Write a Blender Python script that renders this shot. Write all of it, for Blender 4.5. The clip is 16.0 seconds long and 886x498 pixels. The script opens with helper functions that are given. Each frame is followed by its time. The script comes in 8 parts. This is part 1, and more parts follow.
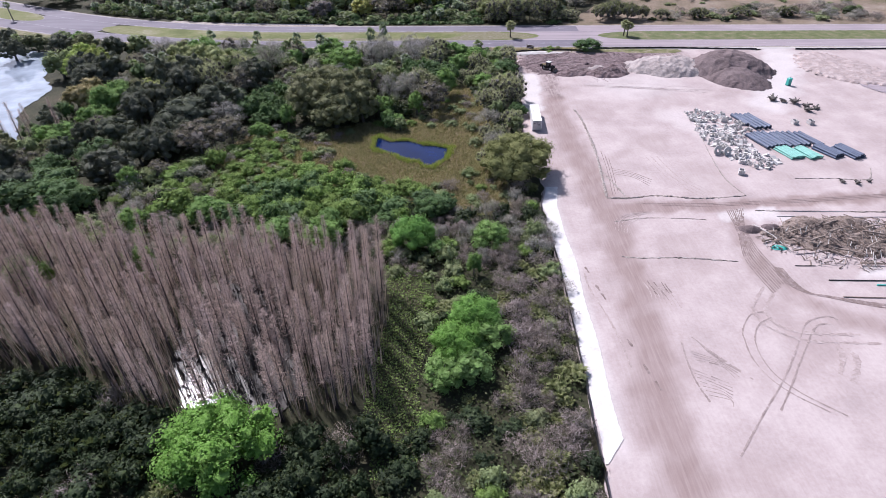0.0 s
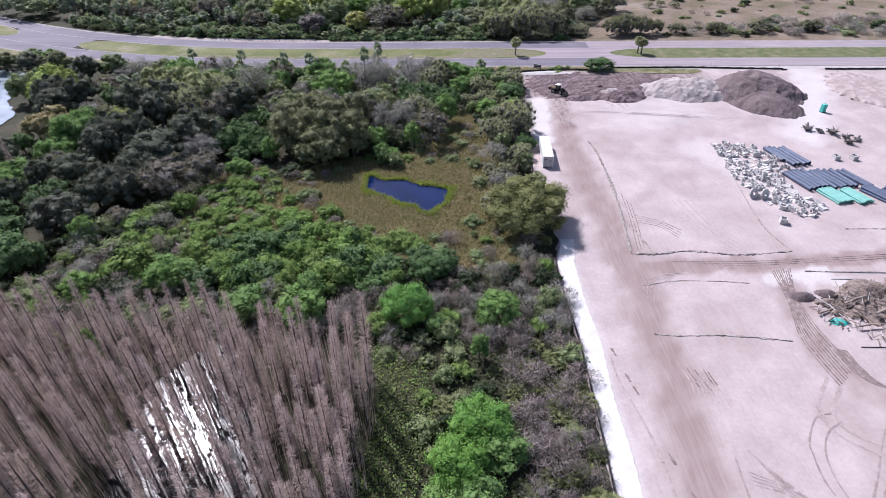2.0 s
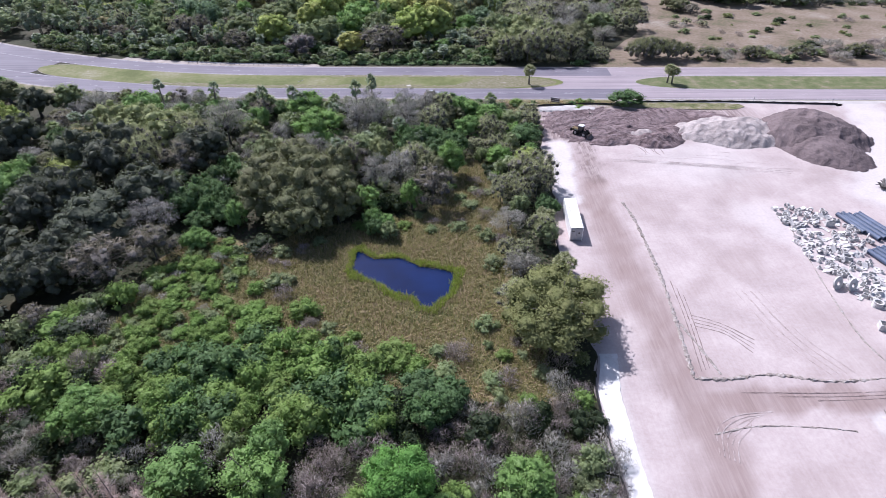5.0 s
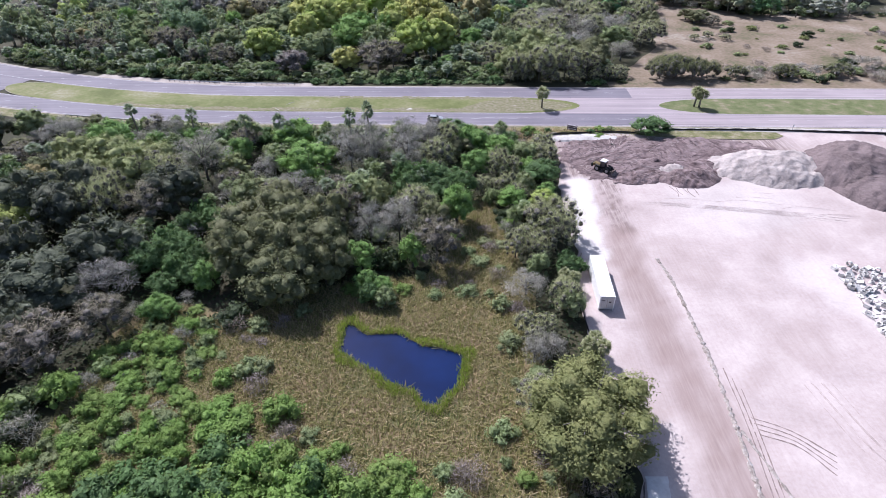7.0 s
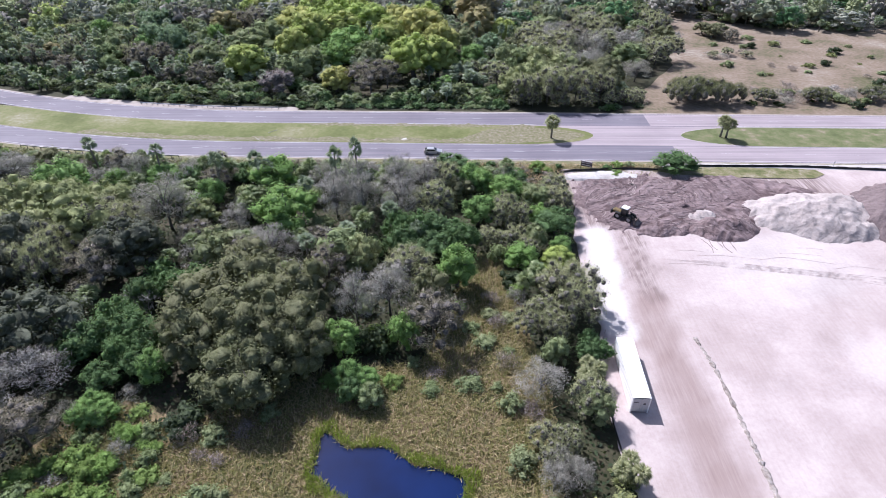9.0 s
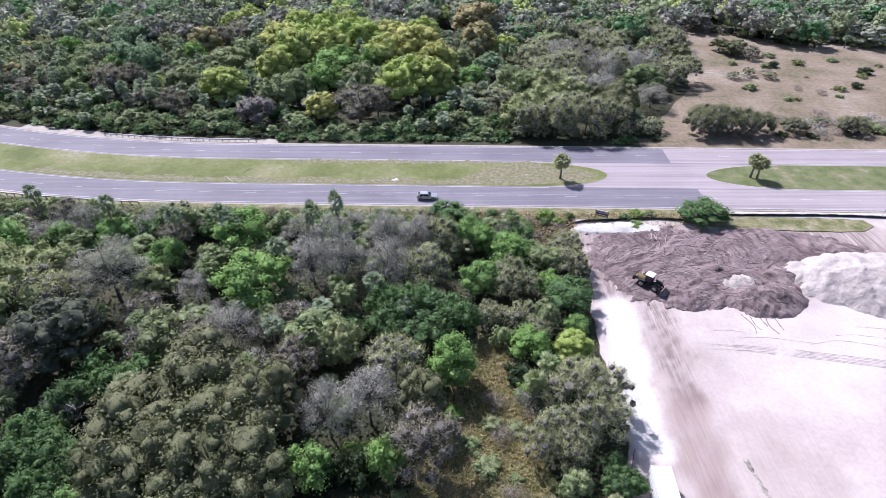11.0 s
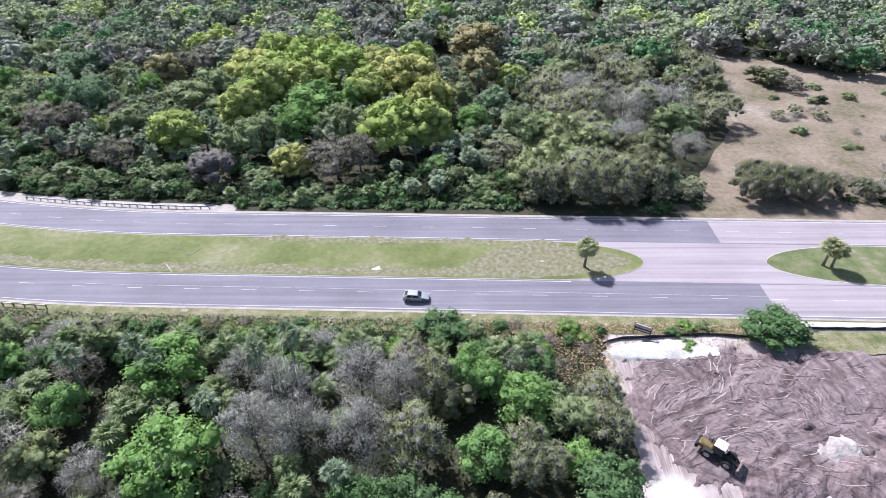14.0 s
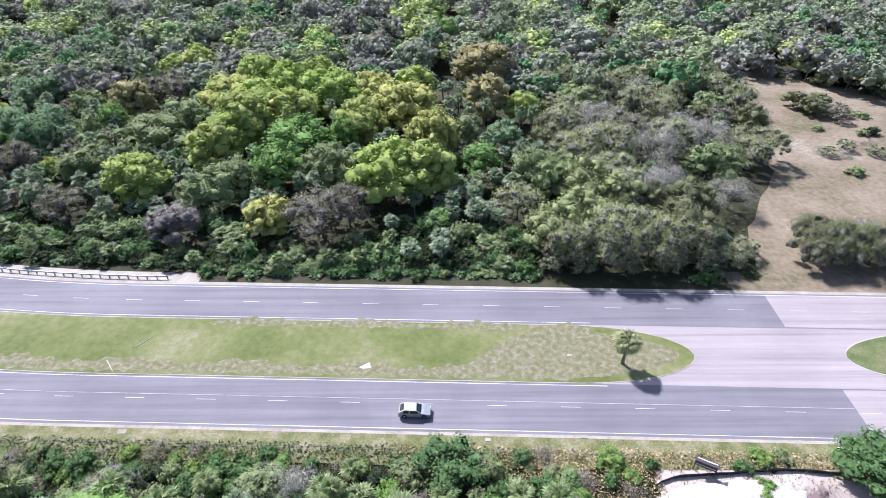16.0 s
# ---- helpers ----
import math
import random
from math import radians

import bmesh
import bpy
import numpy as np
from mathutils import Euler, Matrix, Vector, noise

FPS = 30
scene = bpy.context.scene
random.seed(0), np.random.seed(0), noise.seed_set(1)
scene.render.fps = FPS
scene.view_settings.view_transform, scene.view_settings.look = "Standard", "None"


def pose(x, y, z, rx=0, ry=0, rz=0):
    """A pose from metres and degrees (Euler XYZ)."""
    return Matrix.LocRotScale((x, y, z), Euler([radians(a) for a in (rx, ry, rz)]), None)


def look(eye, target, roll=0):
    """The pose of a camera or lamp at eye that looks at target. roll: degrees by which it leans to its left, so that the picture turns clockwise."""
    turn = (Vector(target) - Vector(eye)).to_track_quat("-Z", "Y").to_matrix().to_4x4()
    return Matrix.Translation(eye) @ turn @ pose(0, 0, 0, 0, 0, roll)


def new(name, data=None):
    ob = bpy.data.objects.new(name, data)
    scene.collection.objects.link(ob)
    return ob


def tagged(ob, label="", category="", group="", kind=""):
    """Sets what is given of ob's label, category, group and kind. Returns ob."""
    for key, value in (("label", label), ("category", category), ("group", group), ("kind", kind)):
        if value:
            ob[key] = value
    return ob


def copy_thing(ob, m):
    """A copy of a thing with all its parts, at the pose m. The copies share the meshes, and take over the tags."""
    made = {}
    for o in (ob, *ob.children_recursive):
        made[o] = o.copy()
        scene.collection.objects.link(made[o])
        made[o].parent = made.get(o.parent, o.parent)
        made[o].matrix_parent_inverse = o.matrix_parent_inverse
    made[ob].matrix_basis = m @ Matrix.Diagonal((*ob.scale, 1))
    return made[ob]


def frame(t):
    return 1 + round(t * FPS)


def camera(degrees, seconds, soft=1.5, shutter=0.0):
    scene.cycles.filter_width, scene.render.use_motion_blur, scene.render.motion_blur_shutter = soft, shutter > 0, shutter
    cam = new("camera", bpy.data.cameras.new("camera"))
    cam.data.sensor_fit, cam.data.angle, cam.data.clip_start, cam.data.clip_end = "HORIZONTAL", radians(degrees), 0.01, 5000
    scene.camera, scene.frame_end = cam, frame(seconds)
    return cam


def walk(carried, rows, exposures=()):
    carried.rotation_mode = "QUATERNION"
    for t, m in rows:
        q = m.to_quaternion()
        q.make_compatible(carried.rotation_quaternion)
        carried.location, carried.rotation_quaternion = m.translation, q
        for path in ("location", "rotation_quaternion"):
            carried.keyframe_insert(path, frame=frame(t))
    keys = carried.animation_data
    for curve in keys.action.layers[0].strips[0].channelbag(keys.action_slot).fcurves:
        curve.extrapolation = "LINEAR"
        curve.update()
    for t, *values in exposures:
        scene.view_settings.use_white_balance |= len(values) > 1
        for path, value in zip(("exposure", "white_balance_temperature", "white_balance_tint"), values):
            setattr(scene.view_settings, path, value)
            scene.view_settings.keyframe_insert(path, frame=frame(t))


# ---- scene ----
from mathutils.bvhtree import BVHTree

cam = camera(76.3, 16.0, 0.8)
PATH = [
    (0, (0.873, 0.386, 63.524), (0.863, 2.01, 62.356), -0.8),
    (0.5, (0.827, 5.334, 63.55), (0.816, 6.959, 62.383), -0.8),
    (1, (0.915, 10.36, 63.473), (0.904, 11.986, 62.309), -0.8),
    (1.5, (1.0, 15.318, 63.424), (0.988, 16.945, 62.261), -0.8),
    (2, (1.025, 20.426, 63.458), (1.014, 22.055, 62.297), -0.8),
    (2.5, (1.133, 25.568, 63.464), (1.121, 27.197, 62.303), -0.7),
    (3, (1.126, 30.427, 63.551), (1.114, 32.056, 62.391), -0.7),
    (3.5, (0.991, 35.583, 63.583), (0.978, 37.212, 62.423), -0.7),
    (4, (0.791, 40.764, 63.414), (0.778, 42.395, 62.257), -0.7),
    (6.5, (-0.364, 66.439, 63.2), (-0.38, 68.071, 62.044), -0.5),
    (7, (-0.62, 71.693, 63.057), (-0.636, 73.326, 61.902), -0.5),
    (7.5, (-0.77, 77.043, 62.975), (-0.786, 78.676, 61.82), -0.5),
    (8, (-0.886, 82.114, 63.014), (-0.901, 83.747, 61.86), -0.4),
    (8.5, (-0.767, 87.258, 63.045), (-0.78, 88.892, 61.892), -0.4),
    (9, (-0.587, 92.425, 63.191), (-0.599, 94.059, 62.038), -0.3),
    (11.5, (0.521, 119.274, 64.371), (0.511, 120.908, 63.217), -0.3),
    (12, (0.702, 124.93, 64.621), (0.694, 126.562, 63.466), -0.3),
    (12.5, (0.812, 130.571, 64.893), (0.804, 132.201, 63.735), -0.3),
    (13, (0.901, 136.156, 65.218), (0.894, 137.785, 64.057), -0.3),
    (13.5, (0.944, 142.132, 65.418), (0.936, 143.759, 64.255), -0.2),
    (14, (1.1, 148.333, 65.321), (1.093, 149.959, 64.157), -0.2),
    (14.5, (1.197, 154.388, 65.368), (1.19, 156.014, 64.203), -0.2),
    (15, (1.262, 160.49, 65.262), (1.257, 162.116, 64.098), -0.1),
    (15.5, (1.204, 166.944, 65.167), (1.199, 168.571, 64.005), -0.2),
    (16, (0.283, 173.1, 65.039), (0.277, 174.728, 63.877), -0.3),
]
walk(cam, [(t, look(eye, target, roll)) for t, eye, target, roll in PATH], [(0, 0.42, 6030, 20.3), (4, 0.46, 5810, 20), (7, 0.65, 5870, 17.5), (9, 0.70, 5870, 17.5), (12, 0.81, 5810, 17.8), (13.5, 0.89, 5800, 14), (16, 1.01, 5820, 12)])

# ---------------------------------------------------------------- light
SUN_AZ, SUN_EL = -36.5, 47.0          # degrees left of the view's way (+y), above the horizon
world = bpy.data.worlds.new("world")
scene.world = world
world.use_nodes = True
wn = world.node_tree.nodes
sky = wn.new("ShaderNodeTexSky")
sky.sky_type, sky.sun_disc = "NISHITA", False
sky.sun_elevation, sky.sun_rotation = radians(SUN_EL), radians(SUN_AZ)
sky.air_density, sky.dust_density, sky.ozone_density = 1.0, 2.5, 1.2
wn["Background"].inputs["Strength"].default_value = 0.088
world.node_tree.links.new(sky.outputs[0], wn["Background"].inputs["Color"])
sun_data = bpy.data.lights.new("sun", "SUN")
sun_data.energy, sun_data.angle, sun_data.color = 4.7, radians(0.53), (1.0, 0.965, 0.93)
sun = new("sun", sun_data)
sa, se = radians(SUN_AZ), radians(SUN_EL)
sun.matrix_world = look((math.sin(sa) * math.cos(se) * 300, math.cos(sa) * math.cos(se) * 300, math.sin(se) * 300), (0, 0, 0))

# ---------------------------------------------------------------- materials
def nodes_of(name):
    m = bpy.data.materials.new(name)
    m.use_nodes = True
    t = m.node_tree
    return m, t.nodes, t.links, t.nodes["Principled BSDF"]


def noise_at(ns, ln, pos, scale, detail=4.0, rough=0.55):
    n = ns.new("ShaderNodeTexNoise")
    n.inputs["Scale"].default_value, n.inputs["Detail"].default_value, n.inputs["Roughness"].default_value = scale, detail, rough
    ln.new(pos, n.inputs["Vector"])
    return n


def ramp_of(ns, ln, fac, stops):
    r = ns.new("ShaderNodeValToRGB")
    el = r.color_ramp.elements
    while len(el) < len(stops):
        el.new(0.5)
    for e, (p, c) in zip(el, stops):
        e.position, e.color = p, (*c, 1.0)
    ln.new(fac, r.inputs["Fac"])
    return r


def mix_of(ns, ln, fac, a, b, kind="MIX"):
    m = ns.new("ShaderNodeMix")
    m.data_type, m.blend_type = "RGBA", kind
    for sock, v in ((m.inputs[0], fac), (m.inputs[6], a), (m.inputs[7], b)):
        if isinstance(v, (int, float)):
            sock.default_value = v
        elif isinstance(v, tuple):
            sock.default_value = (*v, 1.0)
        else:
            ln.new(v, sock)
    return m.outputs[2]


def soil(name, stops, big, small, bump=0.3, rough=0.9, grain=0.25, depth=0.05):
    """Ground matter: a ramp over a wide noise, broken by a fine one, with relief."""
    m, ns, ln, p = nodes_of(name)
    pos = ns.new("ShaderNodeNewGeometry").outputs["Position"]
    a, b = noise_at(ns, ln, pos, big, 6), noise_at(ns, ln, pos, small, 5, 0.65)
    mm = ns.new("ShaderNodeMath")
    mm.operation = "MULTIPLY_ADD"
    ln.new(b.outputs["Fac"], mm.inputs[0])
    mm.inputs[1].default_value = grain * 2
    add = ns.new("ShaderNodeMath")
    add.operation = "SUBTRACT"
    ln.new(a.outputs["Fac"], add.inputs[0])
    add.inputs[1].default_value = grain
    ln.new(add.outputs[0], mm.inputs[2])
    col = ramp_of(ns, ln, mm.outputs[0], stops).outputs["Color"]
    ln.new(col, p.inputs["Base Color"])
    p.inputs["Roughness"].default_value = rough
    p.inputs["Specular IOR Level"].default_value = 0.2
    bp = ns.new("ShaderNodeBump")
    bp.inputs["Strength"].default_value, bp.inputs["Distance"].default_value = bump, depth
    ln.new(b.outputs["Fac"], bp.inputs["Height"])
    ln.new(bp.outputs[0], p.inputs["Normal"])
    return m


def plain(name, c, rough=0.6, metal=0.0, vary=0.12, scale=3.0, bump=0.0):
    """Paint, metal, concrete or plastic with blotches and slight wear."""
    m, ns, ln, p = nodes_of(name)
    co = ns.new("ShaderNodeTexCoord").outputs["Object"]
    n = noise_at(ns, ln, co, scale, 6, 0.6)
    rnd = ns.new("ShaderNodeObjectInfo").outputs["Random"]
    dark, light = tuple(v * (1 - vary) for v in c), tuple(min(1, v * (1 + vary)) for v in c)
    col = ramp_of(ns, ln, n.outputs["Fac"], [(0.3, dark), (0.7, light)]).outputs["Color"]
    col = mix_of(ns, ln, rnd, col, mix_of(ns, ln, 0.5, col, dark))
    ln.new(col, p.inputs["Base Color"])
    p.inputs["Roughness"].default_value, p.inputs["Metallic"].default_value = rough, metal
    if bump:
        bp = ns.new("ShaderNodeBump")
        bp.inputs["Strength"].default_value, bp.inputs["Distance"].default_value = bump, 0.02
        ln.new(n.outputs["Fac"], bp.inputs["Height"])
        ln.new(bp.outputs[0], p.inputs["Normal"])
    return m


def leaf(name, stops, other, rough=0.5, through_light=0.3, spec=0.4):
    """Foliage: every leaf its own shade from the ramp, every tree its own lean towards another tint."""
    m, ns, ln, p = nodes_of(name)
    g = ns.new("ShaderNodeNewGeometry")
    rnd = ns.new("ShaderNodeObjectInfo").outputs["Random"]
    col = ramp_of(ns, ln, g.outputs["Random Per Island"], stops).outputs["Color"]
    n = noise_at(ns, ln, g.outputs["Position"], 0.35, 3)
    f = ns.new("ShaderNodeMath")
    f.operation = "MULTIPLY"
    ln.new(rnd, f.inputs[0])
    ln.new(n.outputs["Fac"], f.inputs[1])
    col = mix_of(ns, ln, f.outputs[0], col, other)
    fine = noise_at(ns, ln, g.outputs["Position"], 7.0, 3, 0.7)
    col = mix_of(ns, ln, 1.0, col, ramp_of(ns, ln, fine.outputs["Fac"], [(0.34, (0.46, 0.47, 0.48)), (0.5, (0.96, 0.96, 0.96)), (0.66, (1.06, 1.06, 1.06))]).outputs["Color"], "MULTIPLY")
    bp = ns.new("ShaderNodeBump")
    bp.inputs["Strength"].default_value, bp.inputs["Distance"].default_value = 0.7, 0.12
    ln.new(fine.outputs["Fac"], bp.inputs["Height"])
    ln.new(bp.outputs[0], p.inputs["Normal"])
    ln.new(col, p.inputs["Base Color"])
    p.inputs["Roughness"].default_value, p.inputs["Specular IOR Level"].default_value = rough, spec
    tr = ns.new("ShaderNodeBsdfTranslucent")
    ln.new(mix_of(ns, ln, 0.22, col, (0.42, 0.50, 0.16)), tr.inputs["Color"])
    mx = ns.new("ShaderNodeMixShader")
    mx.inputs[0].default_value = through_light * 0.85
    out = ns["Material Output"]
    ln.new(p.outputs[0], mx.inputs[1])
    ln.new(tr.outputs[0], mx.inputs[2])
    ln.new(mx.outputs[0], out.inputs["Surface"])
    return m


def water_mat(name, c, rough, ripple):
    m, ns, ln, p = nodes_of(name)
    pos = ns.new("ShaderNodeNewGeometry").outputs["Position"]
    n = noise_at(ns, ln, pos, 1.6, 3)
    b = noise_at(ns, ln, pos, 0.12, 3)
    ln.new(ramp_of(ns, ln, b.outputs["Fac"], [(0.35, c), (0.7, tuple(v * 1.6 for v in c))]).outputs["Color"], p.inputs["Base Color"])
    p.inputs["Roughness"].default_value, p.inputs["IOR"].default_value = rough, 1.33
    bp = ns.new("ShaderNodeBump")
    bp.inputs["Strength"].default_value, bp.inputs["Distance"].default_value = ripple, 0.02
    ln.new(n.outputs["Fac"], bp.inputs["Height"])
    ln.new(bp.outputs[0], p.inputs["Normal"])
    return m


M_FLOOR = soil("forest_floor", [(0.25, (0.022, 0.021, 0.014)), (0.5, (0.038, 0.040, 0.021)), (0.75, (0.078, 0.064, 0.043))], 0.09, 1.7, 0.8, depth=0.2)
M_MEADOW = soil("meadow_soil", [(0.3, (0.09, 0.105, 0.04)), (0.45, (0.15, 0.145, 0.065)), (0.55, (0.19, 0.14, 0.08)), (0.72, (0.27, 0.205, 0.135))], 0.16, 2.2, 0.8, depth=0.15)
M_FIELD = soil("dry_field", [(0.3, (0.102, 0.100, 0.052)), (0.42, (0.160, 0.128, 0.090)), (0.55, (0.209, 0.163, 0.123)), (0.66, (0.238, 0.199, 0.158)), (0.78, (0.301, 0.270, 0.226))], 0.06, 0.8, 0.6, depth=0.1, grain=0.36)
M_TURF = soil("mown_grass", [(0.3, (0.090, 0.107, 0.034)), (0.46, (0.130, 0.144, 0.054)), (0.60, (0.174, 0.173, 0.086)), (0.76, (0.260, 0.244, 0.175))], 0.07, 0.8, 0.5, depth=0.06)
M_LAWN = soil("green_median_grass", [(0.3, (0.081, 0.100, 0.040)), (0.46, (0.112, 0.131, 0.057)), (0.60, (0.157, 0.154, 0.084)), (0.76, (0.246, 0.206, 0.160))], 0.3, 3.0, 0.5, depth=0.06)
M_VERGE = soil("verge_grass", [(0.3, (0.085, 0.098, 0.038)), (0.46, (0.145, 0.145, 0.066)), (0.58, (0.205, 0.185, 0.115)), (0.75, (0.300, 0.265, 0.205))], 0.4, 3.5, 0.7, depth=0.1, grain=0.38)
M_ASPHALT = soil("worn_asphalt", [(0.25, (0.136, 0.123, 0.150)), (0.6, (0.170, 0.157, 0.185)), (0.9, (0.209, 0.195, 0.225))], 0.07, 0.9, 0.15, 0.8, 0.12, 0.01)
M_PALE_ASPHALT = soil("pale_asphalt", [(0.25, (0.255, 0.218, 0.236)), (0.6, (0.305, 0.264, 0.282)), (0.9, (0.350, 0.308, 0.322))], 0.08, 1.2, 0.15, 0.85, 0.12, 0.01)
M_CONCRETE = soil("pale_concrete", [(0.2, (0.362, 0.334, 0.322)), (0.6, (0.449, 0.419, 0.407)), (0.9, (0.499, 0.468, 0.456))], 0.3, 3.0, 0.2, 0.85, 0.15, 0.01)
M_SHOULDER = soil("sandy_shoulder", [(0.25, (0.218, 0.189, 0.164)), (0.5, (0.324, 0.286, 0.262)), (0.8, (0.412, 0.371, 0.346))], 0.3, 2.0, 0.4, 0.9, 0.25, 0.05)
M_PAINT = soil("road_paint", [(0.3, (0.409, 0.403, 0.414)), (0.6, (0.502, 0.495, 0.502))], 0.8, 6.0, 0.1, 0.7, 0.3, 0.01)
M_DARKSOIL = soil("dark_topsoil", [(0.25, (0.054, 0.033, 0.032)), (0.5, (0.139, 0.095, 0.097)), (0.75, (0.251, 0.186, 0.188))], 0.22, 1.5, 1.0, 0.95, 0.3, 0.25)
M_PALESOIL = soil("pale_spoil", [(0.25, (0.234, 0.195, 0.185)), (0.5, (0.357, 0.311, 0.296)), (0.75, (0.466, 0.413, 0.394))], 0.25, 1.3, 1.0, 0.95, 0.3, 0.25)
M_GREYSOIL = soil("grey_spoil", [(0.25, (0.103, 0.079, 0.078)), (0.5, (0.154, 0.118, 0.120)), (0.8, (0.218, 0.173, 0.173))], 0.2, 1.4, 1.0, 0.95, 0.3, 0.25)
M_TRACK = soil("tyre_churned_sand", [(0.25, (0.222, 0.177, 0.166)), (0.5, (0.299, 0.244, 0.233)), (0.8, (0.399, 0.340, 0.328))], 0.9, 4.0, 0.9, 0.95, 0.35, 0.08)
M_RUT = soil("faint_rutted_sand", [(0.25, (0.275, 0.222, 0.210)), (0.5, (0.354, 0.293, 0.281)), (0.8, (0.451, 0.388, 0.376))], 0.5, 2.0, 0.9, 0.95, 0.35, 0.08)
M_GROOVE = soil("dark_groove_soil", [(0.25, (0.050, 0.036, 0.037)), (0.5, (0.100, 0.075, 0.078)), (0.8, (0.170, 0.135, 0.140))], 0.9, 4.0, 0.9, 0.95, 0.35, 0.08)
M_BROWNRUT = soil("brown_rut_soil", [(0.25, (0.150, 0.112, 0.103)), (0.5, (0.215, 0.168, 0.158)), (0.8, (0.310, 0.255, 0.245))], 0.9, 4.0, 0.9, 0.95, 0.35, 0.08)
M_WASH = soil("washed_white_sand", [(0.25, (0.279, 0.256, 0.246)), (0.5, (0.437, 0.419, 0.405)), (0.8, (0.558, 0.539, 0.530))], 0.35, 2.2, 0.6, 0.92, 0.3, 0.08)
M_WHITESAND = soil("clean_white_sand", [(0.25, (0.50, 0.48, 0.47)), (0.5, (0.60, 0.585, 0.575)), (0.8, (0.68, 0.67, 0.66))], 0.3, 2.4, 0.4, 0.92, 0.25, 0.05)
M_RIDGE = soil("crumbled_soil", [(0.25, (0.161, 0.132, 0.117)), (0.5, (0.291, 0.255, 0.234)), (0.8, (0.445, 0.411, 0.401))], 0.6, 2.4, 1.0, 0.95, 0.35, 0.15)
def churn(m, patch, dark, light, amount, depth=0.12, coarse=1.0):
    """Tread ruts on dug soil: short grooves that turn another way in every patch driven over."""
    ns, ln = m.node_tree.nodes, m.node_tree.links
    p = ns["Principled BSDF"]
    pos = ns.new("ShaderNodeNewGeometry").outputs["Position"]
    warp = ns.new("ShaderNodeVectorMath")
    warp.operation = "MULTIPLY_ADD"
    ln.new(noise_at(ns, ln, pos, 0.5, 4, 0.6).outputs["Color"], warp.inputs[0])
    warp.inputs[1].default_value = (patch * 1.1,) * 3
    ln.new(pos, warp.inputs[2])
    grooves = []
    for k, (size, along, across) in enumerate(((1.0, 0.35 * coarse, 2.6 * coarse), (0.6, 0.5 * coarse, 4.0 * coarse))):
        vo = ns.new("ShaderNodeTexVoronoi")
        vo.inputs["Scale"].default_value = 1 / (patch * size)
        ln.new(warp.outputs[0], vo.inputs["Vector"])
        turn = ns.new("ShaderNodeMath")
        turn.operation = "MULTIPLY"
        ln.new(vo.outputs["Color"], turn.inputs[0])
        turn.inputs[1].default_value = 7.0
        ro = ns.new("ShaderNodeVectorRotate")
        ro.rotation_type = "Z_AXIS"
        ln.new(pos, ro.inputs["Vector"])
        ln.new(turn.outputs[0], ro.inputs["Angle"])
        mp = ns.new("ShaderNodeMapping")
        mp.inputs["Scale"].default_value, mp.inputs["Location"].default_value = (along, across, 0.3), (k * 9.0, 3.0, 0)
        ln.new(ro.outputs[0], mp.inputs["Vector"])
        grooves.append(noise_at(ns, ln, mp.outputs[0], 1.0, 3, 0.55).outputs["Fac"])
    both = mix_of(ns, ln, 0.42, grooves[0], grooves[1])
    old = p.inputs["Base Color"].links[0].from_socket
    ln.new(mix_of(ns, ln, amount, old, ramp_of(ns, ln, both, [(0.38, dark), (0.5, tuple((a + b) / 2 for a, b in zip(dark, light))), (0.64, light)]).outputs["Color"]), p.inputs["Base Color"])
    bp = ns.new("ShaderNodeBump")
    bp.inputs["Strength"].default_value, bp.inputs["Distance"].default_value = 0.8, depth
    ln.new(both, bp.inputs["Height"])
    ln.new(p.inputs["Normal"].links[0].from_socket, bp.inputs["Normal"])
    ln.new(bp.outputs[0], p.inputs["Normal"])


churn(M_DARKSOIL, 10.0, (0.052, 0.037, 0.038), (0.33, 0.265, 0.27), 0.55, 0.9, 0.3)
churn(M_GREYSOIL, 6.0, (0.07, 0.058, 0.06), (0.22, 0.185, 0.185), 0.25, 0.3)
churn(M_PALESOIL, 5.0, (0.22, 0.195, 0.195), (0.48, 0.45, 0.45), 0.18, 0.2)
M_ROOT = soil("root_earth", [(0.25, (0.075, 0.056, 0.044)), (0.5, (0.213, 0.163, 0.138)), (0.75, (0.450, 0.388, 0.350))], 0.5, 2.2, 1.0, 0.95, 0.4, 0.3)
churn(M_ROOT, 3.0, (0.06, 0.042, 0.036), (0.36, 0.30, 0.265), 0.55, 0.5)
for m_ in (M_ASPHALT, M_PALE_ASPHALT):
    ns, ln = m_.node_tree.nodes, m_.node_tree.links
    mp = ns.new("ShaderNodeMapping")
    mp.inputs["Scale"].default_value, mp.inputs["Rotation"].default_value = (0.02, 0.9, 1), (0, 0, radians(-1.7))
    ln.new(ns.new("ShaderNodeNewGeometry").outputs["Position"], mp.inputs["Vector"])
    st = noise_at(ns, ln, mp.outputs[0], 1.0, 4, 0.6)
    pbs = ns["Principled BSDF"]
    old = pbs.inputs["Base Color"].links[0].from_socket
    ln.new(mix_of(ns, ln, 0.75, old, ramp_of(ns, ln, st.outputs["Fac"], [(0.32, (0.74, 0.74, 0.75)), (0.5, (1, 1, 1)), (0.7, (1.22, 1.2, 1.2))]).outputs["Color"], "MULTIPLY"), pbs.inputs["Base Color"])
M_BARK = plain("grey_bark", (0.11, 0.10, 0.093), 0.9, 0, 0.35, 2.0, 0.6)
M_PALMBARK = plain("palm_bark", (0.20, 0.18, 0.155), 0.9, 0, 0.3, 6.0, 0.6)
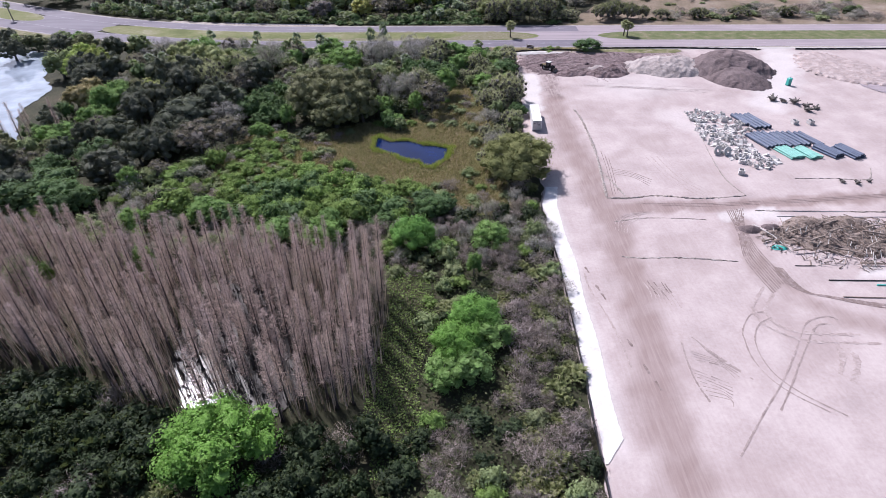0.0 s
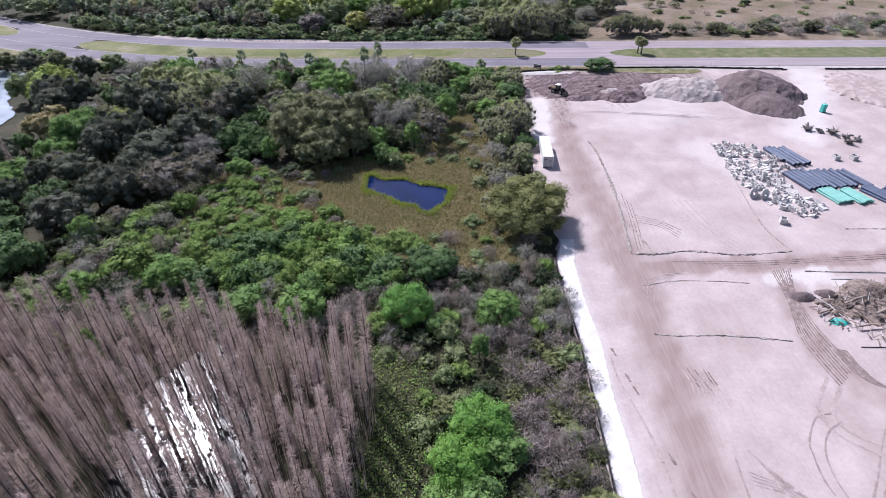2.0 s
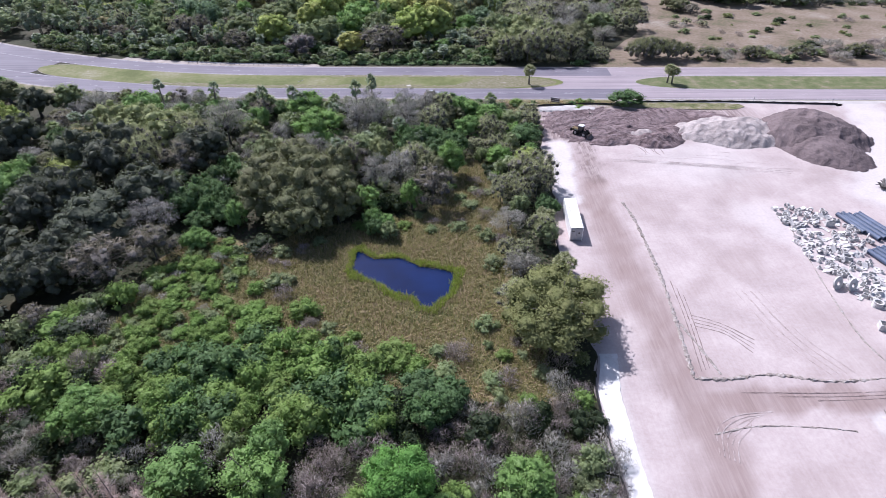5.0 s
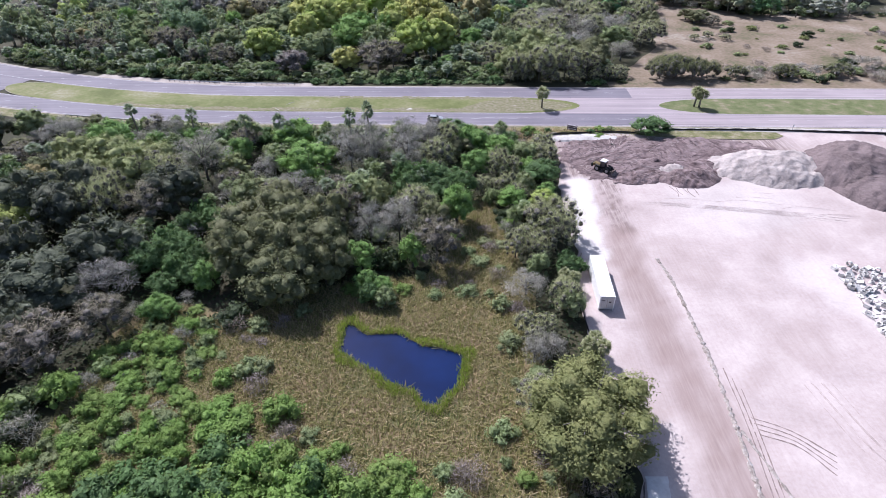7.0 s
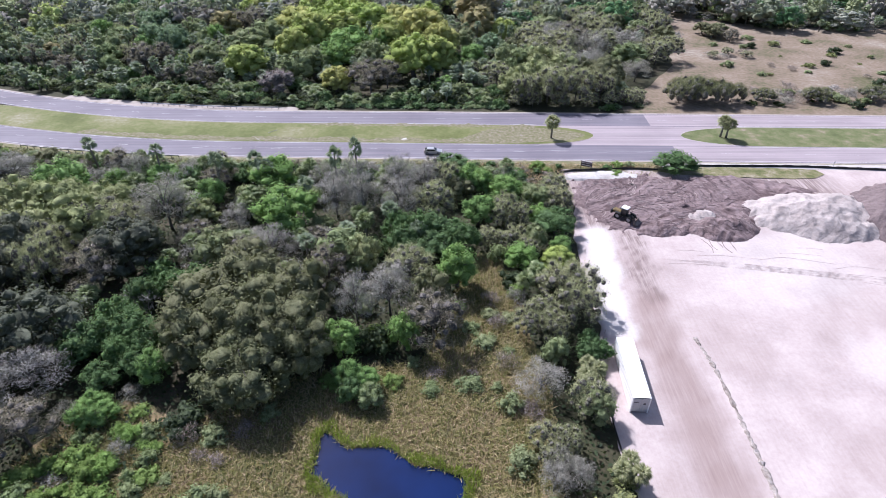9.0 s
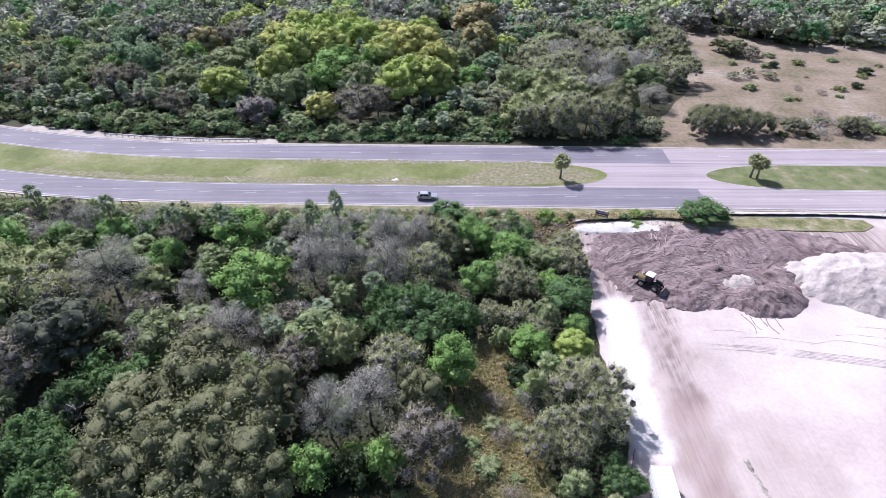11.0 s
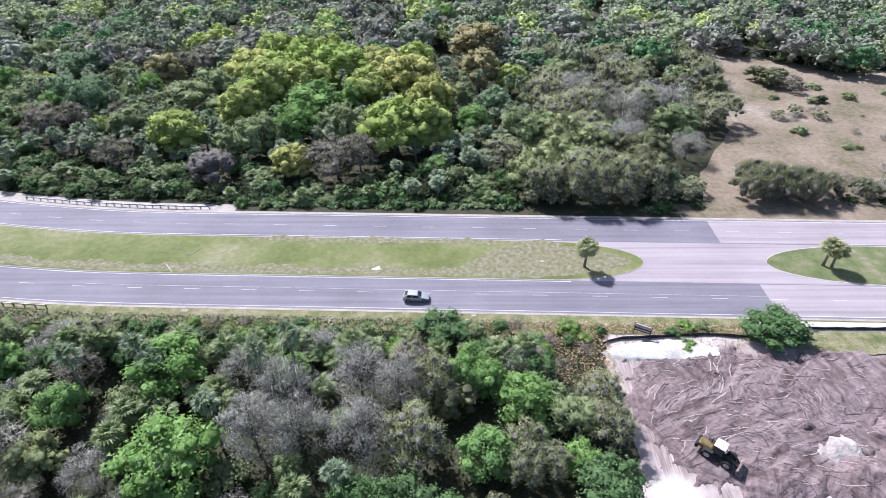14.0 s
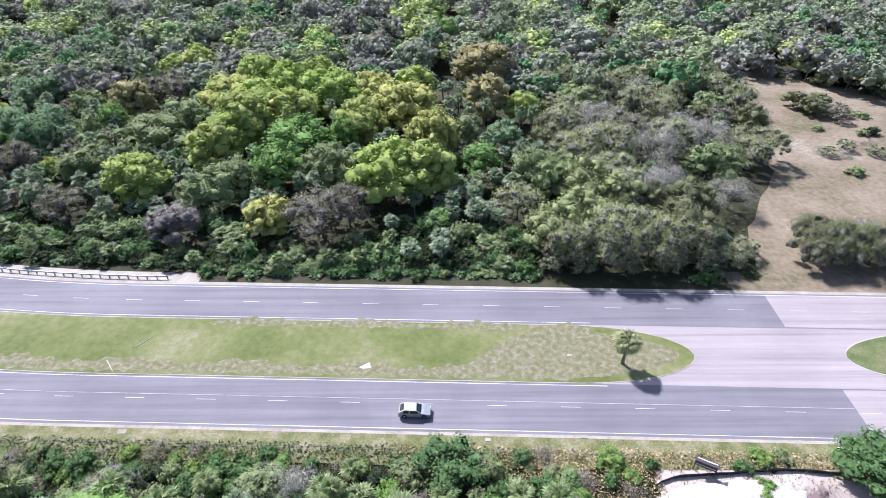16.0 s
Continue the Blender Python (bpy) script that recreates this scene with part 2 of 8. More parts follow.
M_CYPBARK = plain("cypress_bark", (0.085, 0.07, 0.068), 0.9, 0, 0.3, 2.0, 0.4)
M_WATER = water_mat("pond_water", (0.002, 0.009, 0.045), 0.03, 0.05)
# the lake's pale blue base colour carries the reflection of the sky
M_LAKE = water_mat("lake_sky_water", (0.235, 0.275, 0.325), 0.05, 0.04)
M_SWAMP = water_mat("swamp_water", (0.05, 0.046, 0.044), 0.15, 0.45)
M_WHITE = plain("white_paint", (0.78, 0.78, 0.77), 0.55, 0, 0.06, 1.2)
M_GREYP = plain("grey_paint", (0.50, 0.49, 0.49), 0.6, 0, 0.1, 2.0)
M_BLACKFAB = plain("black_fabric", (0.025, 0.024, 0.025), 0.8, 0, 0.3, 2.0)
M_WOOD = plain("grey_wood", (0.24, 0.20, 0.17), 0.85, 0, 0.3, 3.0)
M_DARKWOOD = plain("dark_stained_wood", (0.055, 0.04, 0.045), 0.6, 0, 0.3, 3.0)
M_STEEL = plain("galvanised_steel", (0.45, 0.46, 0.48), 0.45, 0.7, 0.15, 3.0)
M_PRECAST = plain("precast_concrete", (0.54, 0.525, 0.51), 0.9, 0, 0.34, 1.5, 0.3)
M_PIPE = plain("blue_grey_pipe", (0.080, 0.108, 0.172), 0.4, 0, 0.3, 0.8)
M_TEAL = plain("teal_pipe", (0.16, 0.42, 0.36), 0.45, 0, 0.2, 0.8)
M_TEALBOX = plain("teal_plastic", (0.05, 0.42, 0.36), 0.45, 0, 0.08, 1.0)
M_YELLOW = plain("machine_yellow", (0.14, 0.095, 0.03), 0.6, 0, 0.4, 1.5)
M_RUBBER = plain("black_rubber", (0.02, 0.02, 0.02), 0.85, 0, 0.3, 3.0)
M_SILVER = plain("silver_car_paint", (0.40, 0.41, 0.43), 0.3, 0.5, 0.05, 1.0)
M_GLASS = plain("dark_tinted_glass", (0.02, 0.022, 0.026), 0.06, 0, 0.1, 1.0)
M_STICK = plain("dead_wood", (0.30, 0.24, 0.20), 0.9, 0, 0.3, 3.0)
M_LAMPRED = plain("red_lens", (0.35, 0.02, 0.02), 0.3, 0, 0.1, 2.0)
M_LAMPCLEAR = plain("clear_lens", (0.75, 0.75, 0.75), 0.2, 0, 0.05, 2.0)

L_OAK = leaf("oak_leaves", [(0.0, (0.133, 0.148, 0.081)), (0.5, (0.185, 0.202, 0.109)), (1.0, (0.253, 0.270, 0.159))], (0.230, 0.212, 0.131), 0.8, 0.40, 0.08)
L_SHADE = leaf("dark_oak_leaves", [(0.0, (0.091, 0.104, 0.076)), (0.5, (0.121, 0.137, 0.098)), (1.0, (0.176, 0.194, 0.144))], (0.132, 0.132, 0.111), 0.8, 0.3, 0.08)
L_WILLOWOAK = leaf("fine_olive_leaves", [(0.0, (0.157, 0.189, 0.069)), (0.5, (0.220, 0.259, 0.101)), (1.0, (0.293, 0.334, 0.150))], (0.319, 0.297, 0.143), 0.8, 0.42, 0.08)
L_OLIVE = leaf("olive_leaves", [(0.0, (0.192, 0.247, 0.109)), (0.5, (0.263, 0.333, 0.155)), (1.0, (0.346, 0.426, 0.230))], (0.304, 0.299, 0.186), 0.8, 0.42, 0.08)
L_GREEN = leaf("bright_green_leaves", [(0.0, (0.150, 0.309, 0.056)), (0.5, (0.209, 0.403, 0.086)), (1.0, (0.304, 0.511, 0.145))], (0.159, 0.365, 0.114), 0.75, 0.5, 0.08)
L_WILLOW = leaf("willow_leaves", [(0.0, (0.149, 0.263, 0.064)), (0.5, (0.213, 0.347, 0.092)), (1.0, (0.300, 0.441, 0.148))], (0.241, 0.291, 0.101), 0.75, 0.45, 0.08)
# thicket and undergrowth greens, taken near black as deep shade in the colour
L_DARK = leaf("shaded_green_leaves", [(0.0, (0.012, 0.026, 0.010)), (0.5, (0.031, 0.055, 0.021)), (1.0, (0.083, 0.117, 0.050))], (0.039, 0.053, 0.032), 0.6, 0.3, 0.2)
L_PALEOLIVE = leaf("pale_olive_leaves", [(0.0, (0.250, 0.285, 0.130)), (0.5, (0.330, 0.370, 0.175)), (1.0, (0.420, 0.460, 0.245))], (0.340, 0.350, 0.190), 0.8, 0.42, 0.06)
L_PALEGREEN = leaf("pale_green_leaves", [(0.0, (0.165, 0.295, 0.078)), (0.5, (0.235, 0.385, 0.115)), (1.0, (0.335, 0.490, 0.185))], (0.215, 0.350, 0.140), 0.75, 0.5, 0.08)
L_DEEP = leaf("deep_green_leaves", [(0.0, (0.073, 0.140, 0.047)), (0.5, (0.108, 0.199, 0.066)), (1.0, (0.179, 0.287, 0.120))], (0.119, 0.177, 0.091), 0.65, 0.4, 0.14)
L_SOFT = leaf("soft_blue_green_leaves", [(0.0, (0.150, 0.225, 0.125)), (0.5, (0.215, 0.315, 0.180)), (1.0, (0.300, 0.410, 0.255))], (0.230, 0.310, 0.190), 0.75, 0.45, 0.08)
L_YELLOW = leaf("spring_yellow_leaves", [(0.0, (0.300, 0.417, 0.098)), (0.5, (0.412, 0.540, 0.140)), (1.0, (0.507, 0.628, 0.225))], (0.501, 0.456, 0.194), 0.75, 0.5, 0.08)
L_ORANGE = leaf("rusty_spring_leaves", [(0.0, (0.333, 0.269, 0.136)), (0.5, (0.432, 0.361, 0.187)), (1.0, (0.506, 0.437, 0.278))], (0.411, 0.395, 0.205), 0.8, 0.45, 0.08)
L_GOLD = leaf("golden_spring_leaves", [(0.0, (0.368, 0.405, 0.119)), (0.5, (0.482, 0.514, 0.171)), (1.0, (0.590, 0.610, 0.253))], (0.538, 0.490, 0.187), 0.8, 0.45, 0.08)
L_TWIG = leaf("grey_twigs", [(0.0, (0.231, 0.218, 0.211)), (0.5, (0.396, 0.377, 0.366)), (1.0, (0.620, 0.596, 0.577))], (0.370, 0.356, 0.267), 0.95, 0.2, 0.05)
L_WISP = leaf("wispy_grey_green_sprays", [(0.0, (0.364, 0.391, 0.209)), (0.5, (0.448, 0.477, 0.262)), (1.0, (0.549, 0.578, 0.331))], (0.466, 0.459, 0.273), 0.9, 0.3, 0.05)
L_BROWN = leaf("brown_twigs", [(0.0, (0.194, 0.155, 0.161)), (0.5, (0.345, 0.287, 0.291)), (1.0, (0.532, 0.458, 0.448))], (0.338, 0.294, 0.230), 0.95, 0.2, 0.05)
L_MOSS = leaf("mossy_brown_twigs", [(0.0, (0.173, 0.149, 0.118)), (0.5, (0.284, 0.250, 0.200)), (1.0, (0.420, 0.376, 0.310))], (0.284, 0.278, 0.194), 0.95, 0.25, 0.05)
L_CYP = leaf("cypress_twigs", [(0.0, (0.336, 0.251, 0.237)), (0.5, (0.525, 0.407, 0.390)), (1.0, (0.693, 0.561, 0.549))], (0.483, 0.370, 0.296), 0.95, 0.25, 0.05)
L_PALM = leaf("palm_fronds", [(0.0, (0.090, 0.133, 0.077)), (0.5, (0.215, 0.280, 0.176)), (1.0, (0.482, 0.533, 0.396))], (0.215, 0.275, 0.163), 0.5, 0.42, 0.3)
L_WOODPALM = leaf("green_palm_fronds", [(0.0, (0.080, 0.130, 0.050)), (0.5, (0.200, 0.275, 0.110)), (1.0, (0.480, 0.530, 0.290))], (0.230, 0.270, 0.120), 0.5, 0.42, 0.3)
L_MEDPALM = leaf("pale_palm_fans", [(0.0, (0.17, 0.19, 0.085)), (0.5, (0.34, 0.36, 0.18)), (1.0, (0.55, 0.55, 0.36))], (0.33, 0.35, 0.19), 0.55, 0.5, 0.2)
L_SCRUB = leaf("scrub_fronds", [(0.0, (0.106, 0.188, 0.078)), (0.5, (0.250, 0.375, 0.168)), (1.0, (0.500, 0.625, 0.372))], (0.250, 0.338, 0.168), 0.5, 0.4, 0.3)
L_PALMETTO = leaf("yellowish_palmetto", [(0.0, (0.129, 0.152, 0.048)), (0.5, (0.258, 0.279, 0.102)), (1.0, (0.423, 0.421, 0.228))], (0.175, 0.216, 0.096), 0.55, 0.35, 0.25)
L_GRASS = leaf("dry_meadow_grass", [(0.0, (0.158, 0.170, 0.061)), (0.4, (0.304, 0.260, 0.117)), (0.75, (0.441, 0.330, 0.204)), (1.0, (0.588, 0.470, 0.326))], (0.231, 0.260, 0.092), 0.9, 0.4, 0.05)
L_VINE = leaf("golden_dry_vines", [(0.0, (0.238, 0.176, 0.093)), (0.45, (0.462, 0.334, 0.199)), (1.0, (0.728, 0.548, 0.379))], (0.420, 0.315, 0.173), 0.9, 0.4, 0.05)
L_REED = leaf("green_reeds", [(0.0, (0.193, 0.282, 0.036)), (0.5, (0.338, 0.435, 0.062)), (1.0, (0.473, 0.549, 0.124))], (0.282, 0.371, 0.062), 0.8, 0.45, 0.08)
L_UNDER = leaf("undergrowth_leaves", [(0.0, (0.038, 0.056, 0.024)), (0.4, (0.079, 0.112, 0.044)), (0.75, (0.116, 0.139, 0.066)), (1.0, (0.169, 0.176, 0.116))], (0.094, 0.105, 0.060), 0.85, 0.35, 0.06)
# far-wood leaf colours, evened out and lifted: distance haze put into the colour
F_OLIVE = leaf("hazed_olive_leaves", [(0.0, (0.240, 0.296, 0.164)), (0.5, (0.334, 0.412, 0.227)), (1.0, (0.435, 0.535, 0.296))], (0.390, 0.384, 0.250), 0.85, 0.35, 0.05)
F_OAK = leaf("hazed_oak_leaves", [(0.0, (0.183, 0.217, 0.149)), (0.5, (0.254, 0.302, 0.208)), (1.0, (0.330, 0.392, 0.271))], (0.318, 0.327, 0.237), 0.85, 0.35, 0.05)
F_YELLOW = leaf("hazed_yellow_leaves", [(0.0, (0.339, 0.447, 0.158)), (0.5, (0.472, 0.620, 0.221)), (1.0, (0.615, 0.808, 0.286))], (0.586, 0.553, 0.243), 0.85, 0.35, 0.05)
F_DEEP = leaf("hazed_green_leaves", [(0.0, (0.101, 0.199, 0.082)), (0.5, (0.141, 0.276, 0.113)), (1.0, (0.183, 0.358, 0.147))], (0.148, 0.263, 0.156), 0.85, 0.35, 0.05)
F_BROWN = leaf("hazed_brown_leaves", [(0.0, (0.220, 0.208, 0.192)), (0.5, (0.305, 0.290, 0.267)), (1.0, (0.395, 0.376, 0.347))], (0.297, 0.290, 0.228), 0.85, 0.35, 0.05)
F_WISP = leaf("hazed_grey_leaves", [(0.0, (0.264, 0.283, 0.233)), (0.5, (0.367, 0.394, 0.324)), (1.0, (0.477, 0.512, 0.421))], (0.371, 0.373, 0.321), 0.85, 0.35, 0.05)

# ---------------------------------------------------------------- mesh tools
rng = np.random.default_rng(7)


_ico = bmesh.new()
bmesh.ops.create_icosphere(_ico, subdivisions=1, radius=1.0)
ICO_V = np.array([tuple(v.co) for v in _ico.verts])
ICO_F = np.array([[v.index for v in q_.verts] for q_ in _ico.faces])
_ico.free()


def mesh(name, verts, faces, mats, smooth=False, which=None, normals=None):
    me = bpy.data.meshes.new(name)
    me.from_pydata(np.asarray(verts, float).tolist(), [], [list(map(int, f)) for f in faces])
    for m in mats if isinstance(mats, (list, tuple)) else [mats]:
        me.materials.append(m)
    if which is not None:
        me.polygons.foreach_set("material_index", np.asarray(which, np.int32))
    if smooth:
        me.polygons.foreach_set("use_smooth", np.ones(len(me.polygons), bool))
    me.update()
    if normals is not None:
        me.normals_split_custom_set_from_vertices(np.asarray(normals, float).tolist())
    return me


def part(name, me, parent, label=""):
    """One mesh as a part under a thing or part."""
    ob = new(name, me)
    ob.parent = parent
    if label:
        tagged(ob, label)
    return ob


def root(name, label, category, group="", kind="", at=(0, 0, 0), turn=0.0):
    ob = new(name)
    ob.matrix_basis = pose(*at, 0, 0, turn)
    return tagged(ob, label, category, group, kind)


def thing(name, me, label, category, group="", kind="", at=(0, 0, 0), turn=0.0):
    ob = new(name, me)
    ob.matrix_basis = pose(*at, 0, 0, turn)
    return tagged(ob, label, category, group, kind)


def join(pieces):
    """Pieces of (verts, faces) as one."""
    vs, fs, k = [], [], 0
    for v, f in pieces:
        v = np.asarray(v, float)
        vs.append(v)
        fs += [[i + k for i in q] for q in f]
        k += len(v)
    return np.vstack(vs), fs


def box(cx, cy, cz, sx, sy, sz, bevel=0.0):
    """A box with its top and upright edges cut back by bevel."""
    x, y, z, b = sx / 2, sy / 2, sz / 2, bevel
    if not b:
        v = [(i * x, j * y, k * z) for k in (-1, 1) for j in (-1, 1) for i in (-1, 1)]
        f = [(0, 2, 3, 1), (4, 5, 7, 6), (0, 1, 5, 4), (2, 6, 7, 3), (0, 4, 6, 2), (1, 3, 7, 5)]
    else:
        ring = [(-x + b, -y), (x - b, -y), (x, -y + b), (x, y - b), (x - b, y), (-x + b, y), (-x, y - b), (-x, -y + b)]
        inner = [(px * (x - b) / x, py * (y - b) / y) for px, py in ring]
        v = [(*p, -z) for p in ring] + [(*p, z - b) for p in ring] + [(*p, z) for p in inner]
        f = [tuple(range(7, -1, -1)), tuple(range(16, 24))]
        for k in (0, 8):
            f += [(k + i, k + (i + 1) % 8, k + 8 + (i + 1) % 8, k + 8 + i) for i in range(8)]
    return np.array(v) + (cx, cy, cz), f


def tube(path, radii, sides=7, cap=True):
    """A tapered tube along points."""
    path = np.asarray(path, float)
    vs, fs = [], []
    for i, p in enumerate(path):
        d = path[min(i + 1, len(path) - 1)] - path[max(i - 1, 0)]
        d /= np.linalg.norm(d) + 1e-9
        a = np.cross(d, (0.0, 0.0, 1.0) if abs(d[2]) < 0.9 else (1.0, 0.0, 0.0))
        a /= np.linalg.norm(a)
        b = np.cross(d, a)
        for k in range(sides):
            w = 2 * math.pi * k / sides
            vs.append(p + radii[i] * (a * math.cos(w) + b * math.sin(w)))
    for i in range(len(path) - 1):
        for k in range(sides):
            k2 = (k + 1) % sides
            fs.append((i * sides + k, i * sides + k2, (i + 1) * sides + k2, (i + 1) * sides + k))
    if cap:
        fs += [tuple(range(sides - 1, -1, -1)), tuple(range((len(path) - 1) * sides, len(path) * sides))]
    return np.array(vs), fs


def wave(x, y, s, seed=0):
    """A cheap smooth unevenness, about -1 to 1, of wavelength near s."""
    k = 2 * math.pi / s
    a = np.sin(k * (x * 0.83 + y * 0.41) + seed) + np.sin(k * (-x * 0.37 + y * 1.07) + seed * 1.7) + np.sin(k * (x * 1.31 - y * 0.71) + seed * 2.3 + np.sin(k * 0.6 * y + seed))
    return a / 3


def rough_field(x, y, seed, octaves=4, s=8.0):
    return sum(wave(x + 3.1 * o * seed, y - 1.7 * o, s / 2 ** o, seed + 1.9 * o) / 2 ** o for o in range(octaves))


def poly_inside(px, py, poly):
    px, py = np.asarray(px, float), np.asarray(py, float)
    inside = np.zeros(px.shape, bool)
    n = len(poly)
    for i in range(n):
        (x0, y0), (x1, y1) = poly[i], poly[(i + 1) % n]
        cross = (y0 > py) != (y1 > py)
        inside ^= cross & (px < (x1 - x0) * (py - y0) / ((y1 - y0) or 1e-9) + x0)
    return inside


def line_dist(px, py, line):
    best = np.full(np.shape(px), 1e9)
    for (x0, y0), (x1, y1) in zip(line, line[1:]):
        dx, dy = x1 - x0, y1 - y0
        t = np.clip(((px - x0) * dx + (py - y0) * dy) / (dx * dx + dy * dy), 0, 1)
        best = np.minimum(best, np.hypot(px - x0 - t * dx, py - y0 - t * dy))
    return best


def smooth_line(points, step=1.5):
    """A rounded polyline through the points (Catmull-Rom)."""
    p = [np.array(q, float) for q in points]
    p = [2 * p[0] - p[1]] + p + [2 * p[-1] - p[-2]]
    out = []
    for i in range(1, len(p) - 2):
        n = max(2, int(np.linalg.norm(p[i + 1] - p[i]) / step))
        for k in range(n):
            t = k / n
            out.append(0.5 * (2 * p[i] + (p[i + 1] - p[i - 1]) * t + (2 * p[i - 1] - 5 * p[i] + 4 * p[i + 1] - p[i + 2]) * t * t + (3 * p[i] - p[i - 1] - 3 * p[i + 1] + p[i + 2]) * t ** 3))
    out.append(p[-2])
    return np.array(out)


def sheet(name, outline, z, mat, label="", category="", wobble=0.0, step=1.5, kind="structure"):
    """A flat patch of ground with a rounded, slightly ragged outline."""
    pts = smooth_line(list(outline) + [outline[0]], step)[:-1]
    if wobble:
        c = np.arange(len(pts))
        pts = pts + wobble * np.c_[np.sin(c * 1.3) + np.sin(c * 2.9 + 1), np.sin(c * 1.7 + 2) + np.sin(c * 3.7)] / 2
    bm = bmesh.new()
    f = bm.faces.new([bm.verts.new((float(x), float(y), z)) for x, y in pts])
    bmesh.ops.triangulate(bm, faces=[f])
    bmesh.ops.recalc_face_normals(bm, faces=bm.faces)
    if sum(q.normal.z for q in bm.faces) < 0:
        bmesh.ops.reverse_faces(bm, faces=bm.faces)
    me = bpy.data.meshes.new(name)
    bm.to_mesh(me)
    bm.free()
    me.materials.append(mat)
    return thing(name, me, label, category, "", kind)


def ribbon(line, width, z, ragged=0.0, thick=0.0):
    line = np.asarray(line, float)
    d = np.gradient(line, axis=0)
    d /= np.linalg.norm(d, axis=1)[:, None] + 1e-9
    n = np.c_[-d[:, 1], d[:, 0]]
    w = width / 2 * (1 + ragged * (rng.random(len(line)) - 0.5))
    a, b = line + n * w[:, None], line - n * w[:, None]
    m = len(line)
    if not thick:
        v = np.vstack([np.c_[b, np.full(m, z)], np.c_[a, np.full(m, z)]])
        return v, [(i, i + 1, m + i + 1, m + i) for i in range(m - 1)]
    h = z + thick * (1 + ragged * (rng.random(m) - 0.5))
    c = line + n * (ragged * 0.2 * width * (rng.random(m) - 0.5))[:, None]
    v = np.vstack([np.c_[b, np.full(m, z)], np.c_[c * 0.5 + b * 0.5, h], np.c_[c * 0.6 + a * 0.4, h * 0.95], np.c_[a, np.full(m, z)]])
    return v, [(k * m + i, k * m + i + 1, k * m + m + i + 1, k * m + m + i) for k in range(3) for i in range(m - 1)]


# ---------------------------------------------------------------- the road's line
def south_edge(x):
    """The near kerb line: straight, then bending away to the west."""
    x = np.asarray(x, float)
    return 221.2 - 0.03 * x + 0.0017 * np.clip(-x - 55, 0, 150) ** 2 + 0.51 * np.clip(-x - 205, 0, None)


def road_at(x, d):
    """The point d metres north of the near kerb, square to it, at its place x."""
    x = np.asarray(x, float)
    y = south_edge(x)
    slope = (south_edge(x + 0.5) - south_edge(x - 0.5))
    n = 1 / np.sqrt(1 + slope ** 2)
    return np.stack([x - slope * n * d, y + n * d], -1)


def road_band(name, x0, x1, d0, d1, z, mat, label, category="road", step=4.0):
    xs = np.linspace(x0, x1, max(2, int(abs(x1 - x0) / step)))
    a, b = road_at(xs, d0), road_at(xs, d1)
    m = len(xs)
    v = np.vstack([np.c_[a, np.full(m, z)], np.c_[b, np.full(m, z)]])
    return thing(name, mesh(name, v, [(i, i + 1, m + i + 1, m + i) for i in range(m - 1)], mat), label, category, "", "structure")


def north_of_kerb(x, y):
    return y - south_edge(x)

# ---------------------------------------------------------------- ground and road
g = np.r_[-4000, -1500, -700, np.arange(-420, 421, 12.0), 700, 1500, 4000]
gx, gy = np.meshgrid(g, g + 150)
n1 = len(g)
near = np.hypot(gx, gy - 150) < 420
gz = np.where(near, 0.10 * wave(gx, gy, 60, 2) * np.clip((-10 - gx) / 40, 0, 1), 0.0) - 0.12
q = [(j * n1 + i, j * n1 + i + 1, (j + 1) * n1 + i + 1, (j + 1) * n1 + i) for j in range(n1 - 1) for i in range(n1 - 1)]
thing("ground", mesh("ground", np.c_[gx.ravel(), gy.ravel(), gz.ravel()], q, M_FLOOR), "dark leaf-littered woodland soil with low green growth", "ground", "", "structure")

road_band("road", -330, 330, 0, 9.1, 0.03, M_ASPHALT, "worn lavender-grey asphalt carriageway with faded lane marks")
road_band("road_far", -330, 330, 21.8, 30.7, 0.03, M_ASPHALT, "worn lavender-grey asphalt carriageway beside dark shrubs")
road_band("shoulder_far", -330, 330, 30.7, 31.5, 0.02, M_SHOULDER, "pale sandy shoulder along the far carriageway", "shoulder")
# dark soil stands in for the trees' shade on this verge
road_band("verge_far", -330, 55, 31.5, 36.0, 0.012, M_FLOOR, "leaf-strewn verge below the shrubs, tree shade put in as dark soil", "verge")
road_band("shoulder_rail", -130, -46, 31.5, 34.2, 0.022, M_SHOULDER, "pale sand behind the guard rail", "shoulder")
road_band("shoulder_field", 51, 330, 31.5, 37.0, 0.022, M_FIELD, "tan bare ground at the field's edge", "shoulder")
road_band("shoulder_near", -330, 330, -0.5, 0.0, 0.02, M_SHOULDER, "pale concrete gutter strip along the carriageway", "gutter")
road_band("verge", -330, 330, -5.2, -0.5, 0.012, M_VERGE, "patchy green roadside grass with pale bare spots", "verge")
road_band("pavement", 52, 330, -3.6, -0.9, 0.07, M_CONCRETE, "white new concrete footpath beside the road", "pavement")
road_band("median_opening", 20, 82, 9.1, 21.8, 0.026, M_PALE_ASPHALT, "pale pinkish asphalt of the median opening", "road")
road_band("crossing_asphalt", 58.2, 330, 0.35, 8.9, 0.037, M_PALE_ASPHALT, "paler newer asphalt beyond a straight seam", "road")
road_band("crossing_asphalt_far", 56, 330, 22.1, 30.4, 0.037, M_PALE_ASPHALT, "paler newer asphalt beyond a straight seam", "road")
road_band("junction_west", -196, -150, 9.1, 21.8, 0.026, M_ASPHALT, "grey asphalt of the western median opening", "road")


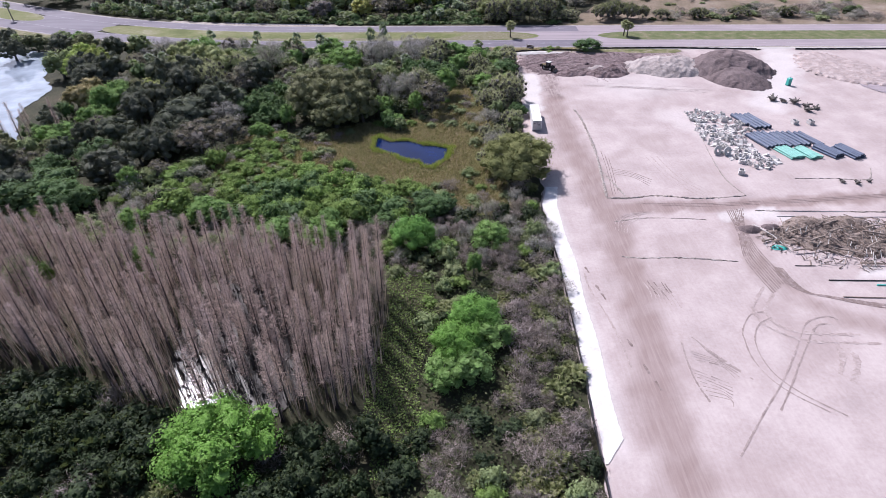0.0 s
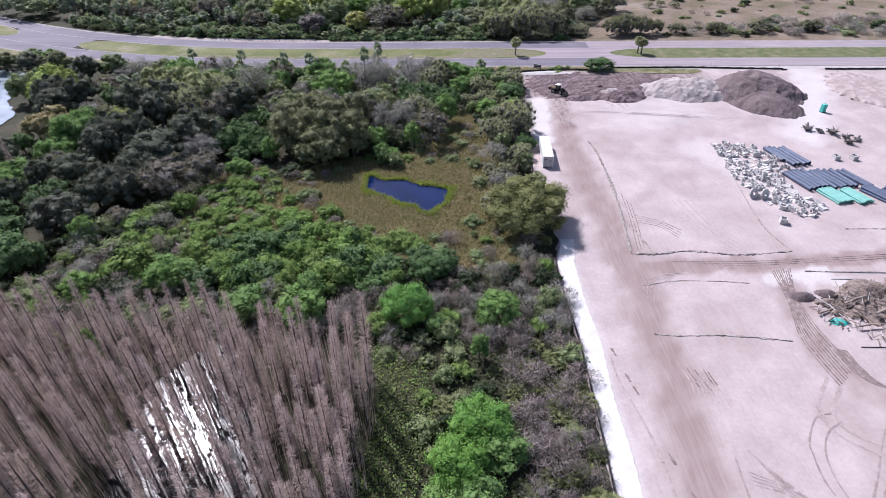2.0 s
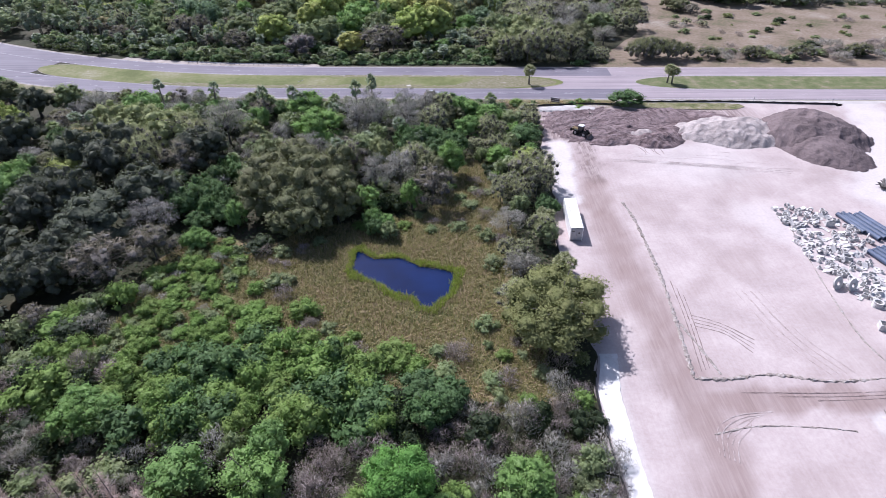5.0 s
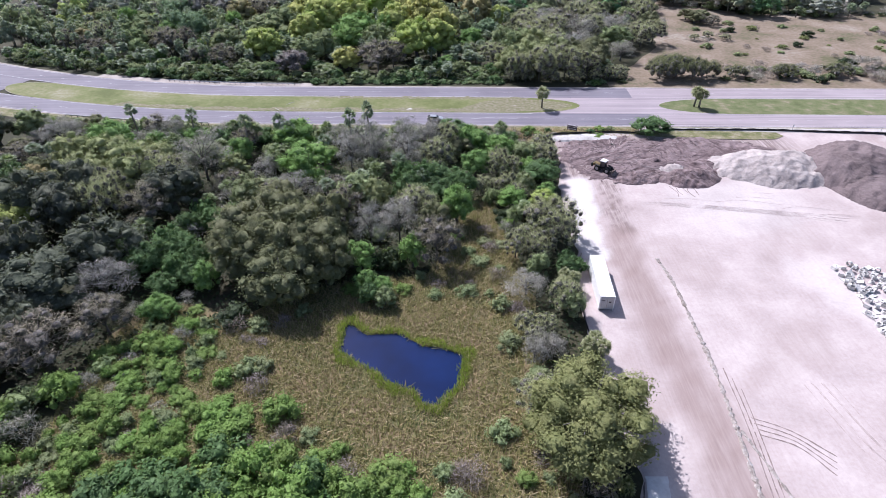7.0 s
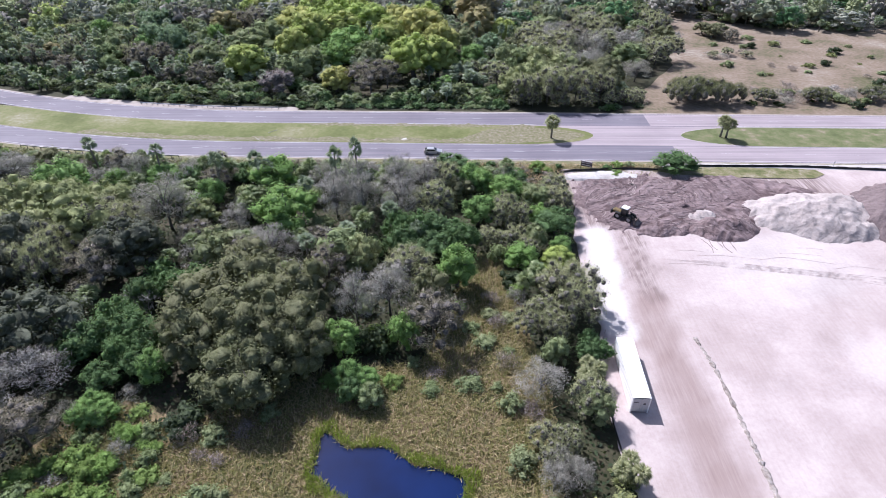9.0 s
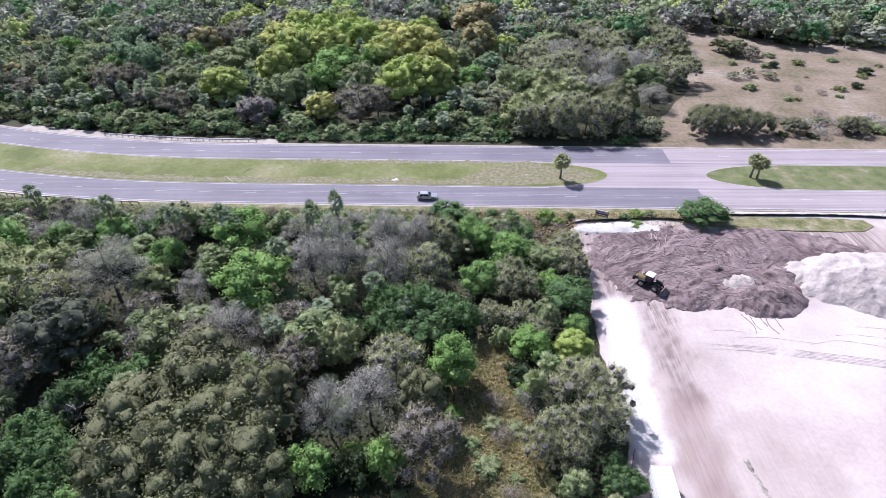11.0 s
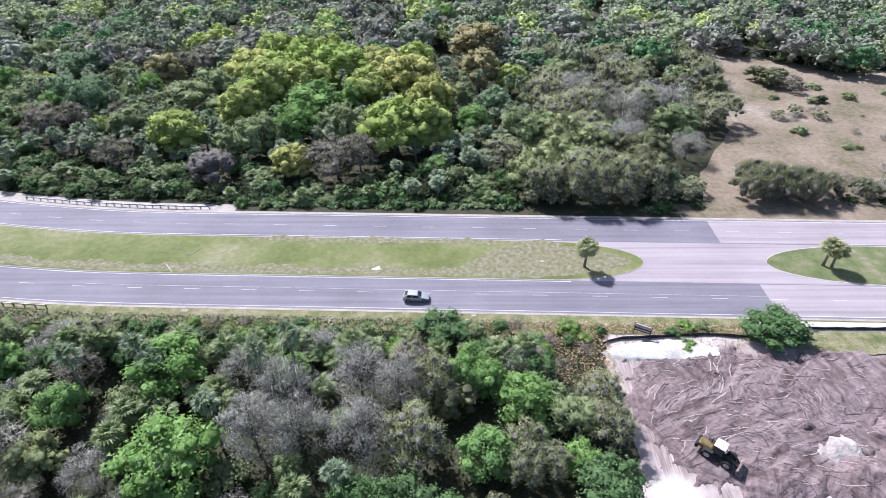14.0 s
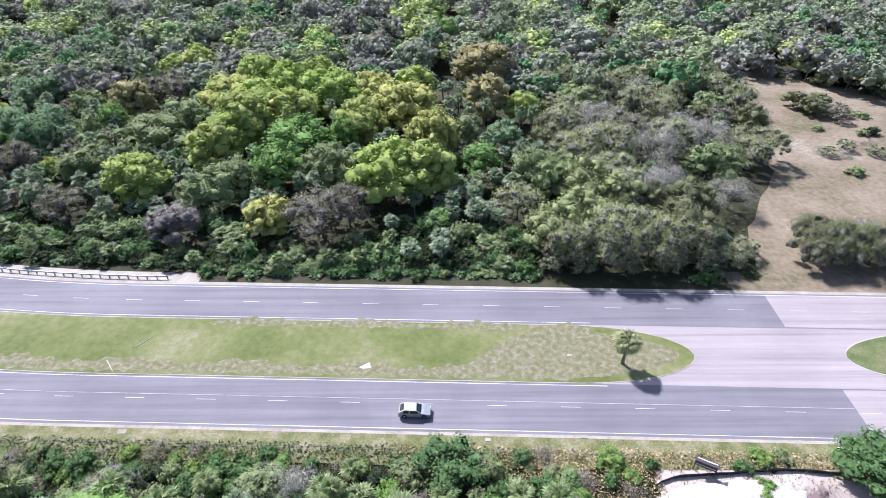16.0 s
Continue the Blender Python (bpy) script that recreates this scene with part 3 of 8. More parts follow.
def median(name, xa, xb, nose_a, nose_b, label, kerb=None, turf=None):
    """A grass island between the carriageways with long tapering noses and a low kerb."""
    s_ = np.linspace(0, 1, 70)
    mid_a, mid_b = xa + (nose_a or 1), xb - (nose_b or 1)
    xs = np.r_[xa + (mid_a - xa) * s_[:25] ** 2 / s_[24] ** 2, np.linspace(mid_a, mid_b, 22)[1:-1], (xb - (xb - mid_b) * s_[:25] ** 2 / s_[24] ** 2)[::-1]]
    half = np.full(70, 6.35)
    if nose_a:
        half = np.minimum(half, 6.35 * np.sqrt(np.clip(1 - (1 - np.clip((xs - xa) / nose_a, 0, 1)) ** 2, 0, 1)))
    if nose_b:
        half = np.minimum(half, 6.35 * np.sqrt(np.clip(1 - (1 - np.clip((xb - xs) / nose_b, 0, 1)) ** 2, 0, 1)))
    half = np.maximum(half, 0.02)
    a, b = road_at(xs, 15.4 - half), road_at(xs, 15.4 + half)
    z = 0.07
    m = 70
    inset = np.minimum(half * 0.5, 0.16)
    ai, bi = road_at(xs, 15.4 - half + inset), road_at(xs, 15.4 + half - inset)
    crown = road_at(xs, 15.4 + 0 * half)
    v = np.vstack([np.c_[a, np.full(m, 0.02)], np.c_[a, np.full(m, z)], np.c_[ai, np.full(m, z)], np.c_[bi, np.full(m, z)], np.c_[b, np.full(m, z)], np.c_[b, np.full(m, 0.02)]])
    f, w = [], []
    for k in range(5):
        for i in range(m - 1):
            f.append((k * m + i, k * m + i + 1, k * m + m + i + 1, k * m + m + i))
            w.append(1 if k == 2 else 0)
    return thing(name, mesh(name, v, f, [kerb or M_CONCRETE, turf or M_TURF], which=w), label, "median", "", "structure")


median("median_west", -152, 38.8, 16, 20, "long grass median, olive green with worn sandy patches", M_SHOULDER)
median("median_east", 62.4, 330, 22, 0, "green grass median with a pale concrete kerb", None, M_LAWN)
median("median_far_west", -330, -190, 0, 18, "green grass median at the road's bend")

# lane marks: each dash is a piece of its own
marks = root("lane_marks", "faded white dashed lane lines on asphalt", "road marking", "", "structure")
vx, vf = box(0, 0, 0, 2.8, 0.08, 0.006)
dash = mesh("lane_dash", vx, vf, M_PAINT)
for d in (4.7, 26.2):
    for x in np.arange(-150, 150, 10.5):
        p, p2 = road_at(x, d), road_at(x + 1, d)
        o = part("lane_dash", dash, marks)
        o.matrix_basis = pose(p[0], p[1], 0.047, 0, 0, math.degrees(math.atan2(p2[1] - p[1], p2[0] - p[0])))
for i, (x0, x1, d) in enumerate(((-330, 330, 0.45), (-330, 24, 8.7), (78, 330, 8.7), (-330, 330, 30.2), (-330, 24, 22.25), (78, 330, 22.25), (-66, 58, 5.5))):
    xs = np.linspace(x0, x1, 120)
    v, f = ribbon(road_at(xs, d), 0.12 if i < 6 else 0.05, 0.043, 0.8)
    part("edge_line", mesh("edge_line", v, f, M_PAINT), marks)

# ---------------------------------------------------------------- water
POND = [(-17.6, 138.8), (-16.5, 139.8), (-14.9, 138.3), (-13.4, 137.2), (-8.6, 137.5), (-6.8, 136.4), (-4.5, 134.7), (-1.9, 134.4), (1.9, 132.8), (1.8, 130.6), (1.2, 128.8), (1.3, 127.0), (-0.1, 125.5), (-2.6, 122.7), (-4.2, 123.6), (-5.4, 125.5), (-9.9, 127.6), (-11.3, 129.2), (-14.2, 130.8), (-17.7, 133.6), (-17.4, 135.4)]
LAKE = [(-166, 222), (-147, 219), (-136, 192), (-127, 180), (-125, 160), (-113, 137), (-115, 116), (-150, 104), (-250, 120), (-250, 215)]
SWAMP = [(-42, 71), (-41, 77), (-38, 82), (-33, 84), (-28, 78), (-24, 68), (-21, 58), (-22, 50), (-29, 48), (-36, 52), (-41, 60)]
MEADOW = [(-36, 112), (-37, 136), (-31, 145), (-20, 150), (-4, 153), (3.5, 178), (9.5, 178), (14, 148), (13, 122), (15.5, 112), (15.0, 101.5), (7.5, 101), (3, 105), (-4, 106), (-18, 104), (-28, 107)]
MARSH = [(-54.1, 115.8), (-55.0, 135.1), (-48.4, 145.3), (-32.6, 137.6), (-25.4, 116.6), (-32.3, 110.3), (-45.9, 109.9), (-61.3, 110.1), (-69.5, 111.9)]
sheet("meadow_west", MARSH, 0.016, M_MEADOW, "tan grass between feathery green shrubs", "meadow", 0.9, 2.0)
sheet("pond", POND, 0.06, M_WATER, "small dark blue pond in a grassy clearing", "pond", 0.22, 0.6)
sheet("lake", LAKE, 0.05, M_LAKE, "still lake edged by trees, bright sky reflection in its colour", "lake", 0.6, 2.0)
sheet("swamp_water", SWAMP, 0.05, M_SWAMP, "shallow glinting water among bare cypress trunks", "water", 0.7, 1.5)
sheet("meadow", MEADOW, 0.02, M_MEADOW, "tan and olive grassy clearing round the pond", "meadow", 0.8, 2.0)
sheet("field", [(58, 256), (66, 275), (80, 296), (88, 325), (100, 376), (118, 368), (142, 350), (210, 347), (320, 340), (320, 252), (140, 252), (90, 253)], 0.012, M_FIELD, "dry tan field with scattered shrubs beyond the road", "field", 1.0, 4.0)
sheet("grass_verge_site", [(48, 214.8), (56, 212.2), (70, 210.8), (86, 210.5), (88, 214.5), (70, 216), (56, 216)], 0.16, M_VERGE, "strip of green grass behind the black silt fence", "verge", 0.2, 1.5)
M_WORN = soil("worn_sandy_grass", [(0.30, (0.120, 0.118, 0.058)), (0.48, (0.160, 0.150, 0.088)), (0.60, (0.200, 0.182, 0.132)), (0.74, (0.265, 0.242, 0.205))], 1.2, 9.0, 0.5, 0.95, 0.42, 0.06)
def worn(x0, x1, d0, d1, z, label):
    xs = np.arange(x0, x1, 1.1)
    a = road_at(xs, d0 + 0.25 * np.sin(xs * 1.7) + 0.2 * np.sin(xs * 3.1))
    end = np.clip((xs - x0) / 2.5, 0, 1) * np.clip((x1 - xs) / 2.5, 0, 1)
    b = road_at(xs, d0 + 0.45 + np.maximum(0.05, (d1 - d0) * end + end * (0.5 * np.sin(xs * 0.35) + 0.35 * np.sin(xs * 1.3 + 1) + 0.3 * np.sin(xs * 2.9))))
    m = len(xs)
    thing("worn_grass", mesh("worn_grass", np.vstack([np.c_[a, np.full(m, z)], np.c_[b, np.full(m, z)]]), [(i, i + 1, m + i + 1, m + i) for i in range(m - 1)], M_WORN), label, "worn grass", "", "structure")


worn(-105, 20, 9.7, 11.6, 0.077, "sandy worn strip along the median's edge")
worn(-40, 24, 20.2, 21.2, 0.079, "sandy worn strip along the median's edge")
nose = [tuple(road_at(x, d)) for x, d in ((3, 12.2), (10, 10.4), (20, 10.2), (28, 11.2), (34, 13.2), (36.6, 15.4), (34, 17.6), (28, 19.4), (20, 20.4), (12, 19.0), (8, 16.5))]
sheet("worn_grass", nose, 0.081, M_WORN, "dry speckled grass round the median palm", "worn grass", 0.2, 1.0)

# ---------------------------------------------------------------- the building site's sand
M_SAND, ns, ln, pb = nodes_of("graded_sand")
pos = ns.new("ShaderNodeNewGeometry").outputs["Position"]
at1 = ns.new("ShaderNodeVertexColor")
at1.layer_name = "soil"
sep = ns.new("ShaderNodeSeparateColor")
ln.new(at1.outputs["Color"], sep.inputs[0])
nb, nf = noise_at(ns, ln, pos, 0.11, 7, 0.6), noise_at(ns, ln, pos, 1.6, 6, 0.7)
strk = ns.new("ShaderNodeMapping")
strk.inputs["Scale"].default_value = (2.6, 0.16, 1)
ln.new(pos, strk.inputs["Vector"])
nst = noise_at(ns, ln, strk.outputs[0], 1.0, 5, 0.6)
sand = ramp_of(ns, ln, nb.outputs["Fac"], [(0.34, (0.345, 0.278, 0.270)), (0.48, (0.408, 0.334, 0.324)), (0.64, (0.480, 0.408, 0.396))]).outputs["Color"]
sand = mix_of(ns, ln, 0.12, sand, ramp_of(ns, ln, nst.outputs["Fac"], [(0.38, (0.288, 0.240, 0.228)), (0.55, (0.448, 0.408, 0.400))]).outputs["Color"])
sand = mix_of(ns, ln, 0.20, sand, ramp_of(ns, ln, nf.outputs["Fac"], [(0.35, (0.272, 0.232, 0.224)), (0.6, (0.480, 0.444, 0.436))]).outputs["Color"])
brown = ramp_of(ns, ln, nst.outputs["Fac"], [(0.3, (0.232, 0.174, 0.162)), (0.55, (0.274, 0.211, 0.198)), (0.75, (0.314, 0.252, 0.239))]).outputs["Color"]
white = ramp_of(ns, ln, nf.outputs["Fac"], [(0.3, (0.560, 0.544, 0.532)), (0.6, (0.640, 0.628, 0.620))]).outputs["Color"]
sand = mix_of(ns, ln, sep.outputs[0], sand, brown)
sand = mix_of(ns, ln, sep.outputs[1], sand, white)
wet = ns.new("ShaderNodeMath")
wet.operation = "MULTIPLY"
ln.new(sep.outputs[2], wet.inputs[0])
ln.new(ramp_of(ns, ln, noise_at(ns, ln, strk.outputs[0], 0.8, 6, 0.7).outputs["Fac"], [(0.36, (0.15, 0.15, 0.15)), (0.56, (1, 1, 1))]).outputs["Color"], wet.inputs[1])
sand = mix_of(ns, ln, wet.outputs[0], sand, (0.190, 0.145, 0.138))
ln.new(sand, pb.inputs["Base Color"])
pb.inputs["Roughness"].default_value, pb.inputs["Specular IOR Level"].default_value = 0.92, 0.15
bp = ns.new("ShaderNodeBump")
bp.inputs["Strength"].default_value, bp.inputs["Distance"].default_value = 0.5, 0.06
ln.new(nf.outputs["Fac"], bp.inputs["Height"])
ln.new(bp.outputs[0], pb.inputs["Normal"])


def wood_edge(y):
    """Where the trees end and the site begins."""
    return np.interp(y, [0, 38, 54, 85, 104, 112, 125, 135, 141, 153, 160, 175, 186, 198, 208, 214], [19.5, 20.2, 20.8, 21.7, 21.4, 23.2, 22.6, 22.0, 21.8, 22.8, 24.4, 24.6, 25.2, 27.5, 26.2, 27.0])


def soft(v, a, b):
    return np.clip((v - a) / (b - a), 0, 1)


HAUL = [(30, -20), (30, 48), (33.5, 70), (35, 95), (34.8, 121), (33.5, 140), (33.2, 155), (34.0, 166)]
CROSS = [(33, 103.5), (45, 103), (62, 103.5), (80, 105), (120, 109), (190, 112)]
SOUTHRUN = [(62, 104), (60, 94), (58.6, 86), (58.8, 79), (60, 74), (65, 69), (76, 63), (140, 40)]
EXIT = [(96, 160), (108, 178), (119, 198), (124, 214)]
us, vs_ = np.arange(19, 190, 0.95), np.arange(-25, 216.2, 0.95)
sx, sy = np.meshgrid(us, vs_)
edge = wood_edge(sy) + 0.5 * wave(sx, sy, 5, 3)
sx2 = np.maximum(sx, edge)
jit = 1.1 * rough_field(sx2, sy, 5, 3, 9)
haul_d, cross_d = line_dist(sx2, sy, HAUL) + jit, line_dist(sx2, sy, CROSS) + jit
patchy = np.clip(rough_field(sx2, sy, 21, 3, 7), -1, 1)
brown_m = np.maximum.reduce([(0.88 + 0.15 * patchy) * (1 - soft(haul_d, 1.6, 5.2)), (0.92 + 0.15 * patchy) * (1 - soft(cross_d, 1.6, 2.9)), (0.6 + 0.25 * patchy) * (1 - soft(line_dist(sx2, sy, SOUTHRUN) + 0.8 * jit, 1.4, 3.4)), 0.3 * soft(rough_field(sx2, sy, 9, 3, 26), 0.1, 0.7)])
white_m = np.maximum.reduce([0.22 * (1 - soft(line_dist(sx2, sy, [(66, 152), (72, 140), (76, 128)]) + 1.5 * jit, 3.0, 7.0)), 0.35 * (1 - soft(np.abs(sx2 - wood_edge(sy) - 2.0) + 0.12 * jit, 1.2, 2.4)) * soft(-sy, -113, -111) * soft(sy, 41, 46), 0.55 * (1 - soft(line_dist(sx2, sy, [(27, 160), (28, 172), (30, 187)]) + jit, 2.0, 3.5)), 0.45 * (1 - soft(line_dist(sx2, sy, EXIT) + 1.5 * jit, 3.0, 8.0)), 0.25 * (1 - soft(np.hypot((sx2 - 62) / 1.2, sy - 178) + 2 * jit, 6, 16)), 0.5 * (1 - soft(np.hypot((sx2 - 66) * 0.42, (sy - 99.3) * 1.1) + 1.6 * jit, 2.0, 3.6)), 0.55 * (1 - soft(np.hypot((sx2 - 84) * 0.35, (sy - 78.5) * 1.0) + 1.8 * jit, 1.5, 3.6))])
damp = (1 - soft(line_dist(sx2, sy, [(32.5, 193), (35.0, 188), (35.8, 182), (35.7, 176), (34.3, 169)]) + 1.3 * jit, 1.0, 3.6)) * (0.45 + 0.55 * soft(rough_field(sx2, sy, 12, 3, 2.4), -0.3, 0.3))
damp = np.maximum(damp, (1 - soft(np.abs(sy - 201) + jit, 10, 12)) * soft(sx2, 27, 29) * (1 - soft(sx2, 84, 92)))
brown_m *= 1 - white_m
sz = 0.04 + 0.05 * rough_field(sx2, sy, 2, 3, 14) + 0.025 * rough_field(sx2, sy, 4, 2, 2.5) - 0.05 * brown_m
sz = np.where(sx2 > edge + 0.3, np.maximum(sz, 0.012), -0.10)
nv = len(us)
f = [(j * nv + i, j * nv + i + 1, (j + 1) * nv + i + 1, (j + 1) * nv + i) for j in range(len(vs_) - 1) for i in range(nv - 1) if us[i + 1] > edge[j, i] - 1.2]
me = mesh("sand", np.c_[sx2.ravel(), sy.ravel(), sz.ravel()], f, M_SAND, True)
ca = me.color_attributes.new("soil", "FLOAT_COLOR", "POINT")
ca.data.foreach_set("color", np.c_[brown_m.ravel(), white_m.ravel(), damp.ravel(), np.ones(sx.size)].ravel().astype(np.float32))
thing("sand", me, "pale pinkish graded sand with brown haul tracks", "sand", "", "structure")

ys = np.arange(42.0, 112.4, 0.6)
lft = wood_edge(ys) + 0.35 + 0.10 * np.sin(ys * 0.7) + 0.05 * np.sin(ys * 4.3)
rgt = wood_edge(ys) + 3.25 + 0.16 * np.sin(ys * 0.31 + 1) + 0.06 * np.sin(ys * 3.1)
rgt = np.where(ys < 46, np.minimum(rgt, lft + 0.4 + 0.72 * (ys - 42)), rgt)
m = len(ys)
thing("white_sand_strip", mesh("white_sand_strip", np.vstack([np.c_[lft, ys, np.full(m, 0.13)], np.c_[rgt, ys, np.full(m, 0.13)]]), [(i, m + i, m + i + 1, i + 1) for i in range(m - 1)], M_WHITESAND), "clean white sand strip along the silt fence", "sand strip", "", "structure")

# tyre tracks pressed into the sand
T1 = "curving dark tyre tracks pressed into pale sand"


def track(points, label, width=0.42, twin=0.0, keep=-0.95):
    ln_ = smooth_line(points, 0.24 if label is T1 else 0.45)
    d = np.gradient(ln_, axis=0)
    d /= np.linalg.norm(d, axis=1)[:, None]
    n = np.c_[-d[:, 1], d[:, 0]]
    lines = [ln_] if not twin else [ln_ + n * twin / 2, ln_ - n * twin / 2]
    v, ff = join([ribbon(l, width * 1.5, 0.0, 0.8 if label is T1 else 1.2, 0.0) for l in lines])
    ff = [q_ for q_ in ff if wave(v[q_[0], 0] * 3, v[q_[0], 1] * 3, 4.0, 1) + 0.5 * wave(v[q_[0], 0], v[q_[0], 1], 11.0, 2) > keep - 0.45]
    v[:, 2] = 0.065 + 0.05 * rough_field(v[:, 0], v[:, 1], 2, 3, 14) + 0.025 * rough_field(v[:, 0], v[:, 1], 4, 2, 2.5)
    return thing("tyre_track", mesh("tyre_track", v, ff, M_BROWNRUT if "brown" in label or "dark s" in label else M_TRACK if label is T1 or "rake" in label else M_RUT), label, "tyre track", "tyre tracks", "structure")


T2 = "broad faint wheel rut looping over pale sand"
track([(56.3, 76.3), (52.8, 72.2), (51.8, 70.1), (51.8, 67.6), (52.7, 66.0), (54.5, 64.4), (56.7, 63.3), (61.4, 62.8), (68, 62.4)], T2, 0.36)
track([(57.4, 74.9), (53.9, 70.5), (53.6, 68.4), (54.4, 66.5), (56.1, 65.4), (59.7, 64.7), (66, 64.4)], T2, 0.36)
track([(53.4, 70.0), (50.8, 69.2), (48.0, 65.6), (47.4, 63.4), (46.9, 59.8), (47.7, 55.7), (49.6, 52.8), (53, 49.6)], T1, 0.15, 0.0, -0.7)
track([(54.0, 68.6), (51.1, 66.8), (49.1, 63.7), (48.4, 60.4), (48.6, 57.0), (49.5, 54.8), (51.4, 52.3), (55, 49)], T1, 0.15, 0.0, -0.7)
track([(64.4, 67.8), (63.2, 68.7), (60.1, 67.9), (58.1, 66.3), (55.2, 62.5), (51.9, 58.3), (48.4, 54.2), (44, 49.6), (38, 43)], T1, 0.17, 0.0, -0.4)
track([(62.8, 67.0), (60.6, 66.7), (58.8, 65.1), (56.1, 61.8), (53.2, 58.3), (50.7, 55.1), (46.5, 50)], T1, 0.17, 0.0, -0.4)
for x0, y0, x1, y1 in ((61.2, 62.5, 58.1, 56.3), (62.6, 60.3, 59.1, 54.7), (62.0, 61.4, 61.2, 57.4)):
    track([(x0, y0), (x0 * 0.5 + x1 * 0.5 + 0.8, y0 * 0.5 + y1 * 0.5 + 0.3), (x1, y1)], T2, 0.5)
RAKE = "rake marks of tyres fanning over pale sand"
for k in range(4):
    track([(39.4 + 0.3 * k, 64.2 - 0.5 * k), (41.4 - 0.1 * k, 60.9 - 0.2 * k), (44.6 + 0.2 * k, 56.6 - 0.35 * k)], RAKE, 0.11, 0.0, -0.5)
    track([(38.2, 61.2 - 0.6 * k), (41.6, 59.2 - 0.35 * k), (44.8 - 0.7 * k, 56.2 - 0.1 * k)], RAKE, 0.10, 0.0, -0.35)
for k in range(7):
    track([(37.0 + 0.12 * k, 57.6 - 0.8 * k), (38.6 + 0.3 * k, 56.6 - 0.8 * k), (41.8 - 0.25 * k, 54.6 - 0.65 * k)], RAKE, 0.09, 0.0, -0.1)
track([(37.4, 63.2), (36.9, 59.0), (36.8, 55.2), (37.4, 51.5)], T1, 0.2, 0.0, -0.2)
for x0, y0, L in ((36.6, 78.4, 2.6), (37.6, 78.0, 1.9), (38.9, 78.0, 3.2), (39.4, 77.4, 2.4), (38.2, 75.6, 1.6), (36.9, 75.4, 0.9)):
    track([(x0, y0), (x0 + 0.15, y0 - L * 0.5), (x0 + 0.45, y0 - L)], "short dark skid marks on pale sand", 0.16, 0.0, -0.6)
track([(25.9, 81), (26.0, 76), (27.2, 70), (28.0, 64), (28.2, 58)], T2, 0.2, 0.0, -0.5)
for x0, y0 in ((26.4, 82.5), (27.2, 77.4), (27.7, 75.0), (29.2, 64.0), (31.0, 55.4), (30.2, 58.6)):
    track([(x0, y0), (x0 + 0.2, y0 - 0.9), (x0 + 0.35, y0 - 1.7)], "short dark skid marks on pale sand", 0.22, 0.0, -0.9)
for k in range(7):
    track([(35.8 + 0.5 * k, 78 - 0.3 * k), (36.2 + 0.55 * k, 75.5), (36.0 + 0.7 * k, 73.4 - 0.4 * k)], "short tread marks left by a turning machine", 0.12)
for k in range(9):
    f_ = k / 8
    track([(60.2 + 3.6 * f_, 101.6 + 0.6 * f_), (58.9 + 2.3 * f_, 93 + 1.8 * f_), (56.7 + 3.7 * f_, 85 + 2.6 * f_), (56.7 + 4.0 * f_, 79.2 + 3 * f_), (57.2 + 3.8 * f_, 74.6 + 3 * f_)], "long brown wheel ruts beside the brush heap", 0.11 + 0.08 * (k % 2), 0.0, -0.25)
for k in range(5):
    track([(50 + 1.3 * k, 185.2 - 0.3 * (k % 2)), (50.9 + 1.1 * k - 0.7 * (k % 2), 182.5), (50.6 + 1.2 * k, 180.5 + 0.9 * (k % 3))], "short dark scrape marks below the soil heap", 0.12, 0.0, -0.8)
for k in range(8):
    f_ = k / 7
    track([(60.6 + 1.4 * f_, 82.0 - 0.4 * f_), (60.6 + 1.6 * f_, 78.2 - 0.2 * f_), (62.2 + 1.2 * f_, 75.0 - 0.2 * f_), (66.4, 73.0 + 0.6 * f_), (74, 70.4 + 1.2 * f_), (86, 66.5 + 2 * f_)], "curved brown ruts swinging round the brush heap", 0.10 + 0.06 * (k % 3), 0.0, -0.3)
for k in range(3):
    track([(42 + 5 * k, 104.6 - 0.75 * k), (60, 104.6 - 0.6 * k), (85, 106.4 - 0.6 * k), (118, 109.8 - 0.6 * k)], "wheel ruts along the brown cross road", 0.07, 0.0, -0.5)
for k in range(4):
    track([(40.4, 121 - 0.9 * k), (44.5, 119 - 0.9 * k), (48.6 - 0.5 * k, 115 - 0.9 * k)], "fine fan of brown wheel marks on the sand pad", 0.10)
for k in range(3):
    track([(40.2 + 0.5 * k, 130 - 2 * k), (39.4 + 0.6 * k, 120), (37.9 + 0.7 * k, 108.6 + 0.3 * k)], "faint brown wheel marks beside the soil ridge", 0.09, 0.0, -0.6)
for k in range(3):
    track([(53.9 - 1.4 * k, 127), (55.8 - 1.4 * k, 116), (59.6 - 1.3 * k, 108)], "long faint wheel marks on the sand pad", 0.07, 1.2, -0.7)
for x0, y0, L in ((41, 177.2, 9), (47, 179.6, 12), (44, 181.4, 5), (58, 178.2, 14), (52, 176.4, 7), (63, 180.2, 8), (71, 175.4, 11), (39.5, 173.6, 4), (66, 182.2, 6), (78, 172.6, 8)):
    track([(x0, y0), (x0 + L * 0.4, y0 + 0.7 * math.sin(x0)), (x0 + L, y0 - 0.10 * L)], "faint scattered wheel marks on the sand pad", 0.08)
for k in range(6):
    track([(41 + 0.9 * (k % 3) + 1.5 * k, 178.4 - 0.45 * k), (53 + 0.6 * k, 177.2 - 0.4 * k), (70.9, 174.1 - 0.36 * k), (84.5 - 0.7 * k, 171.9 - 0.45 * k - 0.5 * (k % 2))], "long wheel ruts sweeping across the sand pad", 0.065, 0.0, -0.45)
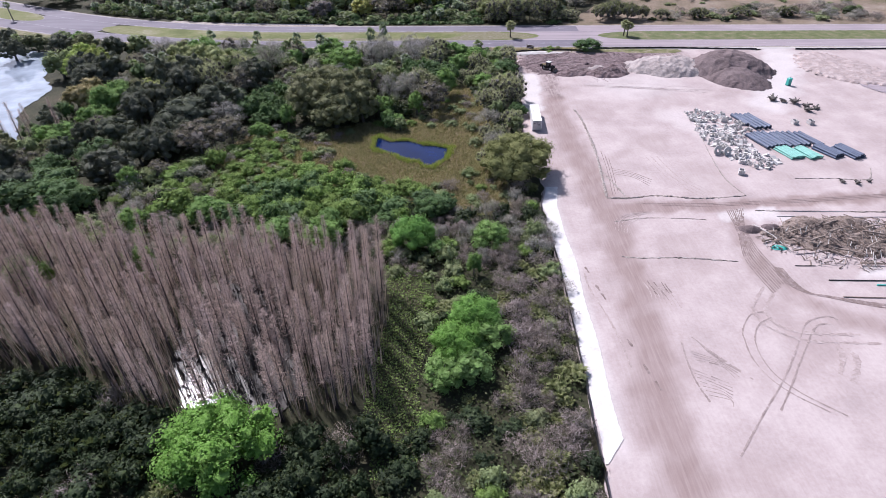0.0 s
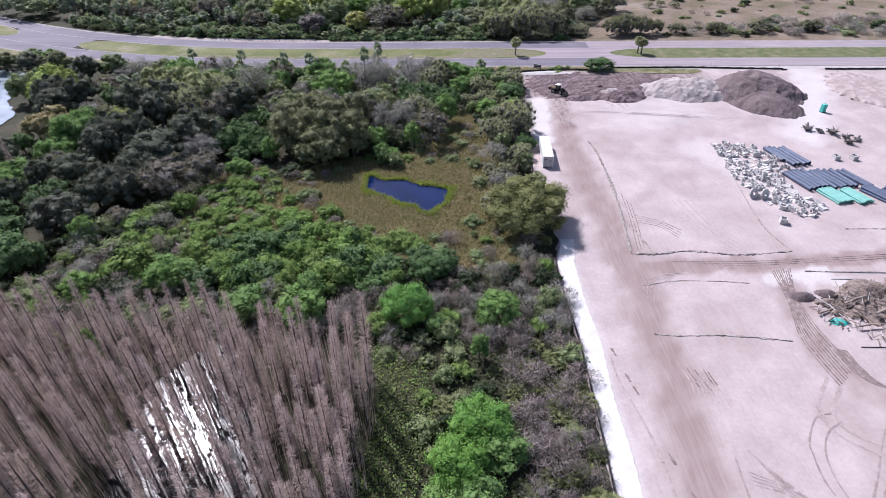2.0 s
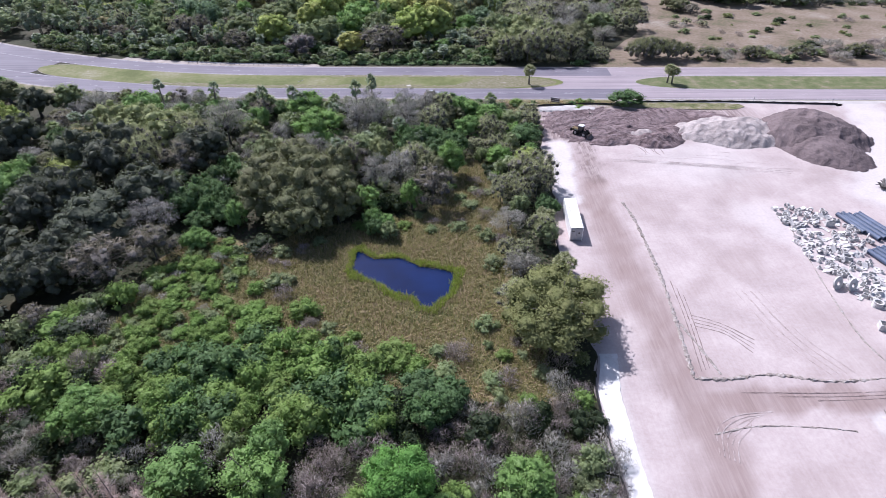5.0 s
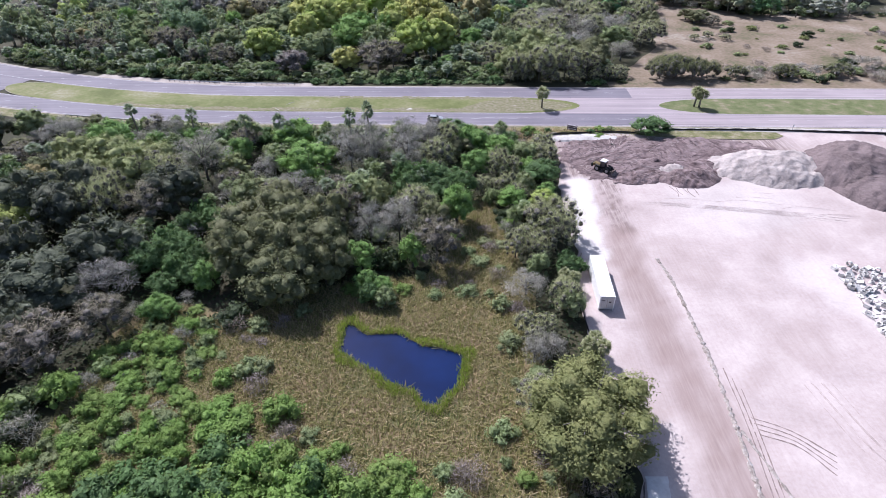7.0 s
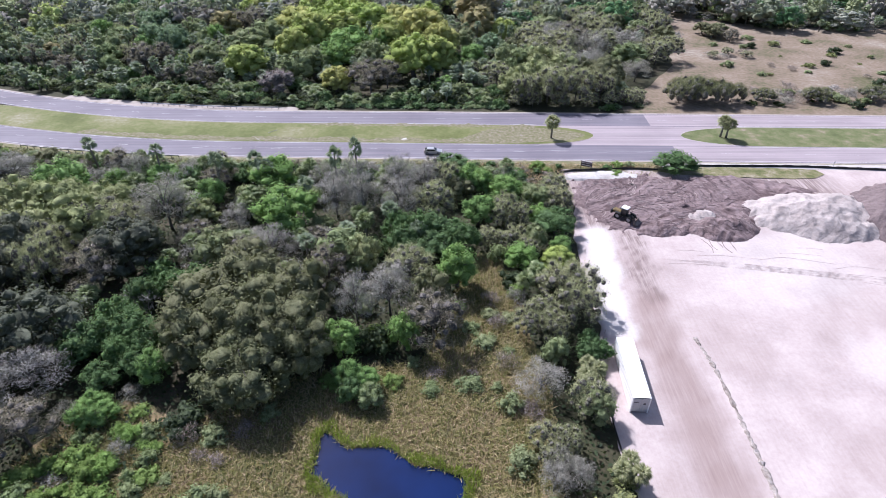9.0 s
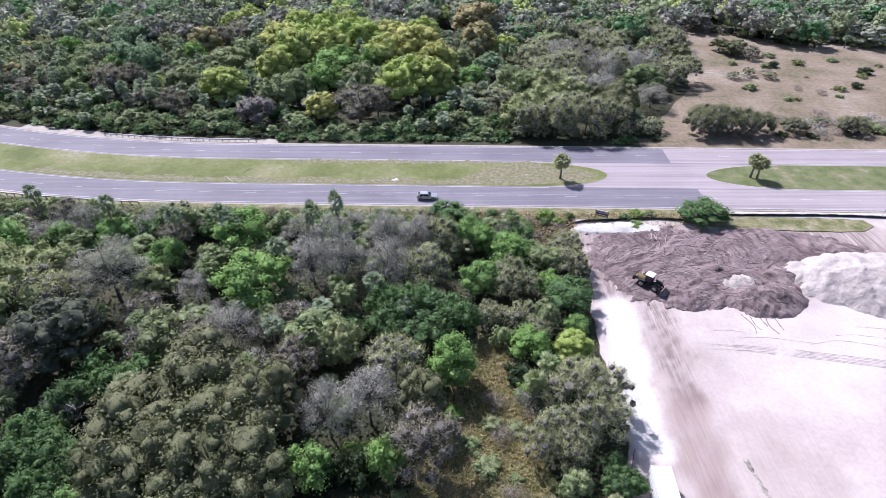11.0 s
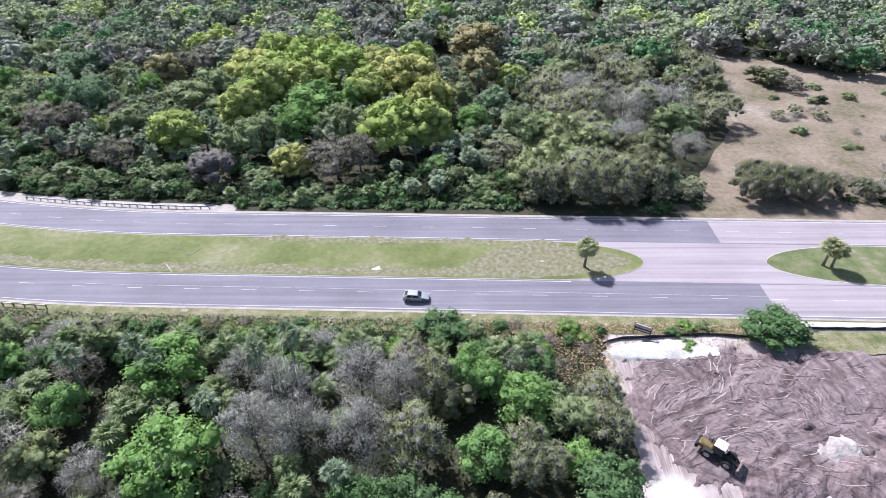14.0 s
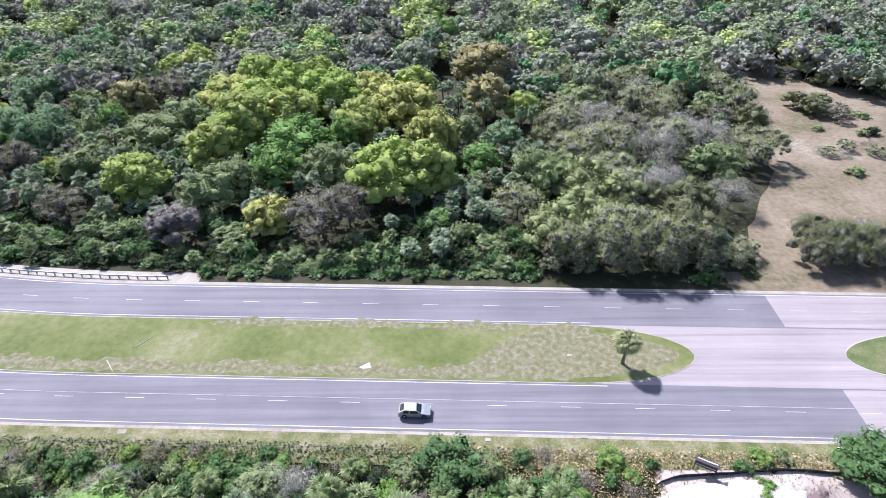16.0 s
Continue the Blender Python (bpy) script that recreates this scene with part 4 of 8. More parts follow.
for k in range(5):
    track([(45 - k, 101.3 - 0.35 * k), (39.6 + 0.3 * k, 100.6 - 0.5 * k), (36.2 + 0.5 * k, 98.4 - 0.5 * k), (35.0 + 0.5 * k, 94.6 - 0.3 * k)], "curved ruts where the haul road turns", 0.10, 0.0, -0.3)


def ridge(points, label, width=0.9, high=0.22):
    v, ff = ribbon(smooth_line(points, 0.5), width * 0.72, 0.03, 1.5, high * 0.6)
    return thing("soil_ridge", mesh("soil_ridge", v, ff, M_RIDGE), label, "soil ridge", "soil ridges", "structure")


ridge([(38.7, 157.5), (39.4, 151), (39.3, 142), (38.9, 131), (37.7, 119), (36.3, 107.3)], "low crumbled soil ridge along the graded pad", 0.8, 0.25)
ridge([(36.3, 107.3), (41, 107.1), (48, 107.9), (56, 106.6), (66.8, 107.4)], "low crumbled soil ridge along the graded pad", 0.9, 0.25)
ridge([(38.2, 119), (39.5, 113), (40.5, 108)], "low crumbled soil ridge along the graded pad", 0.5, 0.15)
ridge([(66.8, 107.4), (65.5, 115), (66.5, 126), (69, 141), (71.5, 154)], "thin crumbled soil ridge beside the concrete yard", 0.4, 0.12)
ridge([(34, 85.6), (38, 85.1), (46, 85), (55, 83.7)], "low crumbled soil ridge on the southern pad", 0.6, 0.16)
ridge([(35.5, 97.6), (42, 98.9), (50, 98.6), (54.5, 98)], "thin crumbled soil ridge beside the cross track", 0.4, 0.12)
ridge([(81.3, 115), (90, 114.8), (97.5, 114.2), (101.5, 119.6)], "thin dark soil ridge beside the pipe yard", 0.45, 0.15)
ridge([(66, 101.3), (74, 101.0), (92, 100.4), (120, 101)], "long straight soil ridge beside the rubble", 0.6, 0.2)

# ---------------------------------------------------------------- spoil heaps
def heap(name, cx, cy, rx, ry, high, mat, label, seed, crag=0.35, turn=0.0, flat=0.0, cell=0.36):
    """A dumped heap: a domed outline with ridges and gullies."""
    xs, ys = np.arange(-1.12, 1.121, cell / rx), np.arange(-1.12, 1.121, cell / ry)
    X, Y = np.meshgrid(xs, ys)
    wx, wy = X * rx, Y * ry
    r = np.hypot(X, Y) * (1 + 0.10 * rough_field(wx, wy, seed + 2, 3, 4.0) * (1.0 if flat else 0.4) + 0.07 * np.sin(3 * np.arctan2(Y, X) + seed) + 0.025 * np.sin(7 * np.arctan2(Y, X) + 2 * seed))
    dome = np.clip(1 - r ** 2, 0, 1) ** (1.0 if not flat else 0.35)
    rid = np.array([noise.ridged_multi_fractal(Vector((x * 0.22 + seed * 7, y * 0.22, seed)), 0.9, 2.1, 4, 1.0, 1.6) for x, y in zip(wx.ravel(), wy.ravel())]).reshape(X.shape) - 1.1
    fine = np.array([noise.turbulence(Vector((x * 0.9, y * 0.9 + seed * 5, seed)), 3, True) for x, y in zip(wx.ravel(), wy.ravel())]).reshape(X.shape) - 0.6
    body_ = np.clip(dome * 3, 0, 1)
    z = high * dome * (0.94 + 0.06 * np.clip(rid, -1, 1)) + crag * body_ * (0.45 * np.clip(rid, -1.2, 1.2) + 0.28 * fine)
    z = np.where(r < 1.0, np.maximum(z, 0), -0.25)
    m = len(xs)
    ff = [(j * m + i, j * m + i + 1, (j + 1) * m + i + 1, (j + 1) * m + i) for j in range(len(ys) - 1) for i in range(m - 1) if min(r[j, i], r[j, i + 1], r[j + 1, i]) < 1.03]
    return thing(name, mesh(name, np.c_[wx.ravel(), wy.ravel(), z.ravel()], ff, mat, True), label, "mound", "soil mounds", at=(cx, cy, 0.03), turn=turn)


heap("soil_mound", 97.5, 192.5, 14.5, 13.5, 5.9, M_GREYSOIL, "big steep heap of dark grey-brown soil", 1.0, 0.5, 12)
heap("soil_mound", 96.5, 182.5, 9.5, 11.5, 3.4, M_GREYSOIL, "long toe of the dark grey-brown soil heap", 1.7, 0.5, 8)
heap("soil_mound", 77.5, 193.8, 15.5, 9.7, 3.9, M_PALESOIL, "heap of pale crumbly soil beside the dark one", 2.4, 0.85, 0)
heap("soil_mound", 55.5, 188.8, 8.0, 4.5, 2.0, M_DARKSOIL, "low heap of dark topsoil at the pad's edge", 3.1, 1.1)
heap("soil_mound", 44, 200, 17, 12.5, 0.75, M_DARKSOIL, "wide spread of churned dark topsoil", 4.2, 0.5, 0, 1.0)
heap("soil_mound", 66, 205, 16, 6, 0.8, M_DARKSOIL, "churned dark soil below the grass strip", 5.3, 0.5, -4, 1.0)
heap("soil_mound", 62.5, 195.5, 5.5, 5.0, 1.2, M_DARKSOIL, "low heap of dark topsoil beside the pale one", 17.0, 1.0)
heap("soil_mound", 53.6, 193.6, 4.4, 2.6, 0.9, M_PALESOIL, "low crumbled pale soil among the dark heaps", 6.1, 1.3)
heap("soil_mound", 43.4, 188.8, 5.6, 3.0, 1.2, M_DARKSOIL, "low heap of dark topsoil beside the loader", 18.0, 0.9)
heap("soil_mound", 50.4, 197.2, 1.8, 1.4, 1.3, M_DARKSOIL, "small steep clod of dark topsoil", 19.0, 0.8)
heap("soil_mound", 36, 211.4, 9.6, 2.4, 0.7, M_WASH, "white washed sand behind the silt fence", 7.0, 0.12, 0, 1.0)
heap("soil_mound", 136, 190, 12, 18, 0.9, M_RUT, "low graded bank of grey soil beside the exit", 8.0, 0.5, 20, 1.0)
heap("root_mound", 79, 90.0, 14.5, 5.2, 0.55, M_ROOT, "low brown spread of grubbed roots and earth", 9.0, 0.9, -6, 1.0)
heap("root_mound", 73.6, 95.6, 5.2, 3.0, 1.5, M_ROOT, "ridge of dug brown earth and roots", 13.0, 1.1, 12)
heap("root_mound", 81.5, 95.2, 6.0, 3.4, 1.6, M_ROOT, "steep heap of dug brown earth and roots", 14.0, 1.1, -8)
heap("root_mound", 92.5, 91.5, 8.0, 5.0, 1.5, M_ROOT, "brown heap of grubbed roots and brush", 15.0, 0.9, 10)
heap("root_mound", 61.9, 94.2, 2.5, 1.4, 0.9, M_GREYSOIL, "small smooth dark earth heap beside the roots", 10.0, 0.15)
heap("root_mound", 66.3, 94.9, 1.9, 1.3, 0.8, M_GREYSOIL, "small smooth dark earth heap beside the roots", 16.0, 0.15)
heap("root_mound", 92, 82, 10, 4, 0.9, M_ROOT, "low heap of brush and earth", 11.0, 0.9, 10)
sheet("settling_pool", [(132, 186), (150, 186), (165, 172), (160, 164), (140, 165), (133, 172)], 0.16, M_PALE_ASPHALT, "pale grey-green wet silt basin", "silt basin", 0.4, 2.0)

# wheel grooves and pressed-up ridges that swirl over the topsoil
soil_trees = []
for ob in [o for o in bpy.data.objects if o.name.startswith("soil_mound") and o.data.materials and o.data.materials[0] == M_DARKSOIL]:
    soil_trees.append(BVHTree.FromPolygons([ob.matrix_basis @ v.co for v in ob.data.vertices], [tuple(p.vertices) for p in ob.data.polygons]))


def soil_top(x, y):
    hits = [h[0].z for h in (b.ray_cast(Vector((x, y, 9)), Vector((0, 0, -1))) for b in soil_trees) if h[0] is not None]
    return max(hits) if hits else None


r = np.random.default_rng(515)
for mat_, count, wide_, lift, label_ in ((M_GROOVE, 210, 0.22, 0.035, "dark curved wheel grooves swirling over churned topsoil"), (M_TRACK, 150, 0.16, 0.05, "pale pressed-up soil ridges between the wheel grooves")):
    pieces = []
    for k in range(count):
        x, y = r.uniform(29, 63), r.uniform(187, 212)
        bend, a, L = r.uniform(-0.25, 0.25), 0.9 * wave(x, y, 13, 6) + (-0.35 if x > 44 else 0.5) + r.normal() * 0.25, r.uniform(1.2, 3.8)
        n = int(L / 0.35) + 2
        aa = a + bend * np.linspace(0, L, n)
        line = np.c_[x + np.cumsum(np.cos(aa)) * L / n, y + np.cumsum(np.sin(aa)) * L / n]
        tops = [soil_top(*q_) for q_ in line]
        if any(q_ is None or q_ < 0.2 for q_ in tops):
            continue
        v, ff = ribbon(line, wide_, 0.0, 0.9, 0.04)
        v[:, 2] += np.array([(soil_top(*q_) or 0.2) for q_ in v[:, :2]]) + lift - 0.04
        pieces.append((v, ff))
    thing("wheel_grooves" if mat_ is M_GROOVE else "soil_ridges", mesh("wheel_grooves", *join(pieces), mat_), label_, "wheel grooves", kind="stuff")

# sticks and roots in the rubble: too many to count
for mat_, count, thick_, long_, label_ in ((M_STICK, 200, 0.075, (0.8, 3.0), "tangled pale branches over the brown heap"), (M_PRECAST, 70, 0.075, (1.2, 2.2), "bleached short stakes leaning over the brown heap"), (M_BARK, 70, 0.10, (0.8, 2.4), "tangled dark roots and limbs over the brown heap"), (M_ROOT, 220, 0.16, (0.5, 1.6), "broken brown clods and stubs over the heap")):
    pieces = []
    for k in range(count):
        a, rr = rng.random() * 6.283, math.sqrt(rng.random())
        x, y = 80 + 18 * rr * math.cos(a), 89.5 + 9 * rr * math.sin(a)
        z = 1.5 * max(0, 1 - rr ** 2) * 0.9 + 0.1
        L, w, up = rng.uniform(*long_), rng.uniform(0, 6.283) if mat_ is not M_PRECAST else rng.uniform(0.8, 1.4), rng.uniform(-0.25, 0.45)
        d = np.array([math.cos(w), math.sin(w), up]) * L / 2
        pieces.append(tube([(x - d[0], y - d[1], max(0.05, z - d[2])), (x + d[0], y + d[1], z + abs(d[2]) + 0.1)], [thick_, thick_ * 0.4], 4, False))
    thing("brush_debris", mesh("brush_debris", *join(pieces), mat_), label_, "debris", kind="stuff")
LOG = mesh("log", *tube([(-2.4, 0, 0), (0, 0.12, 0.06), (2.4, 0, 0)], [0.19, 0.16, 0.11], 8), M_STICK)
for k in range(18):
    a, rr = k * 2.4, math.sqrt((k + 0.5) / 18)
    ob = thing("log", LOG, "long pale stripped log lying on the brush heap", "log", "felled logs")
    ob.matrix_basis = pose(81 + 17 * rr * math.cos(a), 90 + 8.5 * rr * math.sin(a), 0.25 + 1.5 * max(0.0, 1 - rr ** 2), 0, rng.uniform(-7, 7), rng.uniform(-40, 30))
def stump(x, y, s, turn):
    """A grubbed root ball: a short trunk, a clod of earth and many bent roots."""
    r = np.random.default_rng(int(x * 10 + y))
    v0 = ICO_V * r.uniform(0.75, 1.2, (12, 1)) * (0.85, 0.75, 0.6) + (0, 0, 0.55)
    ps = [(v0, ICO_F.tolist()), tube([(0, 0, 0.5), (0.7, 0.2, 1.0), (1.5, 0.3, 1.15)], [0.34, 0.28, 0.24], 7)]
    for k in range(16):
        a, up = k * 2.4, r.uniform(-0.3, 1.0)
        L = r.uniform(0.5, 1.0)
        ps.append(tube([(0, 0, 0.5), (0.75 * math.cos(a), 0.75 * math.sin(a), 0.5 + 0.4 * up), ((0.75 + L * 0.6) * math.cos(a + 0.4), (0.75 + L * 0.6) * math.sin(a + 0.4), max(0.08, 0.45 + 0.8 * up))], [0.2, 0.13, 0.04], 5))
    v, ff = join(ps)
    root_ball = thing("tree_stump", mesh("tree_stump", v * s, ff, M_BARK), "uprooted dark root ball lying on sand", "stump", "uprooted stumps", at=(x, y, 0.02), turn=turn)
    return root_ball


for x, y, s in ((98.7, 163, 1.2), (101.5, 161.5, 0.9), (104, 160.5, 1.3), (106, 157.5, 1.0), (104.9, 154.5, 1.1), (108, 155.8, 0.9), (91, 113, 0.6), (94, 112.4, 0.7), (97, 113, 0.5), (42.5, 206, 0.7)):
    stump(x, y, s, x * 37)

# ---------------------------------------------------------------- silt fence, road fence, rails
def silt(points, label):
    line = smooth_line(points, 1.2)
    base = root("silt_fence", label, "silt fence", "silt fences")
    m = len(line)
    zz = 0.62 + 0.07 * np.sin(np.arange(m) * 1.9)
    off = np.array([0.02, 0.02])
    v = np.vstack([np.c_[line, np.full(m, 0.0)], np.c_[line, zz], np.c_[line + off, zz], np.c_[line + off, np.full(m, 0.0)]])
    part("fabric", mesh("silt_fabric", v, [(k * m + i, k * m + i + 1, k * m + m + i + 1, k * m + m + i) for k in range(3) for i in range(m - 1)], M_BLACKFAB), base)
    vb, fb = box(0, 0, 0.4, 0.05, 0.05, 0.85)
    stake = mesh("silt_stake", vb, fb, M_WOOD)
    for p in line[::2]:
        o = part("stake", stake, base)
        o.matrix_basis = pose(p[0] + 0.05, p[1], 0)
    return base


silt([(19.8, 30), (20.2, 44), (20.7, 54), (21.4, 69.5), (21.7, 85), (21.3, 103), (23.0, 111)], "black fabric silt fence along the wood's edge")
silt([(22.2, 133), (21.8, 140), (22.7, 152.5), (24.7, 158.5)], "black fabric silt fence along the wood's edge")
silt([(25.0, 208), (25.5, 212), (28.8, 214.1), (36.1, 214.7), (43.5, 215.2), (50.3, 214.6)], "black fabric silt fence curving round washed sand")
silt([(57, 216.6), (65.6, 216.5), (84, 216.2), (100, 214.8), (117, 213.4)], "black fabric silt fence beside the footpath")
silt([(131, 212.8), (150, 212.2), (185, 211.4)], "black fabric silt fence beside the footpath")

vb, fb = tube([(0, 0, 0), (0, 0, 1.25)], [0.065, 0.055], 6)
POST = mesh("fence_post", vb, fb, M_WOOD)
wire = root("roadside_fence", "weathered timber post and wire fence along the verge", "fence")
fx = np.arange(-100, 29, 4.2)
fp = road_at(fx, -3.4)
for p in fp:
    o = part("post", POST, wire)
    o.matrix_basis = pose(p[0], p[1], 0, rng.uniform(-4, 4), rng.uniform(-4, 4), 0)
for h in (0.45, 0.8, 1.12):
    v, ff = tube(np.c_[fp, np.full(len(fp), h)], [0.014] * len(fp), 4)
    part("wire", mesh("fence_wire", v, ff, M_STEEL), wire)


def rail(xa, xb, d, label):
    base = root("guard_rail", label, "guard rail", "guard rails")
    xs = np.arange(xa, xb, 2.0)
    p = road_at(xs, d)
    vb, fb = box(0, 0, 0.4, 0.16, 0.16, 0.8, 0.02)
    me = mesh("rail_post", vb, fb, M_DARKWOOD)
    for q_ in p:
        part("post", me, base).matrix_basis = pose(q_[0], q_[1], 0)
    m = len(p)
    prof = [(0.1, 0.5), (0.15, 0.56), (0.09, 0.64), (0.15, 0.72), (0.1, 0.8)]
    sgn = -1 if d > 10 else 1
    v = np.vstack([np.c_[road_at(xs, d + sgn * o), np.full(m, z)] for o, z in prof] + [np.c_[road_at(xs, d + sgn * 0.07), np.full(m, z)] for z in (0.8, 0.5)])
    k = 7
    part("beam", mesh("rail_beam", v, [(a * m + i, a * m + i + 1, ((a + 1) % k) * m + i + 1, ((a + 1) % k) * m + i) for a in range(k) for i in range(m - 1)], M_STEEL), base)


rail(-112, -66, -1.6, "grey steel guard rail on dark posts at the bend")
rail(-100, -50, 32.2, "grey steel guard rail on dark posts by the shrubs")

# ---------------------------------------------------------------- vegetation kit
def lumps(seed, H, R, n, low=0.42, size=0.34, flat=0.85, reach=0.70):
    """Centres and radii of the lumps that make up a crown, spread over a dome that comes down low."""
    r = np.random.default_rng(seed)
    out = [(np.array([0, 0, H * 0.48]), np.array([R * 0.62, R * 0.62, H * 0.36]))]
    for k in range(n):
        el = math.asin(0.97 - 1.32 * ((k + 0.5) / n) ** 0.9)
        a = k * 2.39996 + r.uniform(-0.5, 0.5)
        s = R * size * r.uniform(0.6, 1.4)
        f_ = reach * r.uniform(0.78, 1.16)
        c = np.array([R * f_ * math.cos(el) * math.cos(a), R * f_ * math.cos(el) * math.sin(a), H * low + (H * (0.97 - low) - s * flat) * math.sin(el) * r.uniform(0.85, 1.03)])
        c[2] = max(c[2], s * 0.6)
        out.append((c, np.array([s, s, s * flat])))
    return out


def shade_core(seed, lobes, fill=0.66):
    """Uneven opaque cores added inside each lump, behind the leaves, to shade the crown."""
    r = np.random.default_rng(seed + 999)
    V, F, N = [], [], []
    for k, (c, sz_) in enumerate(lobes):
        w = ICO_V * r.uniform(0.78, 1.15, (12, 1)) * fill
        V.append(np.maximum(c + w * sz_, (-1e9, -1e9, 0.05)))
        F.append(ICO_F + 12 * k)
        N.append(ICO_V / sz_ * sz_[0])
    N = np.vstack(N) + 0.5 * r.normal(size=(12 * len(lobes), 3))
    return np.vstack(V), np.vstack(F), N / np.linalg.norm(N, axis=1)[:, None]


def leafy(*pieces):
    """Pieces of (verts, triangles, normals) as one."""
    k, F = 0, []
    for v, f_, _ in pieces:
        F.append(np.asarray(f_) + k)
        k += len(v)
    return np.vstack([q_[0] for q_ in pieces]), np.vstack(F), np.vstack([q_[2] for q_ in pieces])


def foliage(seed, lobes, n, size, aspect=0.6, out_bias=0.95, down=0.2, droop=0.0):
    """Leaf sprays on the skins of the lumps, leaning outwards."""
    r = np.random.default_rng(seed)
    area = np.array([s[0] * s[2] for _, s in lobes])
    which = r.choice(len(lobes), n, p=area / area.sum())
    C, S = np.array([c for c, _ in lobes])[which], np.array([s for _, s in lobes])[which]
    d = r.normal(size=(n, 3))
    d /= np.linalg.norm(d, axis=1)[:, None]
    d[:, 2] = np.where(r.random(n) < down, d[:, 2], np.abs(d[:, 2]))
    rad = 1 - 0.35 * r.random(n) ** 2 + 0.15 * r.normal(size=n)
    P = C + d * S * rad[:, None]
    P[:, 2] = np.maximum(P[:, 2], 0.08)
    nrm = d * out_bias + r.normal(size=(n, 3)) * 0.45 + (0, 0, 0.32)
    nrm /= np.linalg.norm(nrm, axis=1)[:, None]
    t = r.normal(size=(n, 3)) - (0, 0, droop)
    t -= nrm * (t * nrm).sum(1)[:, None]
    t /= np.linalg.norm(t, axis=1)[:, None]
    b = np.cross(nrm, t)
    L = (size * r.uniform(0.6, 1.4, n))[:, None]
    W = L * aspect
    V = np.stack([P - t * L * 0.5 - b * W * 0.4, P + t * L * 0.5 - b * W * 0.4 - nrm * L * 0.1, P + b * W * 0.75], 1).reshape(-1, 3)
    N = 0.42 * d + 0.58 * nrm
    N /= np.linalg.norm(N, axis=1)[:, None]
    return V, np.arange(n * 3).reshape(-1, 3), np.repeat(N, 3, 0)


def twigs(seed, lobes, n, length, width, rise=0.5):
    """Bare crowns: slivers that run outwards and up through the lumps."""
    r = np.random.default_rng(seed)
    area = np.array([s[0] * s[2] for _, s in lobes])
    which = r.choice(len(lobes), n, p=area / area.sum())
    C, S = np.array([c for c, _ in lobes])[which], np.array([s for _, s in lobes])[which]
    d = r.normal(size=(n, 3))
    d /= np.linalg.norm(d, axis=1)[:, None]
    d[:, 2] = np.abs(d[:, 2]) * 0.9 + 0.02
    P = C + d * S * (1 - 0.6 * r.random(n) ** 1.5)[:, None]
    t = d + (0, 0, rise) + r.normal(size=(n, 3)) * 0.75
    t /= np.linalg.norm(t, axis=1)[:, None]
    b = np.cross(t, r.normal(size=(n, 3)))
    b /= np.linalg.norm(b, axis=1)[:, None]
    L = (length * r.uniform(0.5, 1.5, n))[:, None]
    V = np.stack([P - t * L * 0.5 - b * width * 0.5, P - t * L * 0.5 + b * width * 0.5, P + t * L * 0.5], 1).reshape(-1, 3)
    g_ = np.cross(t, b)
    N = 0.6 * d * np.sign((g_ * d).sum(1))[:, None] + 0.4 * g_
    N /= np.linalg.norm(N, axis=1)[:, None]
    return V, np.arange(n * 3).reshape(-1, 3)[:, ::-1], np.repeat(N, 3, 0)


def stems(lobes):
    """Slender stems from one root out into the lumps of a bare shrub."""
    V, N = [], []
    for c, _ in lobes:
        side = np.array([-c[1], c[0], 0.0]) / (np.hypot(c[0], c[1]) + 0.3)
        for o in (np.array([0.05, 0.0, 0.0]), np.array([0.0, 0.05, 0.0])):
            V += [-o + (0, 0, -0.15), o + (0, 0, -0.15), c * (1, 1, 1.1)]
            N += [(0.3, -0.8, 0.5)] * 3
    return np.array(V), np.arange(len(V)).reshape(-1, 3), np.array(N)


def trunk_tube(path, radii, sides):
    """A trunk with rings close enough together for its limbs to grow from."""
    at_ = np.linspace(0, len(path) - 1, 13)
    k = np.arange(len(path))
    path = np.array(path, float)
    return tube(np.stack([np.interp(at_, k, path[:, c]) for c in range(3)], 1), np.interp(at_, k, radii), sides)


def limbs(seed, H, R, n=7, base=0.16, fork=0.35):
    r = np.random.default_rng(seed)
    trunk_v, trunk_f = trunk_tube([(0, 0, -0.1), (0.012 * R * r.normal(), 0.012 * R, H * fork * 0.5), (0, 0, H * fork), (0.03 * R, 0, H * 0.8)], [base * 1.5, base, base * 0.8, base * 0.2], 7)
    ps = []
    for k in range(n):
        a = k * 2.4 + r.uniform(-0.4, 0.4)
        z0 = H * fork * r.uniform(0.6, 1.25)
        e = np.array([R * 0.6 * math.cos(a), R * 0.6 * math.sin(a), H * r.uniform(0.58, 0.82)])
        mid = e * (0.45, 0.45, 0) + (0, 0, z0 * 0.4 + e[2] * 0.6)
        tv, tf = tube([(0, 0, z0), mid, e], [base * 0.5, base * 0.33, base * 0.08], 5, False)
        ring = 7 * int(np.argmin(np.abs(trunk_v[:91:7, 2] - z0)))
        grown = len(trunk_v) + sum(len(q_[0]) for q_ in ps)
        ps.append((tv[5:], [tuple(ring + i if i < 5 else grown + i - 5 for i in q_) for q_ in tf]))
    return np.vstack([trunk_v] + [q_[0] for q_ in ps]), list(trunk_f) + [q_ for p in ps for q_ in p[1]]


